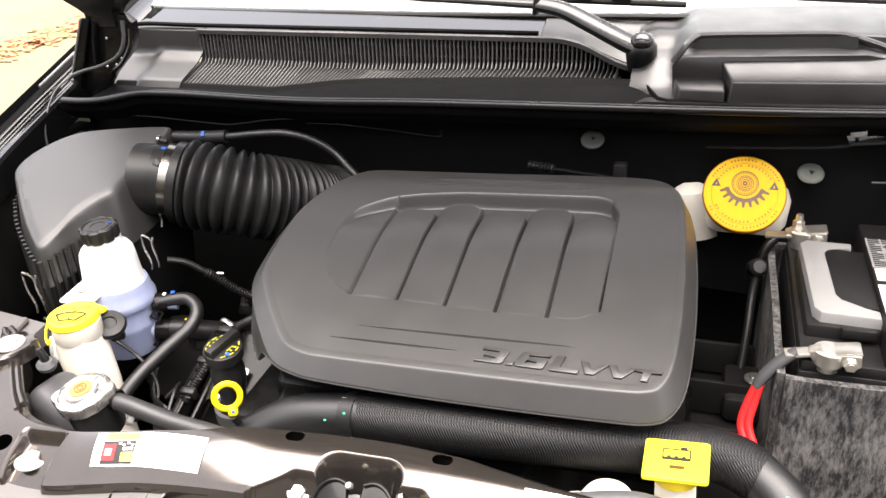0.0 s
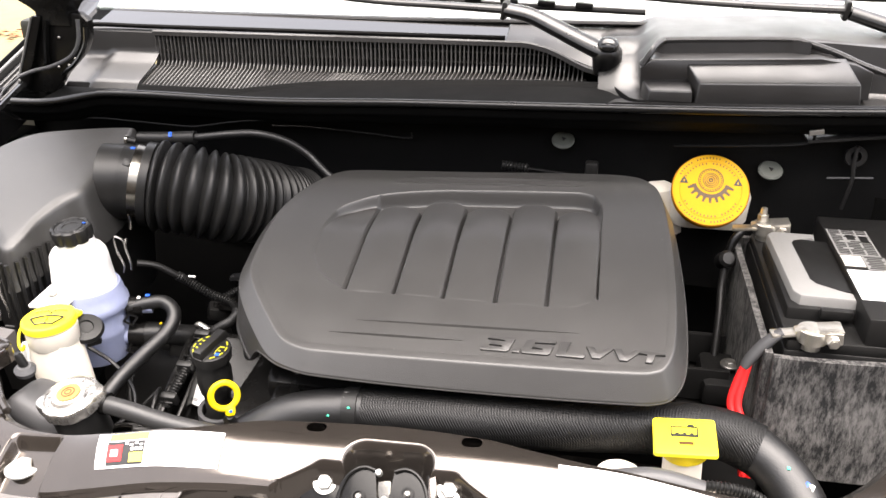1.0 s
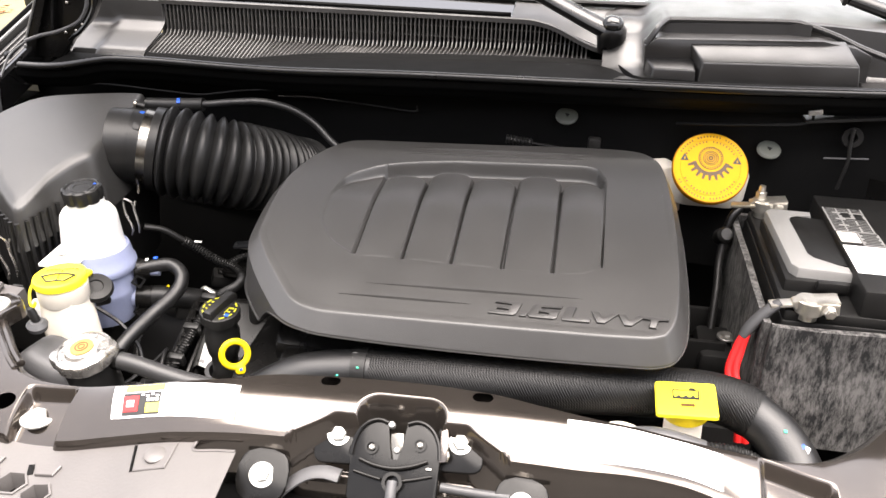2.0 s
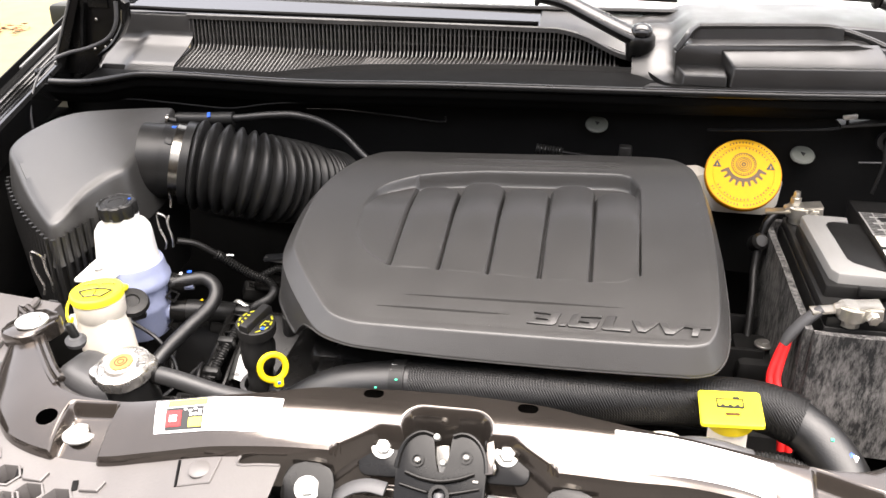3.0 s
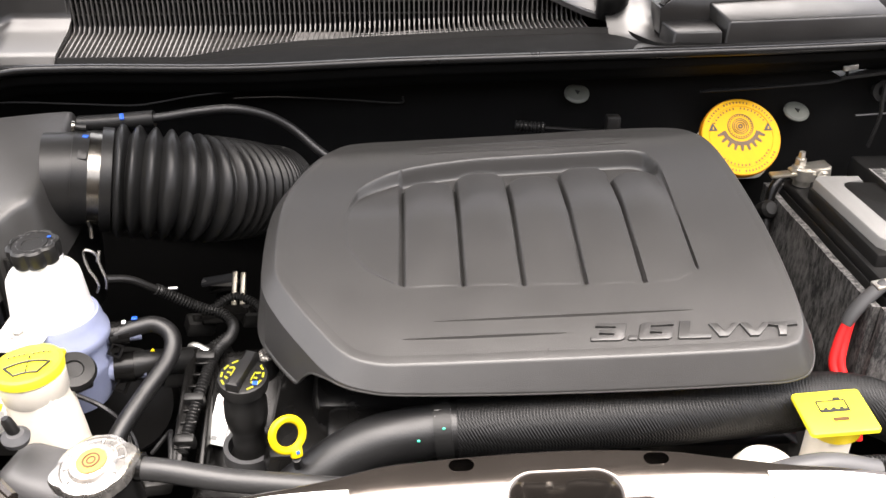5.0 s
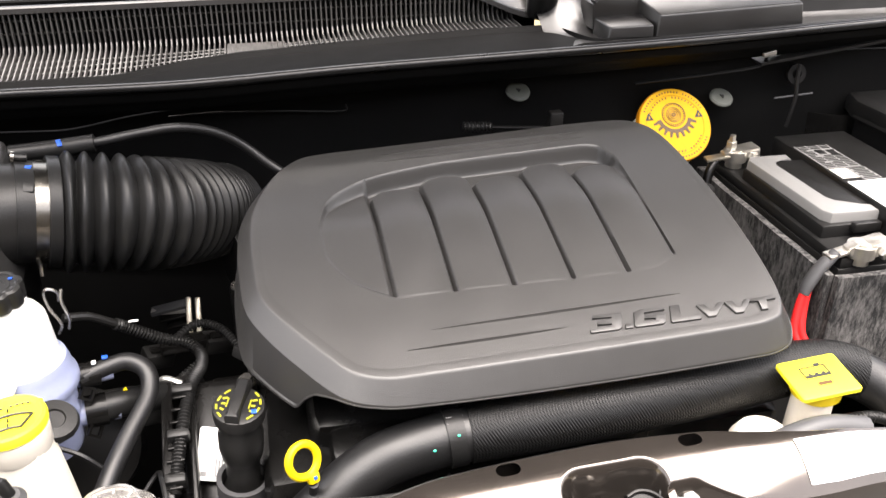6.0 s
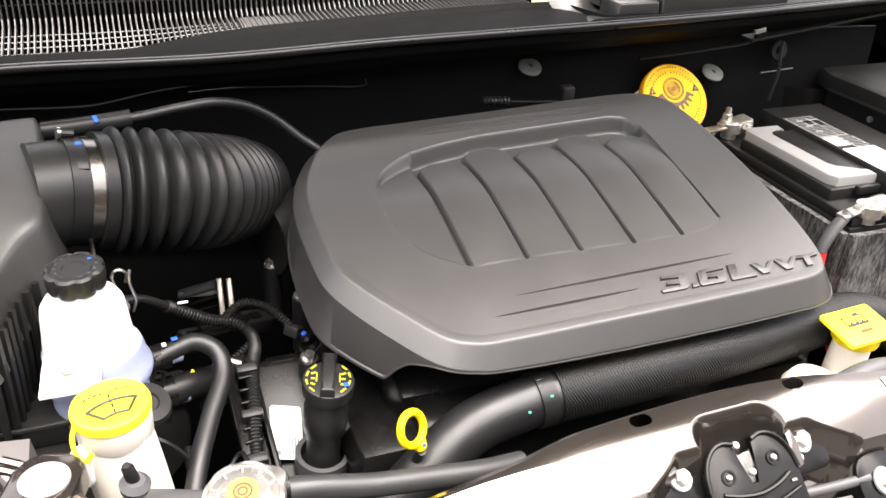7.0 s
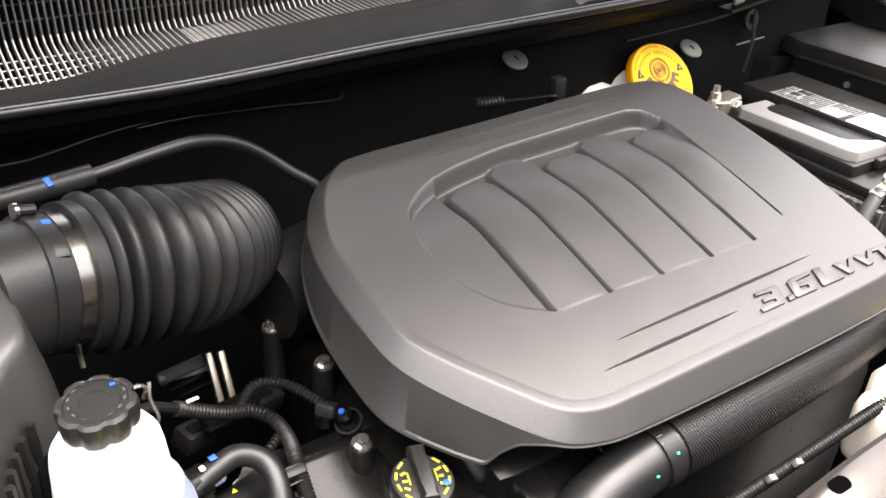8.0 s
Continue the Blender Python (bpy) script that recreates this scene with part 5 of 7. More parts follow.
    for k in range(3):
        part("rib", box((0.05 + 0.004 * k, 0.70 + 0.075 * k, 0.855), (0.07, 0.006, 0.04), 0.002), M_DARK, th)


build_engine()


# ---- intake: filter box, bellows, tube ----
def build_filter_box():
    th = thing("air_filter_box", (-0.71, 0.79, 0.85), "matt black air filter box with ribbed lower half", "air filter box")
    top = [(-0.803, 0.796, 1.044), (-0.796, 0.830, 1.055), (-0.765, 0.864, 1.066), (-0.72, 0.880, 1.070), (-0.648, 0.892, 1.073), (-0.636, 0.884, 1.072), (-0.635, 0.83, 1.060), (-0.634, 0.775, 1.047),
           (-0.637, 0.756, 1.042), (-0.651, 0.742, 1.036), (-0.664, 0.718, 1.026), (-0.670, 0.690, 1.014), (-0.677, 0.676, 1.008), (-0.688, 0.679, 1.009), (-0.73, 0.716, 1.021), (-0.778, 0.766, 1.036)]
    n = 120
    def loop(off, dz, k=1.0):
        pts = resample(spline([Vector(p) for p in top], 8, True) + [Vector(top[0])], n + 1)[:-1]
        c = Vector((-0.72, 0.80, 0))
        out = []
        for p in pts:
            d = Vector((p.x - c.x, p.y - c.y, 0))
            r = d.length
            q = p + d / r * off
            out.append(Vector((q.x, q.y, (p.z if k == 1.0 else 1.03 + (p.z - 1.03) * k) + dz)))
        return out
    # the upper face is one gently bowed sheet through its edge
    base = loop(0, 0)
    terms = np.array([[1, p.x, p.y, p.x * p.x, p.x * p.y, p.y * p.y] for p in base])
    bowed = np.linalg.lstsq(terms, np.array([p.z for p in base]), rcond=None)[0]
    inner = []
    for k in (0.12, 0.3, 0.5, 0.7, 0.85, 0.94):
        ring = []
        for p in base:
            x, y = -0.715 + (p.x + 0.715) * k, 0.795 + (p.y - 0.795) * k
            z = float(bowed @ np.array([1, x, y, x * x, x * y, y * y]))
            ring.append(Vector((x, y, z + (p.z - float(bowed @ np.array([1, p.x, p.y, p.x * p.x, p.x * p.y, p.y * p.y]))) * k ** 3)))
        inner.append(ring)
    rings = inner + [loop(-0.0035, -0.0002), loop(-0.0012, -0.0010), loop(0.0010, -0.0032), loop(0.0024, -0.0075), loop(0.004, -0.016), loop(0.009, -0.045, 0.7), loop(0.012, -0.062, 0.4)]
    part("lid", loft(rings, True, False), M_COVER, th, sharp=50)
    lower = [loop(0.008, -0.060, 0.42), loop(0.008, -0.062, 0.4), loop(0.003, -0.11, 0.2), loop(-0.004, -0.17, 0.1)]
    part("lower_half", loft(lower, False, True), M_PLASTIC, th)
    ribs = loop(0.012, -0.075, 0.3)
    low = loop(0.004, -0.165, 0.1)
    for i in range(0, n, 2):
        a, b = ribs[i], low[i]
        if a.y < 0.80 and a.x < -0.64:
            part("rib", tube([a + Vector((0, 0, 0.045)), a, b], 0.0028, 5, smooth=False), M_PLASTIC, th)
    part("rear_step", box((-0.66, 0.80, 0.955), (0.05, 0.12, 0.11), 0.012), M_PLASTIC, th)
    part("outlet", tube([(-0.645, 0.822, 1.029), (-0.632, 0.825, 1.028), (-0.615, 0.829, 1.027)], 0.0448, 40, 4), M_PLASTIC, th)
    for p in ((-0.70, 0.665, 0.955), (-0.586, 0.735, 0.983)):
        cl = thing("spring_clip", p, "bright bent wire clip on the filter box", "clip", "filter box clips")
        x, y, z = p
        k = 0.75 if x > -0.65 else 0.9
        part("wire", tube([(x, y, z - 0.035 * k), (x + 0.006 * k, y - 0.004, z - 0.02 * k), (x - 0.003 * k, y - 0.002, z), (x - 0.006 * k, y, z + 0.016 * k), (x, y - 0.004, z + 0.026 * k), (x + 0.008 * k, y, z + 0.018 * k), (x + 0.006 * k, y + 0.004, z + 0.004 * k)], 0.0013, 6, 5), M_CAPSTEEL, cl)
        part("wire", tube([(x + 0.010 * k, y + 0.004, z - 0.033 * k), (x + 0.014 * k, y, z - 0.016 * k), (x + 0.010 * k, y, z + 0.006 * k), (x + 0.012 * k, y + 0.002, z + 0.02 * k)], 0.0013, 6, 5), M_CAPSTEEL, cl)


build_filter_box()


def build_shelf():
    th = thing("duct_shelf", (-0.66, 0.69, 0.86), "black plastic duct with a stepped ledge under the reservoir", "air duct")
    part("upper_step", slab([(-0.045, -0.016), (0.034, -0.020), (0.040, 0.024), (-0.045, 0.030)], -0.020, 0.0, 0.004, pose(-0.655, 0.692, 0.912, 4, -3, 0)), M_PLASTIC, th)
    part("lower_step", slab([(-0.052, -0.034), (0.036, -0.040), (0.040, 0.024), (-0.050, 0.030)], -0.050, 0.0, 0.005, pose(-0.655, 0.690, 0.890, 4, -3, 0)), M_PLASTIC, th)
    part("lip", tube([(-0.702, 0.673, 0.910), (-0.66, 0.672, 0.911), (-0.622, 0.670, 0.913)], 0.0022, 8, 5), M_RUBBER, th)


build_shelf()


def build_bellows():
    th = thing("intake_hose", (-0.53, 0.84, 0.95), "black corrugated rubber intake hose with a steel clamp", "intake hose")
    axis = [(-0.604, 0.831, 1.0255), (-0.580, 0.837, 1.0205), (-0.556, 0.841, 1.0160), (-0.536, 0.846, 1.011), (-0.515, 0.856, 1.003), (-0.499, 0.870, 0.9955), (-0.478, 0.896, 0.983), (-0.464, 0.926, 0.968), (-0.456, 0.956, 0.955)]
    d = (Vector(axis[1]) - Vector(axis[0])).normalized()
    a = Vector(axis[0])
    folds = [p for p in resample(spline(axis, 12), 500) if (p - a).length > 0.0145]
    whole = sum((q - p).length for p, q in zip(folds, folds[1:]))
    steps = [max(0.0065, 0.0150 - 0.00055 * k) for k in range(40)]

    def radius(t):
        left, k = t * whole, 0
        while left > steps[k]:
            left -= steps[k]
            k += 1
        crest = abs(math.sin(math.pi * left / steps[k])) ** 1.15
        return 0.0455 + (0.0100 - 0.003 * t) * min(1.0, steps[k] / 0.011) * crest
    part("corrugation", tube(folds, radius, 56, 10, smooth=False, rings=300), M_RUBBER, th, sharp=70)
    part("cuff", tube([a - d * 0.020, a - d * 0.0195, a - d * 0.018, a - d * 0.008, a + d * 0.006], lambda t: 0.0445 + 0.0012 * smooth01(0.0, 0.08, t), 48, 6), M_RUBBER, th)
    part("cuff_edge", tube([a + d * 0.0055, a + d * 0.006, a + d * 0.013, a + d * 0.0165], lambda t: 0.0470 + 0.0035 * smooth01(0.0, 0.08, t) * smooth01(1.0, 0.85, t), 48, 5), M_RUBBER, th)
    clamp = part("clamp", tube([a - d * 0.0055, a + d * 0.0052], 0.0465, 64, 3), M_CLAMP, th, "bright steel hose clamp")

    def on_clamp(deg, lift=0.0):
        return a + Vector((0, -math.sin(radians(deg)), math.cos(radians(deg)))) * (0.0465 + lift)
    part("clamp_screw", tube([on_clamp(-12, 0.003) - d * 0.013, on_clamp(-10, 0.003) - d * 0.002], 0.0036, 10, 2), M_PLASTIC, clamp)
    part("screw_ring", tube([on_clamp(-12, 0.003) - d * 0.0155, on_clamp(-12, 0.003) - d * 0.0128], 0.0052, 12, 2), M_STEEL, clamp)
    part("clamp_lug", box(on_clamp(38, 0.001) + d * 0.004, (0.009, 0.010, 0.003), 0.001, (38, 6, 0)), M_RUBBER, clamp)
    part("paint_mark", box(on_clamp(8, 0.0002) + d * 0.001, (0.0055, 0.0050, 0.0012), 0.0005, (8, 6, 0)), M_BLUE, clamp, "blue paint mark")
    part("screw_tail", tube([on_clamp(124, -0.001), on_clamp(134, 0.004), on_clamp(138, 0.012)], 0.0020, 8, 4), M_STEEL, clamp)
    v = thing("breather_hose", (-0.5, 0.9, 1.05), "thin black breather hose arching to the engine cover", "hose")
    part("hose", tube([(-0.575, 0.895, 1.0615), (-0.548, 0.896, 1.0645), (-0.515, 0.899, 1.0685), (-0.482, 0.905, 1.0690), (-0.452, 0.915, 1.0590), (-0.426, 0.920, 1.0420), (-0.402, 0.914, 1.0220), (-0.387, 0.909, 1.0110), (-0.372, 0.902, 0.996)], 0.0048, 12, 8), M_HOSE, v)
    part("sleeve", tube([(-0.634, 0.893, 1.0585), (-0.60, 0.894, 1.0600), (-0.559, 0.8955, 1.0630)], 0.0085, 14, 6), M_RUBBER, v)
    part("paint_mark", box((-0.589, 0.889, 1.0675), (0.0045, 0.008, 0.002), 0.0008, (30, 0, 20)), M_BLUE, v, "blue paint mark")


build_bellows()


# ---- reservoirs and caps on the filter side ----
def scallop(count, depth, rmin):
    def f(a, r, z):
        return 1.0 - (depth * (0.5 + 0.5 * math.cos(count * a)) ** 3 if r > rmin else 0.0)
    return f


def build_steering_tank():
    x, y = -0.612, 0.699
    th = thing("power_steering_reservoir", (x, y, 0.87), "white plastic power steering reservoir with a black screw cap", "reservoir")
    up = [(0.0165, 1.016), (0.0195, 1.014), (0.0205, 1.006), (0.0265, 1.0025), (0.0300, 0.997), (0.0312, 0.990), (0.0322, 0.978), (0.0338, 0.962), (0.0348, 0.958)]
    part("upper_body", lathe([(r * 0.97, z) for r, z in up], (x, y, 0), 48), M_WHITE, th)
    low = [(0.0346, 0.9585), (0.0366, 0.952), (0.0378, 0.944), (0.0402, 0.9405), (0.0408, 0.9355), (0.0398, 0.932), (0.0358, 0.9305), (0.0354, 0.912), (0.0362, 0.909), (0.0362, 0.904), (0.0345, 0.900), (0.0338, 0.878), (0.0315, 0.870), (0.022, 0.866)]
    lower = part("lower_body", lathe(low, (x + 0.0025, y, 0), 48), M_BLUISH, th, "bluish translucent lower half")
    part("fluid_line", ring_plate(0.0335, 0.0353, 0.9565, 0.9580, (x + 0.001, y, 0), (0, 0, 0), 48), M_BLUISH, lower)
    cap = [(0.0200, 1.014), (0.0208, 1.016), (0.0214, 1.025), (0.0207, 1.0285), (0.0185, 1.030), (0.0165, 1.0295), (0.0160, 1.0285), (0.0125, 1.0285), (0.0120, 1.0292), (0.0085, 1.0292), (0.008, 1.0284), (0.003, 1.0284)]
    lid = part("cap", lathe([(r, z - 1.0) for r, z in cap], (x, y, 1.0), 96, (5, -2, 0), scallop(8, 0.10, 0.018)), M_PLASTIC, th, "black scalloped screw cap", sharp=30)
    for k in range(14):
        a = radians(25.7 * k)
        part("stamp_bar", box((x + 0.0143 * math.cos(a), y + 0.0143 * math.sin(a), 1.0287 + 0.0143 * 0.087 * math.sin(a) + 0.0005 * math.cos(a)), (0.0028, 0.0012, 0.0006), 0.0002, (5, -2, math.degrees(a) + 90)), M_MIDGREY, lid)
    part("paint_mark", box((x + 0.010, y + 0.006, 1.0300), (0.003, 0.0025, 0.001), 0.0003), M_BLUE, lid, "blue paint dot")
    tab = part("tab", slab([(-0.023, -0.021), (0.017, -0.024), (0.022, 0.020), (-0.020, 0.022)], -0.004, 0.0, 0.001, pose(x - 0.012, y - 0.030, 0.961, 6, -3, 0)), M_WHITE, th)
    part("tab_rib", slab([(-0.004, -0.006), (0.010, -0.006), (0.010, 0.004)], -0.002, 0.002, 0.0005, pose(x - 0.018, y - 0.028, 0.968, 90, 0, 20)), M_WHITE, tab)
    part("tab_bolt", hexbolt((x - 0.015, y - 0.034, 0.961), 0.0045, 0.004, 0.0075, (14, 0, 0)), M_ALU, tab)
    for k, (zz, ang) in enumerate(((0.927, 18), (0.893, 12))):
        a = radians(ang)
        p0 = Vector((x, y, zz)) + Vector((math.cos(a), math.sin(a), 0)) * 0.033
        p1 = p0 + Vector((math.cos(a), math.sin(a), -0.05)) * 0.034
        part("nozzle", tube([p0, p1], 0.0085 + 0.003 * k, 14, 2), M_BLUISH, th)
        cl = part("hose_clip", tube([p0.lerp(p1, 0.2), p0.lerp(p1, 0.7)], 0.0112 + 0.003 * k, 16, 2), M_LATCH, th, "black spring band clip")
        q = p0.lerp(p1, 0.42) + Vector((0.0, -0.012 - 0.002 * k, -0.010))
        part("clip_frame", ring_plate(0.0055, 0.0085, -0.0015, 0.0015, q, (70, 0, 45), 4), M_LATCH, cl)


build_steering_tank()


def icon_wiper(m, parent):
    """Windscreen outline with a dashed jet and a dotted spray above it."""
    top = [m @ Vector((0.0125 * k / 5, 0.0022 - 0.0034 * (k / 5) ** 2, 0)) for k in range(-5, 6)]
    low = [m @ Vector((0.0062 * k / 4, -0.0086 - 0.0012 * (k / 4) ** 2, 0)) for k in range(4, -5, -1)]
    part("icon", tube(top + low + [top[0]], 0.0010, 6, smooth=False), M_BLACK, parent)
    for k in range(4):
        part("icon", tube([m @ Vector((0.0002 * k, -0.0075 + 0.0042 * k, 0)), m @ Vector((0.0002 * k, -0.0050 + 0.0042 * k, 0))], 0.0007, 5, smooth=False), M_BLACK, parent)
    for s in (-1, 1):
        for k in range(4):
            a, b = 0.0018 + 0.0028 * k, 0.0034 + 0.0028 * k
            part("icon", tube([m @ Vector((s * a, 0.0098 - 9.0 * (a - 0.005) ** 2 * 3, 0)), m @ Vector((s * b, 0.0098 - 9.0 * (b - 0.005) ** 2 * 3, 0))], 0.0007, 5, smooth=False), M_BLACK, parent)


def build_washer():
    x, y = -0.599, 0.615
    th = thing("washer_filler", (x, y, 0.78), "cream plastic washer filler neck with a yellow cap", "filler neck")
    neck = []
    for z, w, d, dx, dy in ((0.957, 0.044, 0.044, 0, 0), (0.942, 0.046, 0.045, 0, 0), (0.925, 0.050, 0.045, 0.001, -0.001), (0.90, 0.051, 0.044, 0.004, -0.002), (0.83, 0.051, 0.043, 0.013, -0.006), (0.76, 0.051, 0.043, 0.021, -0.009)):
        neck.append([Vector((x + dx + a, y + dy + b, z)) for a, b in rounded(w, d, 0.017, 6)])
    tubeneck = part("neck", loft(neck), M_CREAM, th)
    part("collar", lathe([(0.023, 0.938), (0.0250, 0.941), (0.0254, 0.9580), (0.023, 0.9600)], (x, y, 0), 36), M_CREAM, th)
    part("hinge_lobe", slab(rounded(0.018, 0.030, 0.008, 5), -0.004, 0.004, 0.002, pose(x - 0.023, y - 0.014, 0.928, 80, 0, -35)), M_WHITE, tubeneck)
    cap = [(0.0235, 0.9590), (0.0262, 0.9600), (0.0267, 0.9645), (0.0258, 0.9670), (0.0235, 0.9680), (0.0218, 0.9672), (0.004, 0.9674)]
    lid = part("cap", lathe([(r, z - 0.95) for r, z in cap], (x, y, 0.95), 56, (2, -2, 0)), M_YPALE, th, "yellow cap with a wiper symbol")
    part("cap_tab", box((x + 0.006, y + 0.0285, 0.956), (0.020, 0.010, 0.006), 0.0025, (0, 0, -10)), M_YPALE, lid)
    part("strap", tube([(x - 0.0235, y - 0.010, 0.962), (x - 0.0265, y - 0.015, 0.953), (x - 0.0245, y - 0.021, 0.944), (x - 0.0190, y - 0.0245, 0.9415), (x - 0.0155, y - 0.0245, 0.9470)], 0.0019, 8, 5, flat=0.7), M_YPALE, lid, "yellow hinge strap")
    icon_wiper(pose(x, y - 0.002, 0.9681, 2, -2, 14) @ Matrix.Diagonal((1.32, 1.32, 1.0, 1.0)), lid)
    hd = thing("washer_bracket", (x + 0.03, y + 0.02, 0.92), "black rubber holder beside the washer filler", "bracket")
    part("plate", lathe([(0.004, -0.004), (0.0165, -0.003), (0.018, 0.0), (0.016, 0.004), (0.008, 0.0045), (0.007, 0.003), (0.003, 0.003)], (x + 0.022, y + 0.022, 0.942), 28, (22, 20, 0)), M_RUBBER, hd)
    part("arm", box((x + 0.024, y + 0.026, 0.930), (0.016, 0.010, 0.020), 0.003, (12, -8, 30)), M_RUBBER, hd)
    part("bolt", lathe([(0.004, 0), (0.004, 0.004), (0.002, 0.006)], (x + 0.012, y + 0.034, 0.946), 14, (22, 20, 0)), M_ALU, hd)


build_washer()


def build_radiator_cap():
    x, y, z = -0.526, 0.526, 0.9445
    th = thing("radiator_filler", (x, y, 0.90), "radiator filler neck with a pressed metal pressure cap", "filler neck")

    def ears(a, r, zz):
        k = 1.0
        if r > 0.024:
            k += 0.16 * max(0.0, math.cos(2 * (a - radians(20)))) ** 6 - 0.03 * (0.5 + 0.5 * math.cos(8 * a)) ** 4
        return k
    body = [(0.0246, -0.013), (0.0265, -0.011), (0.0270, -0.003), (0.0258, 0.0), (0.0230, 0.001), (0.0218, -0.0005), (0.0170, 0.0), (0.0153, 0.0018), (0.0148, 0.0030), (0.004, 0.0034)]
    lid = part("cap", lathe(body, (x, y, z), 96, (10, -4, 0), ears), M_CAPSTEEL, th, "pressed metal cap with two ears", sharp=30)
    part("centre_label", lathe([(0.0105, 0.0030), (0.0105, 0.0042), (0.004, 0.0044)], (x, y, z), 36, (10, -4, 0)), M_TAN, lid, "tan centre label")
    for r, c in ((0.0062, M_BROWN), (0.0034, M_BROWN)):
        part("print_ring", ring_plate(r - 0.0012, r, 0.0038, 0.0048, (x, y, z), (10, -4, 0)), c, lid)
    part("neck", lathe([(0.023, -0.05), (0.023, -0.012), (0.021, -0.010)], (x, y, z), 28, (10, -4, 0)), M_DARK, th)
    for k in range(10):
        a = radians(36 * k + 10)
        part("stamp_bar", box(Vector((x, y, z + 0.0012)) + Vector((0.0192 * math.cos(a), 0.0192 * math.sin(a), 0.0192 * math.sin(a) * 0.176 + 0.0192 * math.cos(a) * 0.07 - 0.0006)), (0.0012, 0.004, 0.0006), 0, (10, -4, math.degrees(a) - 90)), M_GREYPRINT, lid)
    tk = thing("radiator_tank", (-0.55, 0.545, 0.88), "grey plastic radiator end tank", "radiator")
    part("shell", box((-0.565, 0.55, 0.895), (0.09, 0.055, 0.05), 0.016, (0, 8, -12), 4), M_MIDGREY, tk)
    ovf = thing("overflow_hose", (-0.46, 0.53, 0.91), "grey rubber overflow hose from the radiator neck", "hose")
    part("hose", tube([(-0.505, 0.535, 0.932), (-0.48, 0.533, 0.930), (-0.44, 0.532, 0.921), (-0.40, 0.532, 0.915), (-0.355, 0.533, 0.908), (-0.32, 0.54, 0.90)], 0.0085, 14, 6), M_OVERFLOW, ovf)
    part("clip", tube([(-0.502, 0.536, 0.932), (-0.496, 0.536, 0.9315)], 0.0105, 14, 2), M_LATCH, ovf)


build_radiator_cap()


def build_oil_filler():
    x, y, z = -0.443, 0.640, 0.929
    th = thing("oil_filler", (x, y, 0.83), "black oil filler neck with a yellow printed cap", "oil filler")
    neck = [(0.019, -0.096), (0.019, -0.094), (0.017, -0.090), (0.0135, -0.083), (0.0142, -0.056), (0.0165, -0.052), (0.0182, -0.040), (0.0182, -0.026), (0.0165, -0.020), (0.0165, -0.006)]
    part("neck", lathe(neck, (x, y, z), 32, (6, 3, 0)), M_PLASTIC, th)
    part("collar", ring_plate(0.0185, 0.0228, -0.094, -0.079, (x, y, z), (6, 3, 0)), M_MIDGREY, th, "grey ring collar")
    cap = part("cap", lathe([(0.0175, -0.011), (0.0202, -0.009), (0.0209, 0.0), (0.0202, 0.0025), (0.0185, 0.0032), (0.004, 0.0034)], (x, y, z), 56, (8, 3, 0), scallop(24, 0.02, 0.02)), M_PLASTIC, th, "round cap with yellow print")
    m = pose(x, y, z + 0.0030, 8, 3, -16)
    part("grip", slab([(-0.0055, -0.0195), (0.0055, -0.0195), (0.0042, -0.006), (0.0042, 0.006), (0.0058, 0.0215), (-0.0058, 0.0215), (-0.0042, 0.006), (-0.0042, -0.006)], 0, 0.0085, 0.0022, m), M_PLASTIC, cap)
    for s in (-1, 1):
        for k in range(4):
            a = radians(-45 + 30 * k)
            p = m @ Vector((s * 0.0170 * math.cos(a), 0.0170 * math.sin(a), 0.0006))
            part("print_bar", box(p, (0.0018, 0.0058, 0.0008), 0.0002, (8, 3, -16 + s * math.degrees(a))), M_OILPRINT, cap, "yellow print")
        for k in range(3):
            part("print_bar", box(m @ Vector((s * 0.0118, -0.0062 + 0.0058 * k, 0.0006)), (0.0042 - 0.0008 * (k % 2), 0.0020, 0.0008), 0.0002, (8, 3, -16 + 25 * (k - 1))), M_OILPRINT, cap)
        part("print_bar", box(m @ Vector((s * 0.0090, 0.001, 0.0007)), (0.0011, 0.0095, 0.0008), 0.0002, (8, 3, -16)), M_OILPRINT, cap)
    part("paint_mark", box(m @ Vector((0.0140, -0.0065, 0.0013)), (0.0042, 0.0042, 0.0008), 0.0002, (8, 3, 0)), M_BLUE, cap, "blue paint dot")


build_oil_filler()


def build_dipstick():
    th = thing("dipstick", (-0.39, 0.575, 0.86), "yellow plastic dipstick ring handle", "dipstick")
    c = Vector((-0.398, 0.569, 0.929))
    turn = Matrix.Rotation(radians(33), 3, "Z") @ Matrix.Rotation(radians(-24), 3, "X")
    loop = [c + turn @ Vector((0.0122 * math.cos(a), 0.0, 0.0122 * math.sin(a))) for a in (2 * math.pi * k / 24 for k in range(24))]
    part("ring", tube(loop + [loop[0], loop[1]], 0.0031, 10, smooth=False), M_YELLOW, th)
    tab = part("tab", box(c + turn @ Vector((0.003, 0.0, -0.0150)), (0.0100, 0.0075, 0.0105), 0.0032, (-24, 8, 33)), M_YELLOW, th)
    part("stem", tube([c + turn @ Vector((0.002, 0, -0.020)), c + Vector((0.006, 0.008, -0.045)), c + Vector((0.014, 0.03, -0.09))], 0.0036, 10), M_DARK, th)
    part("paint_mark", box(c + turn @ Vector((0.003, -0.0040, -0.0150)), (0.0030, 0.0012, 0.0026), 0.0004, (-24, 0, 33)), M_BLUE, tab, "blue paint dot")


build_dipstick()


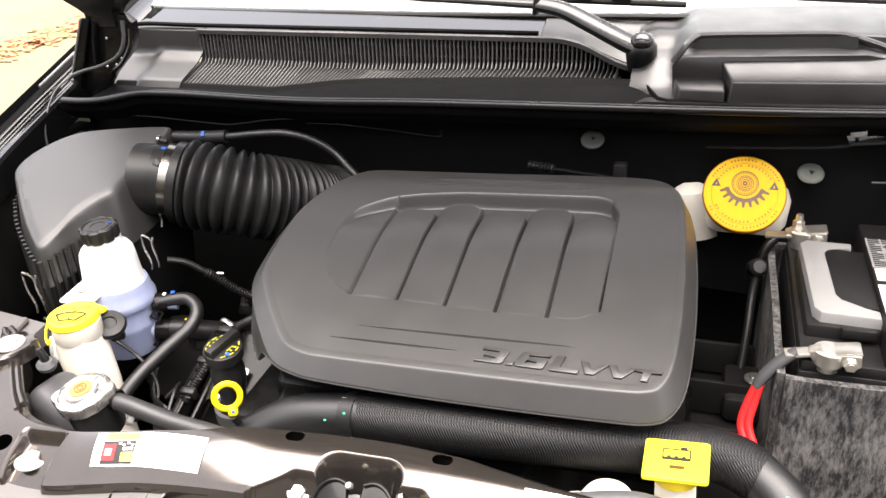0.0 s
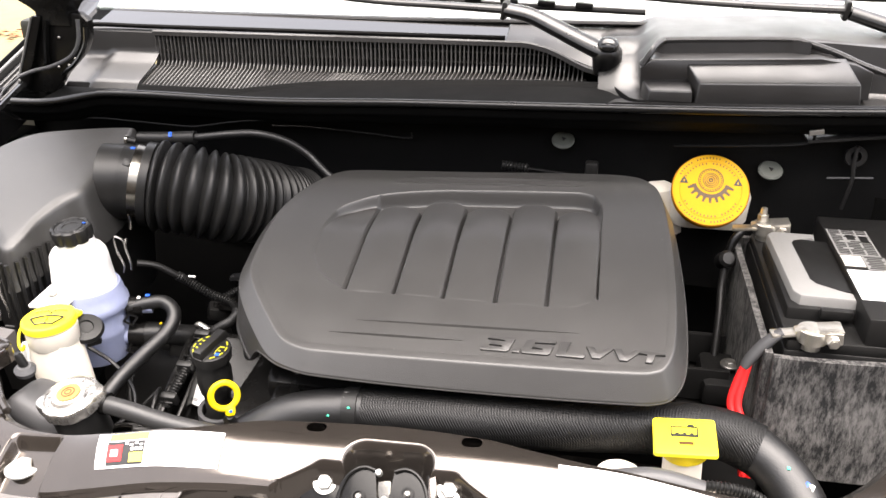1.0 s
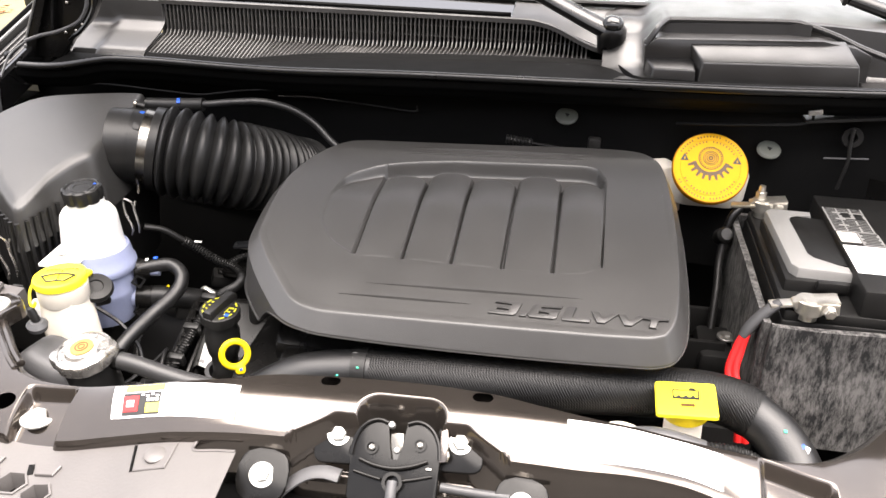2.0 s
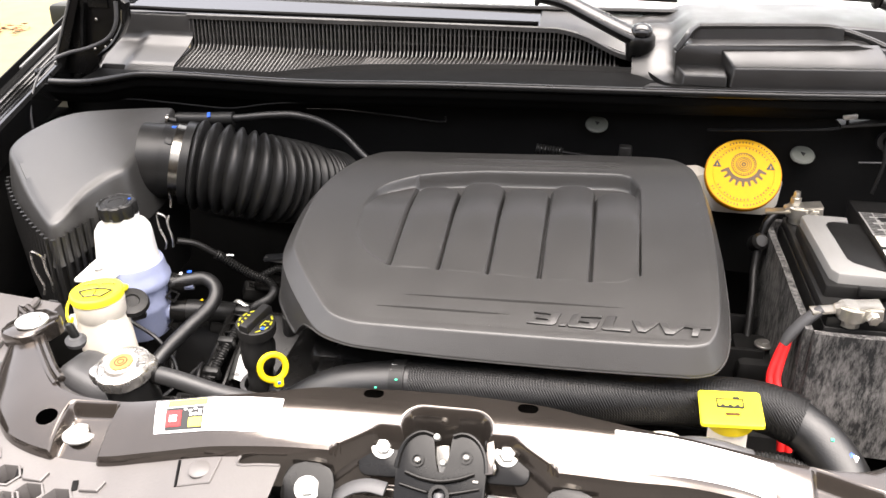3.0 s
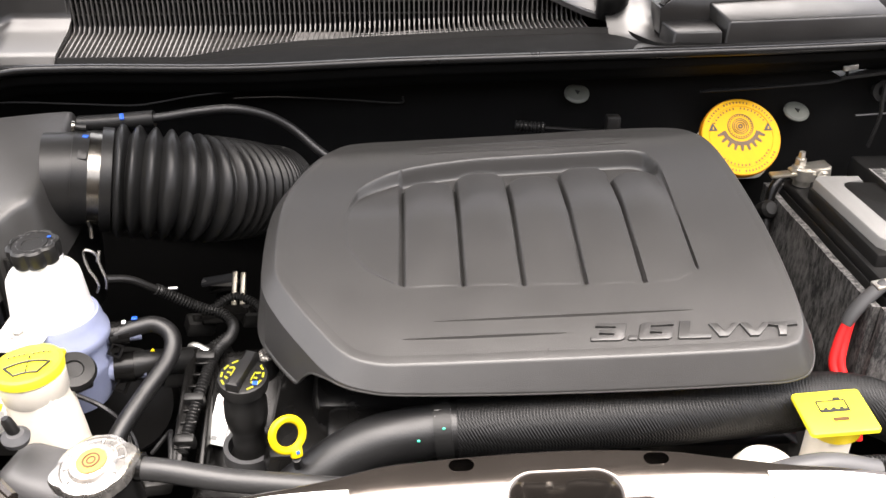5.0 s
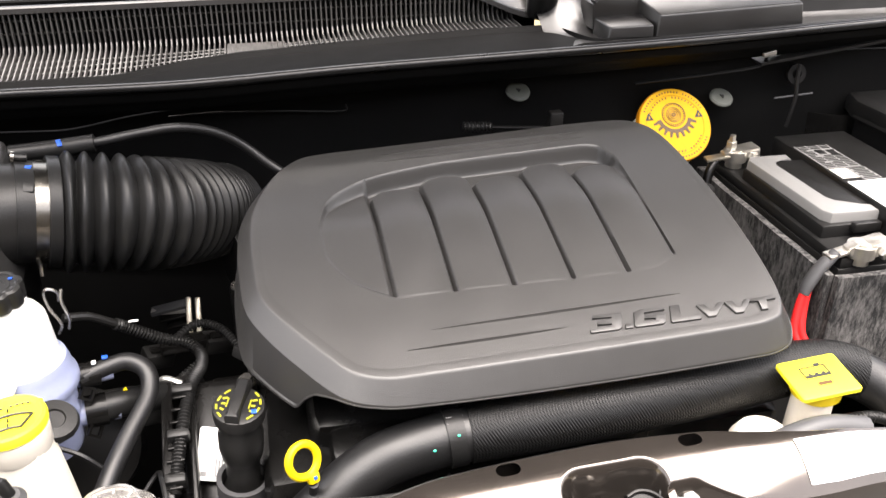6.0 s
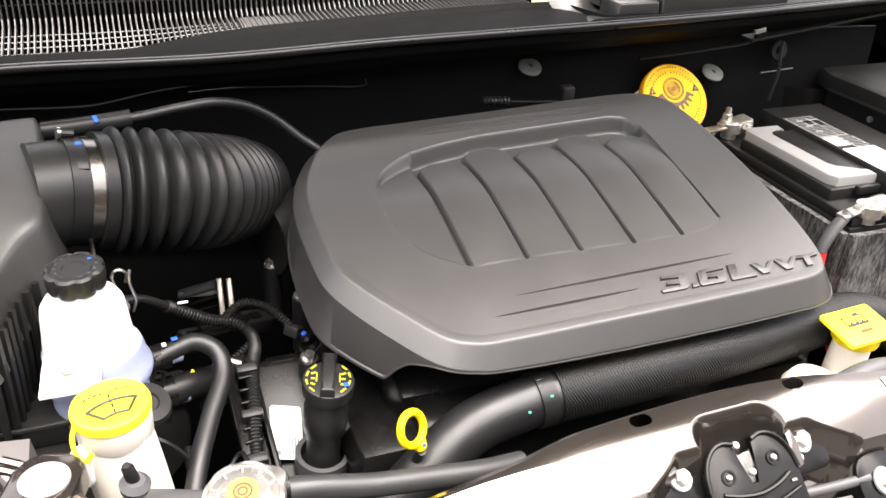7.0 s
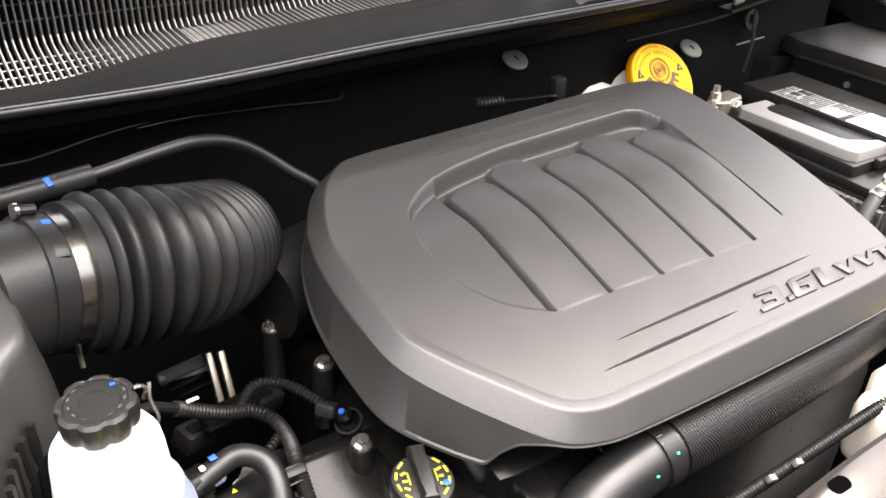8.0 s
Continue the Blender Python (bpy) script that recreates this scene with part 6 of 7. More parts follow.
# ---- hoses ----
def build_hoses():
    h = thing("return_hose", (-0.53, 0.68, 0.88), "grey black rubber hose looping from the steering reservoir", "hose")
    rh = part("hose", tube([(-0.572, 0.708, 0.927), (-0.552, 0.716, 0.930), (-0.534, 0.720, 0.931), (-0.519, 0.712, 0.924), (-0.518, 0.693, 0.913), (-0.533, 0.660, 0.900), (-0.546, 0.628, 0.888), (-0.555, 0.60, 0.872), (-0.56, 0.57, 0.85)], 0.0076, 16, 8), M_HOSE, h)
    part("paint_mark", box((-0.551, 0.7175, 0.9395), (0.005, 0.004, 0.0016), 0.0005, (10, 0, 10)), M_BLUE, rh, "blue paint mark")
    part("paint_mark", box((-0.5595, 0.713, 0.9385), (0.0035, 0.004, 0.0016), 0.0005, (10, 0, 10)), M_PAPER, rh, "white paint mark")
    s = thing("supply_hose", (-0.54, 0.71, 0.88), "thick black supply hose under the reservoir", "hose")
    sh = part("hose", tube([(-0.572, 0.706, 0.893), (-0.545, 0.715, 0.892), (-0.515, 0.735, 0.880), (-0.49, 0.77, 0.86)], 0.0125, 16, 6), M_RUBBER, s)
    part("mark", slab([(-0.002, -0.0014), (0.002, -0.0014), (0, 0.002)], 0, 0.001, 0, pose(-0.540, 0.717, 0.9045, 20, 0, 0)), M_YELLOW, sh, "yellow triangle mark")
    for k in range(3):
        part("print_bar", box((-0.560 + 0.008 * k, 0.7025 + 0.003 * k, 0.9005 - 0.0008 * k), (0.0055, 0.004, 0.001), 0.0003, (45, 0, 15)), M_PAPER, sh)
    r = thing("radiator_hose", (-0.1, 0.58, 0.9), "thick black radiator hose in a braided sleeve", "radiator hose")
    line = [(-0.425, 0.560, 0.845), (-0.385, 0.574, 0.876), (-0.34, 0.588, 0.899), (-0.29, 0.592, 0.909), (-0.266, 0.592, 0.911)]
    part("hose_end", tube(line, 0.0215, 24, 8), M_HOSE, r)
    sleeve = [(-0.268, 0.592, 0.911), (-0.2, 0.591, 0.914), (-0.1, 0.595, 0.916), (-0.02, 0.603, 0.917), (0.030, 0.608, 0.918), (0.062, 0.606, 0.916), (0.086, 0.597, 0.911)]
    part("sleeve", tube(sleeve, 0.0232, 28, 10), M_BRAID, r, "braided black sleeve")
    part("hose_end", tube([(0.081, 0.600, 0.912), (0.102, 0.584, 0.903), (0.117, 0.562, 0.892), (0.125, 0.540, 0.876), (0.128, 0.522, 0.850)], 0.0215, 24, 6), M_HOSE, r)
    part("tape", tube([(-0.286, 0.592, 0.9095), (-0.272, 0.592, 0.9108)], 0.0236, 28, 2), M_RUBBER, r)
    for k in range(2):
        part("print_bar", tube([(-0.2870, 0.5835 + 0.0055 * k, 0.9312 + 0.0016 * k), (-0.2735, 0.5835 + 0.0055 * k, 0.9318 + 0.0016 * k)], 0.00025, 6, 2), M_GREYPRINT, r)
    part("paint_mark", box((-0.2796, 0.5750, 0.9258), (0.0026, 0.002, 0.0032), 0.0008, (40, 0, 0)), M_GREEN, r, "green paint dot")
    part("paint_mark", box((-0.2990, 0.5725, 0.9165), (0.0026, 0.002, 0.0026), 0.0008, (55, 0, 0)), M_GREEN, r, "green paint dot")
    tick = part("paint_mark", box((0.119, 0.556, 0.911), (0.013, 0.008, 0.0014), 0.0005, (30, 10, -25)), M_PAPER, r, "white paint mark")
    part("paint_dot", box((0.119, 0.556, 0.9122), (0.0035, 0.007, 0.001), 0.0003, (30, 10, -45)), M_BLUE, tick, "blue stroke")
    part("paint_mark", box((0.106, 0.567, 0.919), (0.003, 0.003, 0.0014), 0.0005, (25, 10, 0)), M_GREEN, r, "green paint dot")
    lo = thing("lower_line", (-0.05, 0.555, 0.88), "black corrugated wiring tube in front of the radiator hose", "cable")
    part("tube", tube([(-0.30, 0.545, 0.885), (-0.15, 0.548, 0.888), (-0.03, 0.55, 0.893), (0.034, 0.550, 0.904), (0.071, 0.551, 0.902), (0.094, 0.550, 0.888), (0.114, 0.545, 0.858), (0.134, 0.545, 0.882), (0.155, 0.545, 0.899), (0.19, 0.55, 0.895)], lambda t: 0.0046 + 0.0006 * math.sin(t * 1000), 10, rings=1000), M_RUBBER, lo)
    for x in (-0.21, -0.18):
        part("clip", box((x, 0.543, 0.893), (0.008, 0.005, 0.006), 0.001, (20, 20, 0)), M_ALU, lo)


build_hoses()


# ---- wiring between filter box and cover ----
def corrugated(pts, r=0.005, n=None):
    length = sum((Vector(b) - Vector(a)).length for a, b in zip(pts, pts[1:]))
    waves = int(length / 0.0032)
    return tube(pts, lambda t: r + 0.0008 * math.sin(2 * math.pi * waves * t), 10, 8, rings=waves * 5)


def build_wiring():
    th = thing("wiring_harness", (-0.5, 0.75, 0.86), "black corrugated wiring harness over the valve cover", "wiring")
    part("loom", corrugated([(-0.553, 0.790, 0.926), (-0.545, 0.795, 0.918), (-0.517, 0.80, 0.898), (-0.495, 0.80, 0.890), (-0.482, 0.788, 0.884), (-0.481, 0.765, 0.884), (-0.488, 0.735, 0.888), (-0.494, 0.70, 0.880), (-0.499, 0.665, 0.866), (-0.503, 0.635, 0.852)], 0.0052), M_RUBBER, th)
    part("branch", corrugated([(-0.505, 0.802, 0.893), (-0.485, 0.815, 0.900), (-0.463, 0.808, 0.897), (-0.446, 0.785, 0.889), (-0.436, 0.772, 0.882)], 0.0040), M_RUBBER, th)
    part("branch", corrugated([(-0.480, 0.775, 0.884), (-0.500, 0.768, 0.872), (-0.530, 0.765, 0.850)], 0.004), M_RUBBER, th)
    part("taped_lead", tube([(-0.590, 0.770, 0.950), (-0.572, 0.780, 0.943), (-0.555, 0.789, 0.928), (-0.545, 0.795, 0.918)], 0.0040, 10, 6), M_PLASTIC, th)
    part("connector", box((-0.443, 0.777, 0.886), (0.012, 0.016, 0.011), 0.002, (0, 20, 40)), M_CLIP, th)
    part("tape", box((-0.538, 0.797, 0.9225), (0.009, 0.0026, 0.002), 0.0007, (0, 0, 4)), M_PAPER, th)
    for y, z in ((0.725, 0.888), (0.682, 0.874), (0.645, 0.858)):
        part("clamp", box((-0.495 - (0.725 - y) * 0.08, y, z), (0.018, 0.008, 0.015), 0.002, (20, 0, 0)), M_CLIP, th, "dark cable clamp")
    part("channel", box((-0.508, 0.68, 0.860), (0.010, 0.13, 0.022), 0.002, (19, 0, 2)), M_LATCH, th)
    part("channel", box((-0.487, 0.68, 0.858), (0.005, 0.13, 0.020), 0.002, (19, 0, 2)), M_LATCH, th)
    for k in range(9):
        f = k / 8
        part("rung", box((-0.4955 - 0.007 * f, 0.728 - 0.090 * f, 0.8935 - 0.036 * f), (0.0150, 0.0026, 0.0030), 0.0008, (20, 0, 3)), M_LATCH, th)
    lb = thing("engine_label", (-0.47, 0.665, 0.86), "blank white sticker on the valve cover", "label")
    ms = pose(-0.4715, 0.678, 0.8525, 33, 20, 3)
    sheet = part("sheet", slab(rounded(0.0285, 0.047, 0.003, 4), 0, 0.001, 0.0002, ms), M_PAPER, lb)
    for k in range(4):
        part("print_bar", slab(rounded(0.0016, 0.016 - 0.002 * (k % 2), 0.0003, 2, 0.002 + 0.0026 * k, -0.012), 0.001, 0.0013, 0, ms), M_GREYPRINT, sheet)
    part("print_bar", slab(rounded(0.005, 0.004, 0.0006, 2, -0.008, -0.018), 0.001, 0.0013, 0, ms), M_GREYPRINT, sheet)
    fit = thing("pipe_fitting", (-0.518, 0.756, 0.85), "bright zinc pipe fitting under the return hose", "fitting")
    part("nut", lathe([(0.0085, 0), (0.0085, 0.010), (0.007, 0.012)], (-0.518, 0.758, 0.858), 6, (14, 8, 10)), M_BOLT, fit)
    part("collar", lathe([(0.011, -0.006), (0.0115, -0.003), (0.0110, 0.0)], (-0.518, 0.758, 0.858), 24, (14, 8, 10)), M_ALU, fit)
    part("pipe", tube([(-0.518, 0.758, 0.866), (-0.517, 0.754, 0.880), (-0.510, 0.748, 0.886), (-0.498, 0.744, 0.882)], 0.0042, 10), M_BOLT, fit)
    loopw = thing("tape_loop", (-0.535, 0.65, 0.86), "thin black plastic tie looped beside the wiring", "cable tie")
    part("band", tube([(-0.552, 0.664, 0.872), (-0.553, 0.652, 0.858), (-0.546, 0.640, 0.848), (-0.532, 0.634, 0.842), (-0.522, 0.632, 0.838)], 0.0034, 8, 6, flat=0.25), M_LATCH, loopw)
    br2 = thing("pipe_clip", (-0.545, 0.615, 0.83), "small zinc pipe clip in the dark gap", "clip")
    part("body", tube([(-0.556, 0.612, 0.836), (-0.545, 0.618, 0.838), (-0.528, 0.622, 0.836), (-0.518, 0.628, 0.832)], 0.0026, 8, 5), M_LATCH, br2)
    part("nut", hexbolt((-0.557, 0.611, 0.836), 0.005, 0.007, 0, (30, -40, 0)), M_BOLT, br2)
    w = thing("loose_wire", (-0.55, 0.66, 0.85), "thin black wires hanging beside the hose", "wire")
    part("strand", tube([(-0.60, 0.665, 0.90), (-0.57, 0.66, 0.885), (-0.55, 0.655, 0.86), (-0.545, 0.64, 0.84), (-0.56, 0.62, 0.83)], 0.0022, 6), M_HOSE, w)
    part("strand", tube([(-0.53, 0.64, 0.85), (-0.515, 0.65, 0.865), (-0.51, 0.635, 0.87), (-0.505, 0.61, 0.86)], 0.002, 6), M_HOSE, w)
    for x, y, z, s in ((-0.525, 0.73, 0.868, 0.03), (-0.56, 0.77, 0.85, 0.035), (-0.47, 0.84, 0.86, 0.03), (-0.53, 0.84, 0.85, 0.03), (-0.525, 0.625, 0.83, 0.025)):
        c = thing("connector_block", (x, y, z), "black plastic electrical connector", "connector", "connectors by the valve cover")
        part("shell", box((x, y, z), (s, s * 0.7, s * 0.6), 0.003, (10, 15, 25)), M_PLASTIC, c)
        part("latch", box((x, y - s * 0.1, z + s * 0.3), (s * 0.4, s * 0.3, s * 0.15), 0.001, (10, 15, 25)), M_LATCH, c)


build_wiring()


# ---- coolant bottle ----
def build_coolant():
    th = thing("coolant_bottle", (0.018, 0.55, 0.84), "cream plastic coolant bottle with a square yellow cap", "bottle")
    m = pose(0.018, 0.565, 0.9425, 5, -5, -1)
    part("cap_plate", slab(rounded(0.052, 0.044, 0.003, 3), -0.0035, 0.0, 0.001, m), M_YPALE, th, "square yellow cap")
    part("cap_skirt", lathe([(0.0185, -0.017), (0.0205, -0.015), (0.021, -0.0035)], m.translation, 32, (5, -5, -8)), M_YELLOW, th)
    part("neck", lathe([(0.017, -0.06), (0.0165, -0.016)], m.translation, 28, (4, -3, 0)), M_CREAM, th)
    # battery-like tank symbol
    for a, b, w, h in ((0.0, 0.0110, 0.0225, 0.0013), (0.0, 0.0005, 0.0225, 0.0030), (-0.0108, 0.0058, 0.0013, 0.0110), (0.0108, 0.0058, 0.0013, 0.0110), (0.0055, 0.0130, 0.0055, 0.0022), (-0.006, 0.0028, 0.0030, 0.0020), (0.0, 0.0028, 0.0030, 0.0020), (0.006, 0.0028, 0.0030, 0.0020), (0.001, -0.0085, 0.012, 0.0036)):
        part("icon", slab(rounded(w, h, min(w, h) * 0.3, 2, a, b), 0.0, 0.0005, 0, m), M_BROWN if b < -0.005 else M_BLACK, th)
    part("shoulder", lathe([(0.026, -0.05), (0.026, -0.018), (0.020, -0.008), (0.008, -0.003)], (-0.033, 0.550, 0.914), 24), M_CREAM, th)
    part("tank", box((-0.01, 0.545, 0.86), (0.13, 0.05, 0.07), 0.015, (0, 0, 0), 3), M_CREAM, th)
    part("spout_cover", tube([(-0.06, 0.512, 0.925), (-0.01, 0.518, 0.932), (0.03, 0.516, 0.926)], 0.010, 12, 6), M_MIDGREY, th)


build_coolant()


# ---- battery side ----
def build_battery():
    bl = thing("battery_blanket", (0.2, 0.80, 0.82), "grey speckled felt thermal blanket wrapped round the battery", "battery blanket")
    # four felt walls
    z0, z1 = 0.826, 0.964
    x0, x1, y0, y1 = 0.104, 0.286, 0.676, 0.934

    def wall(pts, th=0.007):
        (ax, ay), (bx, by) = pts
        def f(u, v):
            x, y = ax + (bx - ax) * u, ay + (by - ay) * u
            k = noise.noise(Vector((x * 9, y * 9, v * 3))) * 0.003
            nx, ny = (by - ay), -(bx - ax)
            L = math.hypot(nx, ny)
            return Vector((x + nx / L * k, y + ny / L * k, z0 + (z1 - z0) * v + 0.003 * noise.noise(Vector((x * 12, y * 12, 5))) * (1 if v > 0.99 else 0)))
        return surface(40, 14, f, th)
    part("front_wall", wall(((x0, y0), (x1, y0))), M_FELT, bl)
    part("side_wall", wall(((x0, y1), (x0, y0))), M_FELT, bl)
    part("rear_wall", wall(((x1, y1), (x0, y1))), M_FELT, bl)
    part("side_wall", wall(((x1, y0), (x1, y1))), M_FELT, bl)
    th = thing("battery", (0.205, 0.808, 0.83), "black car battery with grey carrying handle and labels", "battery")
    part("case", box((0.198, 0.806, 0.895), (0.168, 0.244, 0.136), 0.004), M_PLASTIC, th)
    part("lid", box((0.198, 0.806, 0.966), (0.164, 0.240, 0.014), 0.003), M_PLASTIC, th)
    part("raised_lid", box((0.196, 0.802, 0.976), (0.150, 0.150, 0.020), 0.003), M_PLASTIC, th)
    part("label_block", box((0.231, 0.806, 0.984), (0.094, 0.236, 0.034), 0.003), M_PLASTIC, th)
    z = 0.997
    bow = [(0.174, 0.880), (0.130, 0.881), (0.123, 0.873), (0.127, 0.742), (0.133, 0.733), (0.184, 0.731), (0.184, 0.745), (0.174, 0.749), (0.160, 0.751), (0.150, 0.757), (0.145, 0.767), (0.142, 0.853), (0.147, 0.862), (0.156, 0.866), (0.172, 0.864)]
    part("handle", slab(bow, z - 0.020, z, 0.003), M_HANDLE, th, "light grey carrying handle")
    part("handle_plate", slab([(0.143, 0.768), (0.149, 0.758), (0.159, 0.751), (0.185, 0.750), (0.185, 0.864), (0.156, 0.866), (0.145, 0.858), (0.141, 0.850)], z - 0.014, z - 0.0015, 0.001), M_PLASTIC, th)
    for y in (0.722, 0.870):
        part("handle_end", box((0.165, y, z - 0.012), (0.030, 0.008, 0.010), 0.002), M_PLASTIC, th)
    zl = 1.0011
    lab = part("label", slab([(0.186, 0.822), (0.228, 0.822), (0.228, 0.886), (0.186, 0.886)], zl, zl + 0.0006, 0), M_HANDLE, th, "pale grey label with rows of black print")
    for k in range(15):
        y = 0.8845 - 0.0042 * k
        for a, b in (((0.188, 0.199), (0.201, 0.2135), (0.216, 0.226)) if k % 4 != 3 else ((0.188, 0.194), (0.205, 0.226))):
            if k % 3 == 1 or not 2 < k < 8 or a < 0.20:
                part("print_bar", box(((a + b) / 2, y, zl + 0.0008), (b - a, 0.0019, 0.0006), 0), M_BLACK, lab)
    part("print_block", box((0.2075, 0.866, zl + 0.0008), (0.0085, 0.012, 0.0006), 0), M_BLACK, lab)
    part("print_block", box((0.2205, 0.862, zl + 0.0008), (0.0085, 0.016, 0.0006), 0), M_BLACK, lab)
    part("label", slab([(0.187, 0.796), (0.207, 0.796), (0.207, 0.820), (0.187, 0.820)], zl, zl + 0.0006, 0), M_CREAM, th, "pale cream label")
    lab = part("label", slab([(0.208, 0.790), (0.230, 0.790), (0.230, 0.820), (0.208, 0.820)], zl, zl + 0.0006, 0), M_HANDLE, th, "pale grey label with rows of black print")
    for k in range(7):
        part("print_bar", box((0.219, 0.8175 - 0.0041 * k, zl + 0.0008), (0.018 - 0.004 * (k % 2), 0.0019, 0.0006), 0), M_BLACK, lab)
    part("label", slab(rounded(0.046, 0.062, 0.001, 2, 0.209, 0.756), zl, zl + 0.0006, 0), M_PAPER, th, "blank white label")

    def terminal(x, y, z, sign, nm):
        t = thing("battery_terminal", (x, y, z), nm, "battery terminal", "battery terminals")
        part("post", lathe([(0.0095, -0.012), (0.0088, 0.010)], (x, y, z), 20), M_TERMINAL, t)
        part("clamp_ring", ring_plate(0.0088, 0.0135, -0.004, 0.008, (x, y, z)), M_TERMINAL, t)
        part("ear", box((x + 0.012, y + 0.009, z + 0.004), (0.026, 0.006, 0.012), 0.0015, (0, -6, 8)), M_TERMINAL, t)
        part("ear", box((x + 0.012, y - 0.008, z + 0.004), (0.026, 0.006, 0.012), 0.0015, (0, -6, -6)), M_TERMINAL, t)
        part("ear_top", box((x + 0.014, y, z + 0.010), (0.022, 0.020, 0.003), 0.001, (0, -8, 0)), M_TERMINAL, t)
        part("clamp_bolt", tube([(x + 0.016, y - 0.018, z + 0.003), (x + 0.016, y + 0.014, z + 0.003)], 0.0032, 10, 2), M_TERMINAL, t)
        part("nut", hexbolt((x + 0.016, y - 0.011, z + 0.003), 0.0062, 0.006, 0, (90, 0, 0)), M_TERMINAL, t)
        if sign < 0:
            part("stud", lathe([(0.0062, 0.0), (0.0062, 0.008), (0.0042, 0.009), (0.0036, 0.016)], (x - 0.004, y + 0.004, z + 0.009), 6), M_TERMINAL, t)
        part("lug", box((x - 0.022, y + sign * 0.001, z + 0.001), (0.030, 0.013, 0.004), 0.0015, (0, -8, 6 * sign)), M_TERMINAL if sign > 0 else M_BRASS, t)
        part("crimp", box((x - 0.010, y, z + 0.004), (0.012, 0.012, 0.010), 0.002, (0, -20, 0)), M_TERMINAL, t)
        return t
    terminal(0.138, 0.690, 0.977, 1, "bright metal battery clamp with a red lead")
    terminal(0.128, 0.908, 0.986, -1, "bright metal battery clamp with a bolt")
    red = thing("battery_cable", (0.09, 0.68, 0.9), "red battery cable with a grey shrink sleeve", "cable")
    part("sleeve", tube([(0.112, 0.690, 0.979), (0.103, 0.689, 0.971), (0.094, 0.688, 0.960), (0.086, 0.686, 0.948), (0.082, 0.684, 0.940)], lambda t: 0.0058 + 0.0014 * math.sin(math.pi * t), 14, 6, flat=0.75), M_MIDGREY, red, "grey shrink sleeve")
    part("strand", tube([(0.0835, 0.685, 0.944), (0.077, 0.680, 0.925), (0.073, 0.672, 0.905), (0.080, 0.660, 0.888), (0.086, 0.650, 0.870), (0.088, 0.64, 0.845)], 0.0040, 12, 6), M_RED, red)
    part("strand", tube([(0.0855, 0.684, 0.946), (0.082, 0.679, 0.926), (0.079, 0.670, 0.906), (0.086, 0.659, 0.889), (0.092, 0.649, 0.870), (0.095, 0.64, 0.845)], 0.0040, 12, 6), M_RED, red)
    blk = thing("battery_cable", (0.09, 0.90, 0.9), "black battery cable beside the blanket", "cable")
    part("sleeve", tube([(0.104, 0.907, 0.984), (0.094, 0.900, 0.974), (0.088, 0.892, 0.955)], 0.0052, 12, 5), M_LATCH, blk)
    part("strand", tube([(0.088, 0.892, 0.956), (0.084, 0.876, 0.925), (0.082, 0.85, 0.90), (0.078, 0.82, 0.86)], 0.0045, 12, 6), M_DARK, blk)
    part("connector", lathe([(0.008, 0), (0.010, 0.006), (0.010, 0.020), (0.007, 0.024)], (0.083, 0.900, 0.944), 20, (50, 20, 0)), M_PLASTIC, blk)


build_battery()


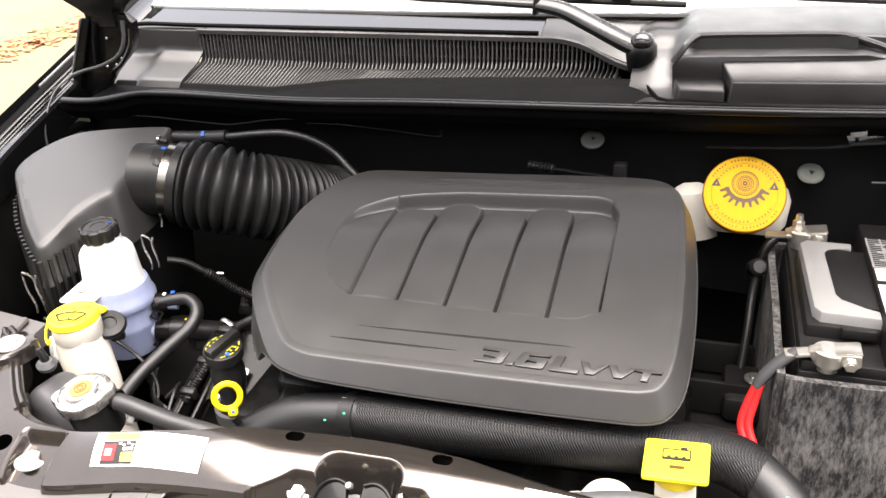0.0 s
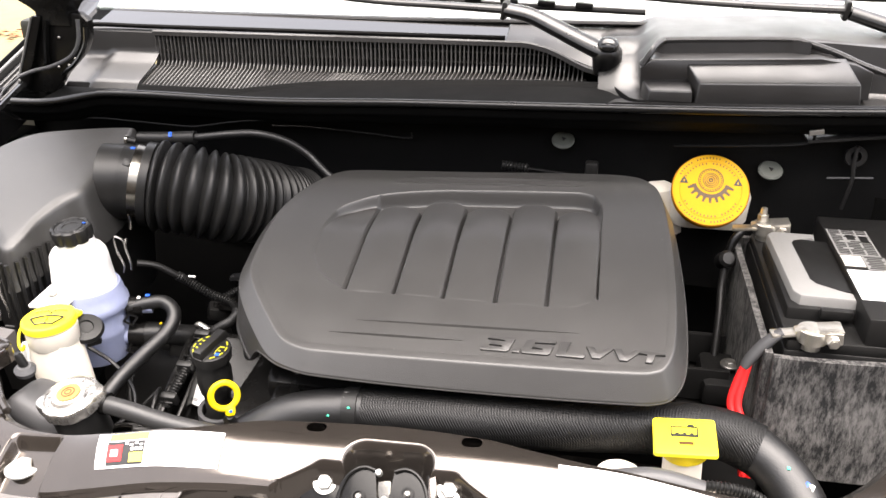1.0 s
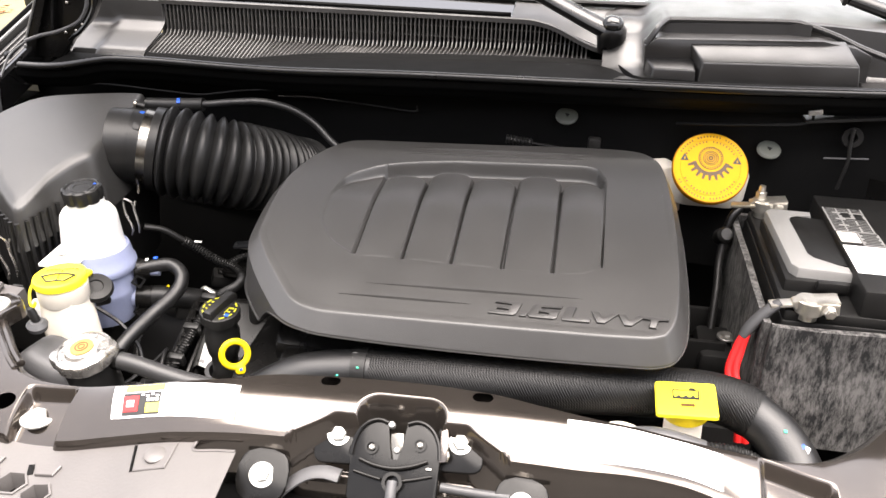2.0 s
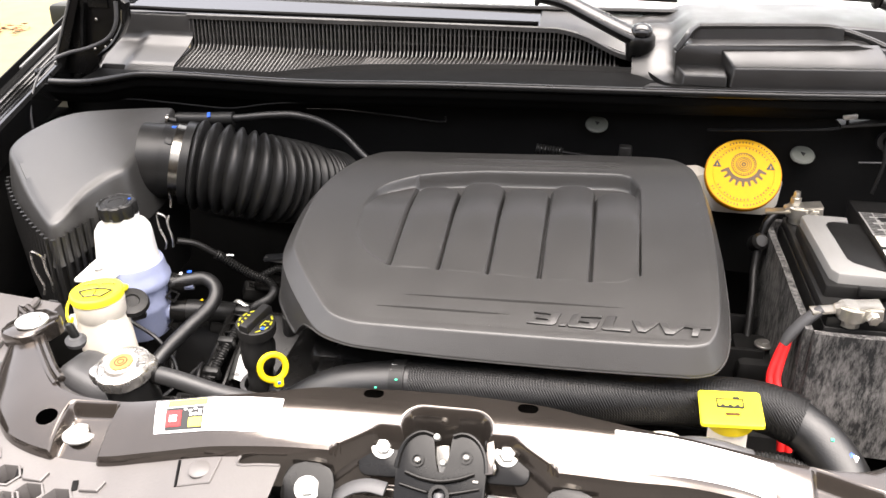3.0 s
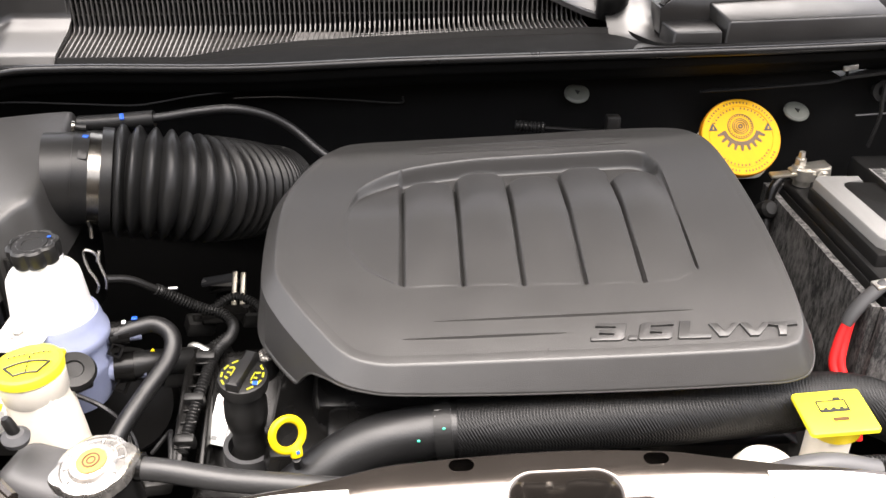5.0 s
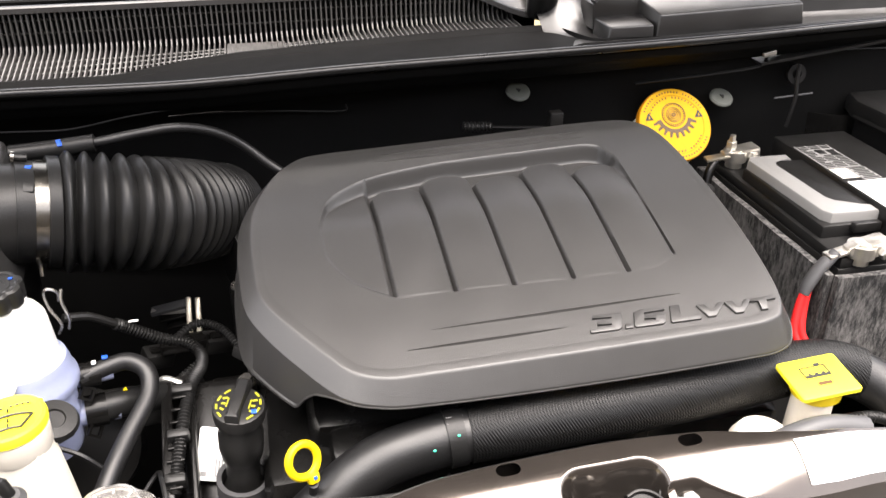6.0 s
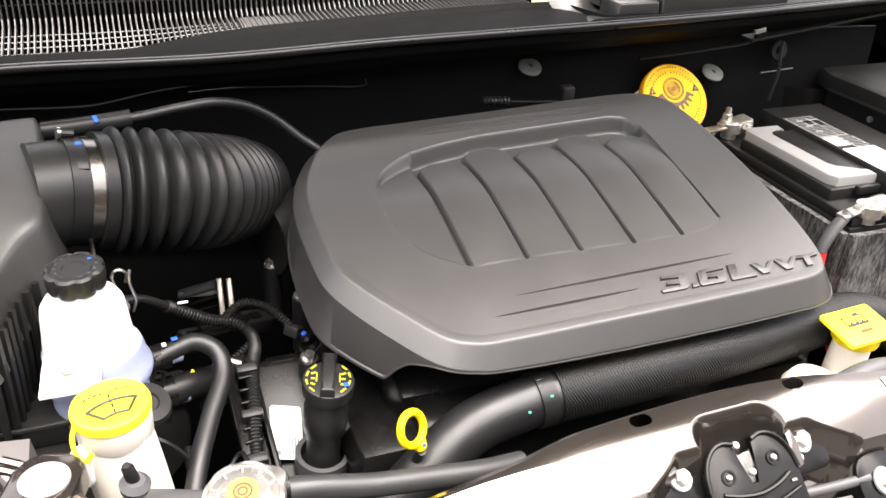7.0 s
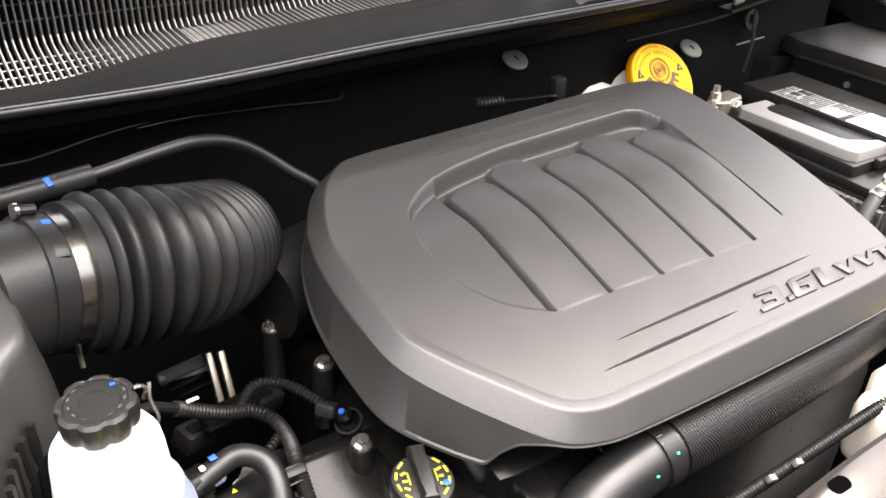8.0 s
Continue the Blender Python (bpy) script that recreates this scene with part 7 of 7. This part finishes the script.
def build_brake():
    c = Vector((0.066, 0.944, 1.016))
    rot = (50, 0, 0)
    th = thing("brake_reservoir", (0.06, 0.96, 0.93), "cream brake fluid reservoir with a round amber warning cap", "brake reservoir")
    body = []
    for z, w, d, dx in ((0.002, 0.060, 0.040, 0.010), (-0.006, 0.080, 0.050, 0.010), (-0.02, 0.094, 0.056, 0.008), (-0.05, 0.094, 0.056, 0.006), (-0.06, 0.085, 0.05, 0.006)):
        body.append([Vector((c.x + dx + a, c.y + 0.046 + b, c.z + z)) for a, b in rounded(w, d, 0.02, 5)])
    part("tank", loft(body), M_CREAM, th)
    part("side_lobe", lathe([(0.030, -0.05), (0.032, 0.0), (0.030, 0.012), (0.018, 0.022)], (0.012, 1.005, 0.985), 26, (0, -10, 0)), M_CREAM, th)
    part("neck", lathe([(0.030, -0.022), (0.031, -0.008)], c, 32, rot), M_CREAM, th)
    cap = part("cap", lathe([(0.0412, -0.011), (0.0446, -0.009), (0.0453, -0.001), (0.0444, 0.0008), (0.003, 0.0012)], c, 64, rot), M_ORANGE, th, "amber warning cap")
    m = pose(*c, *rot)
    part("yellow_ring", ring_plate(0.0358, 0.0436, 0.0010, 0.0018, c, rot, 64), M_YLABEL, cap)
    part("label_disc", lathe([(0.0354, 0.0012), (0.0354, 0.0017), (0.003, 0.0017)], c, 64, rot), M_YLABEL, cap)
    mid = m @ Vector((0, 0.012, 0))
    for r0, r1, mt in ((0.0010, 0.0028, M_BROWN), (0.0042, 0.0051, M_BROWN), (0.0066, 0.0074, M_BROWN), (0.0086, 0.0093, M_BROWN), (0.0138, 0.0146, M_BROWN)):
        part("print_ring", ring_plate(r0, r1, 0.0013, 0.0024, mid, rot, 48), mt, cap)

    def pie(r0, r1, a0, a1, dz, n=6, narrow=0.0):
        out = [(r0 * math.cos(a0 + (a1 - a0) * k / n), 0.012 + r0 * math.sin(a0 + (a1 - a0) * k / n)) for k in range(n + 1)]
        return out + [(r1 * math.cos(a1 - narrow + (a0 - a1 + 2 * narrow) * k / n), 0.012 + r1 * math.sin(a1 - narrow + (a0 - a1 + 2 * narrow) * k / n)) for k in range(n + 1)]
    part("print_arc", slab(pie(0.0178, 0.0222, radians(196), radians(344), 0, 24), 0.0017, 0.0023, 0, m), M_BROWN, cap)
    for k in range(9):
        mid_a = radians(202 + 136 * k / 8)
        part("print_tooth", slab(pie(0.0221, 0.0285, mid_a - 0.085, mid_a + 0.085, 0, 3, 0.045), 0.0017, 0.0023, 0, m), M_BROWN, cap)
    for s in (-1, 1):
        tri = [(s * 0.0310 - 0.0050, 0.0070), (s * 0.0310 + 0.0050, 0.0070), (s * 0.0310, 0.0160)]
        part("warning_triangle", slab(tri, 0.0018, 0.0025, 0, m), M_BLACK, cap)
        tri2 = [(s * 0.0310 - 0.0009, 0.0085), (s * 0.0310 + 0.0009, 0.0085), (s * 0.0310, 0.0122)]
        part("triangle_core", slab(tri2, 0.0025, 0.0029, 0, m), M_YLABEL, cap)
    # unreadable ring text as small bars
    for r, n, cy in ((0.0398, 66, 0.0), (0.0330, 50, 0.0), (0.0124, 28, 0.012)):
        for k in range(n):
            a = 2 * math.pi * k / n
            if r > 0.02 and (abs(math.cos(a)) > 0.90 or k % 9 == 4):
                continue
            p = m @ Vector((r * math.cos(a), cy + r * math.sin(a), 0.0024 if r < 0.02 else 0.0020))
            q = (m.to_quaternion() @ Euler((0, 0, a)).to_quaternion()).to_euler()
            part("print_bar", box(p, (0.0022 if r > 0.02 else 0.0014, 0.0012, 0.0006), 0, [math.degrees(v) for v in q]), M_BROWN, cap)


build_brake()


def build_fuse_box():
    th = thing("fuse_box", (0.36, 0.85, 0.85), "black plastic fuse box with a flat lid beside the battery", "fuse box")
    part("lid", slab([(0.290, 0.930), (0.302, 0.962), (0.45, 0.962), (0.45, 0.70), (0.300, 0.70)], 1.014, 1.036, 0.006), M_PLASTIC, th)
    part("case", slab([(0.300, 0.925), (0.310, 0.952), (0.44, 0.952), (0.44, 0.71), (0.308, 0.71)], 0.86, 1.015, 0.004), M_DARK, th)
    part("lip", tube([(0.293, 0.928, 1.016), (0.301, 0.704, 1.016)], 0.004, 8, 4), M_PLASTIC, th)
    part("screw", lathe([(0.004, 0), (0.004, 0.003)], (0.303, 0.862, 0.999), 10, (0, -90, 0)), M_BOLT, th)
    tw = thing("strut_tower", (0.30, 1.0, 0.95), "dull grey painted strut tower corner", "body panel")

    def f(u, v):
        a = radians(200 + 70 * u)
        return Vector((0.33 + 0.085 * math.cos(a), 1.005 + 0.06 * math.sin(a), 0.86 + 0.17 * v - 0.02 * v * v))
    part("shell", surface(18, 10, f, 0.003), M_LATCH, tw)
    hk = thing("wire_hook", (0.225, 0.955, 1.04), "black cable clip with a twisted wire on the firewall", "clip")
    part("wire", tube([(0.222, 0.955, 1.075), (0.221, 0.952, 1.055), (0.222, 0.95, 1.035), (0.217, 0.95, 1.0)], 0.0022, 8), M_RUBBER, hk)
    part("bar", tube([(0.195, 0.952, 1.037), (0.245, 0.952, 1.04)], 0.0012, 8, 2), M_MIDGREY, hk)
    part("grommet", ring_plate(0.006, 0.012, -0.003, 0.003, (0.224, 0.962, 1.062), (80, 0, 0)), M_DARK, hk)


build_fuse_box()
build_slats()
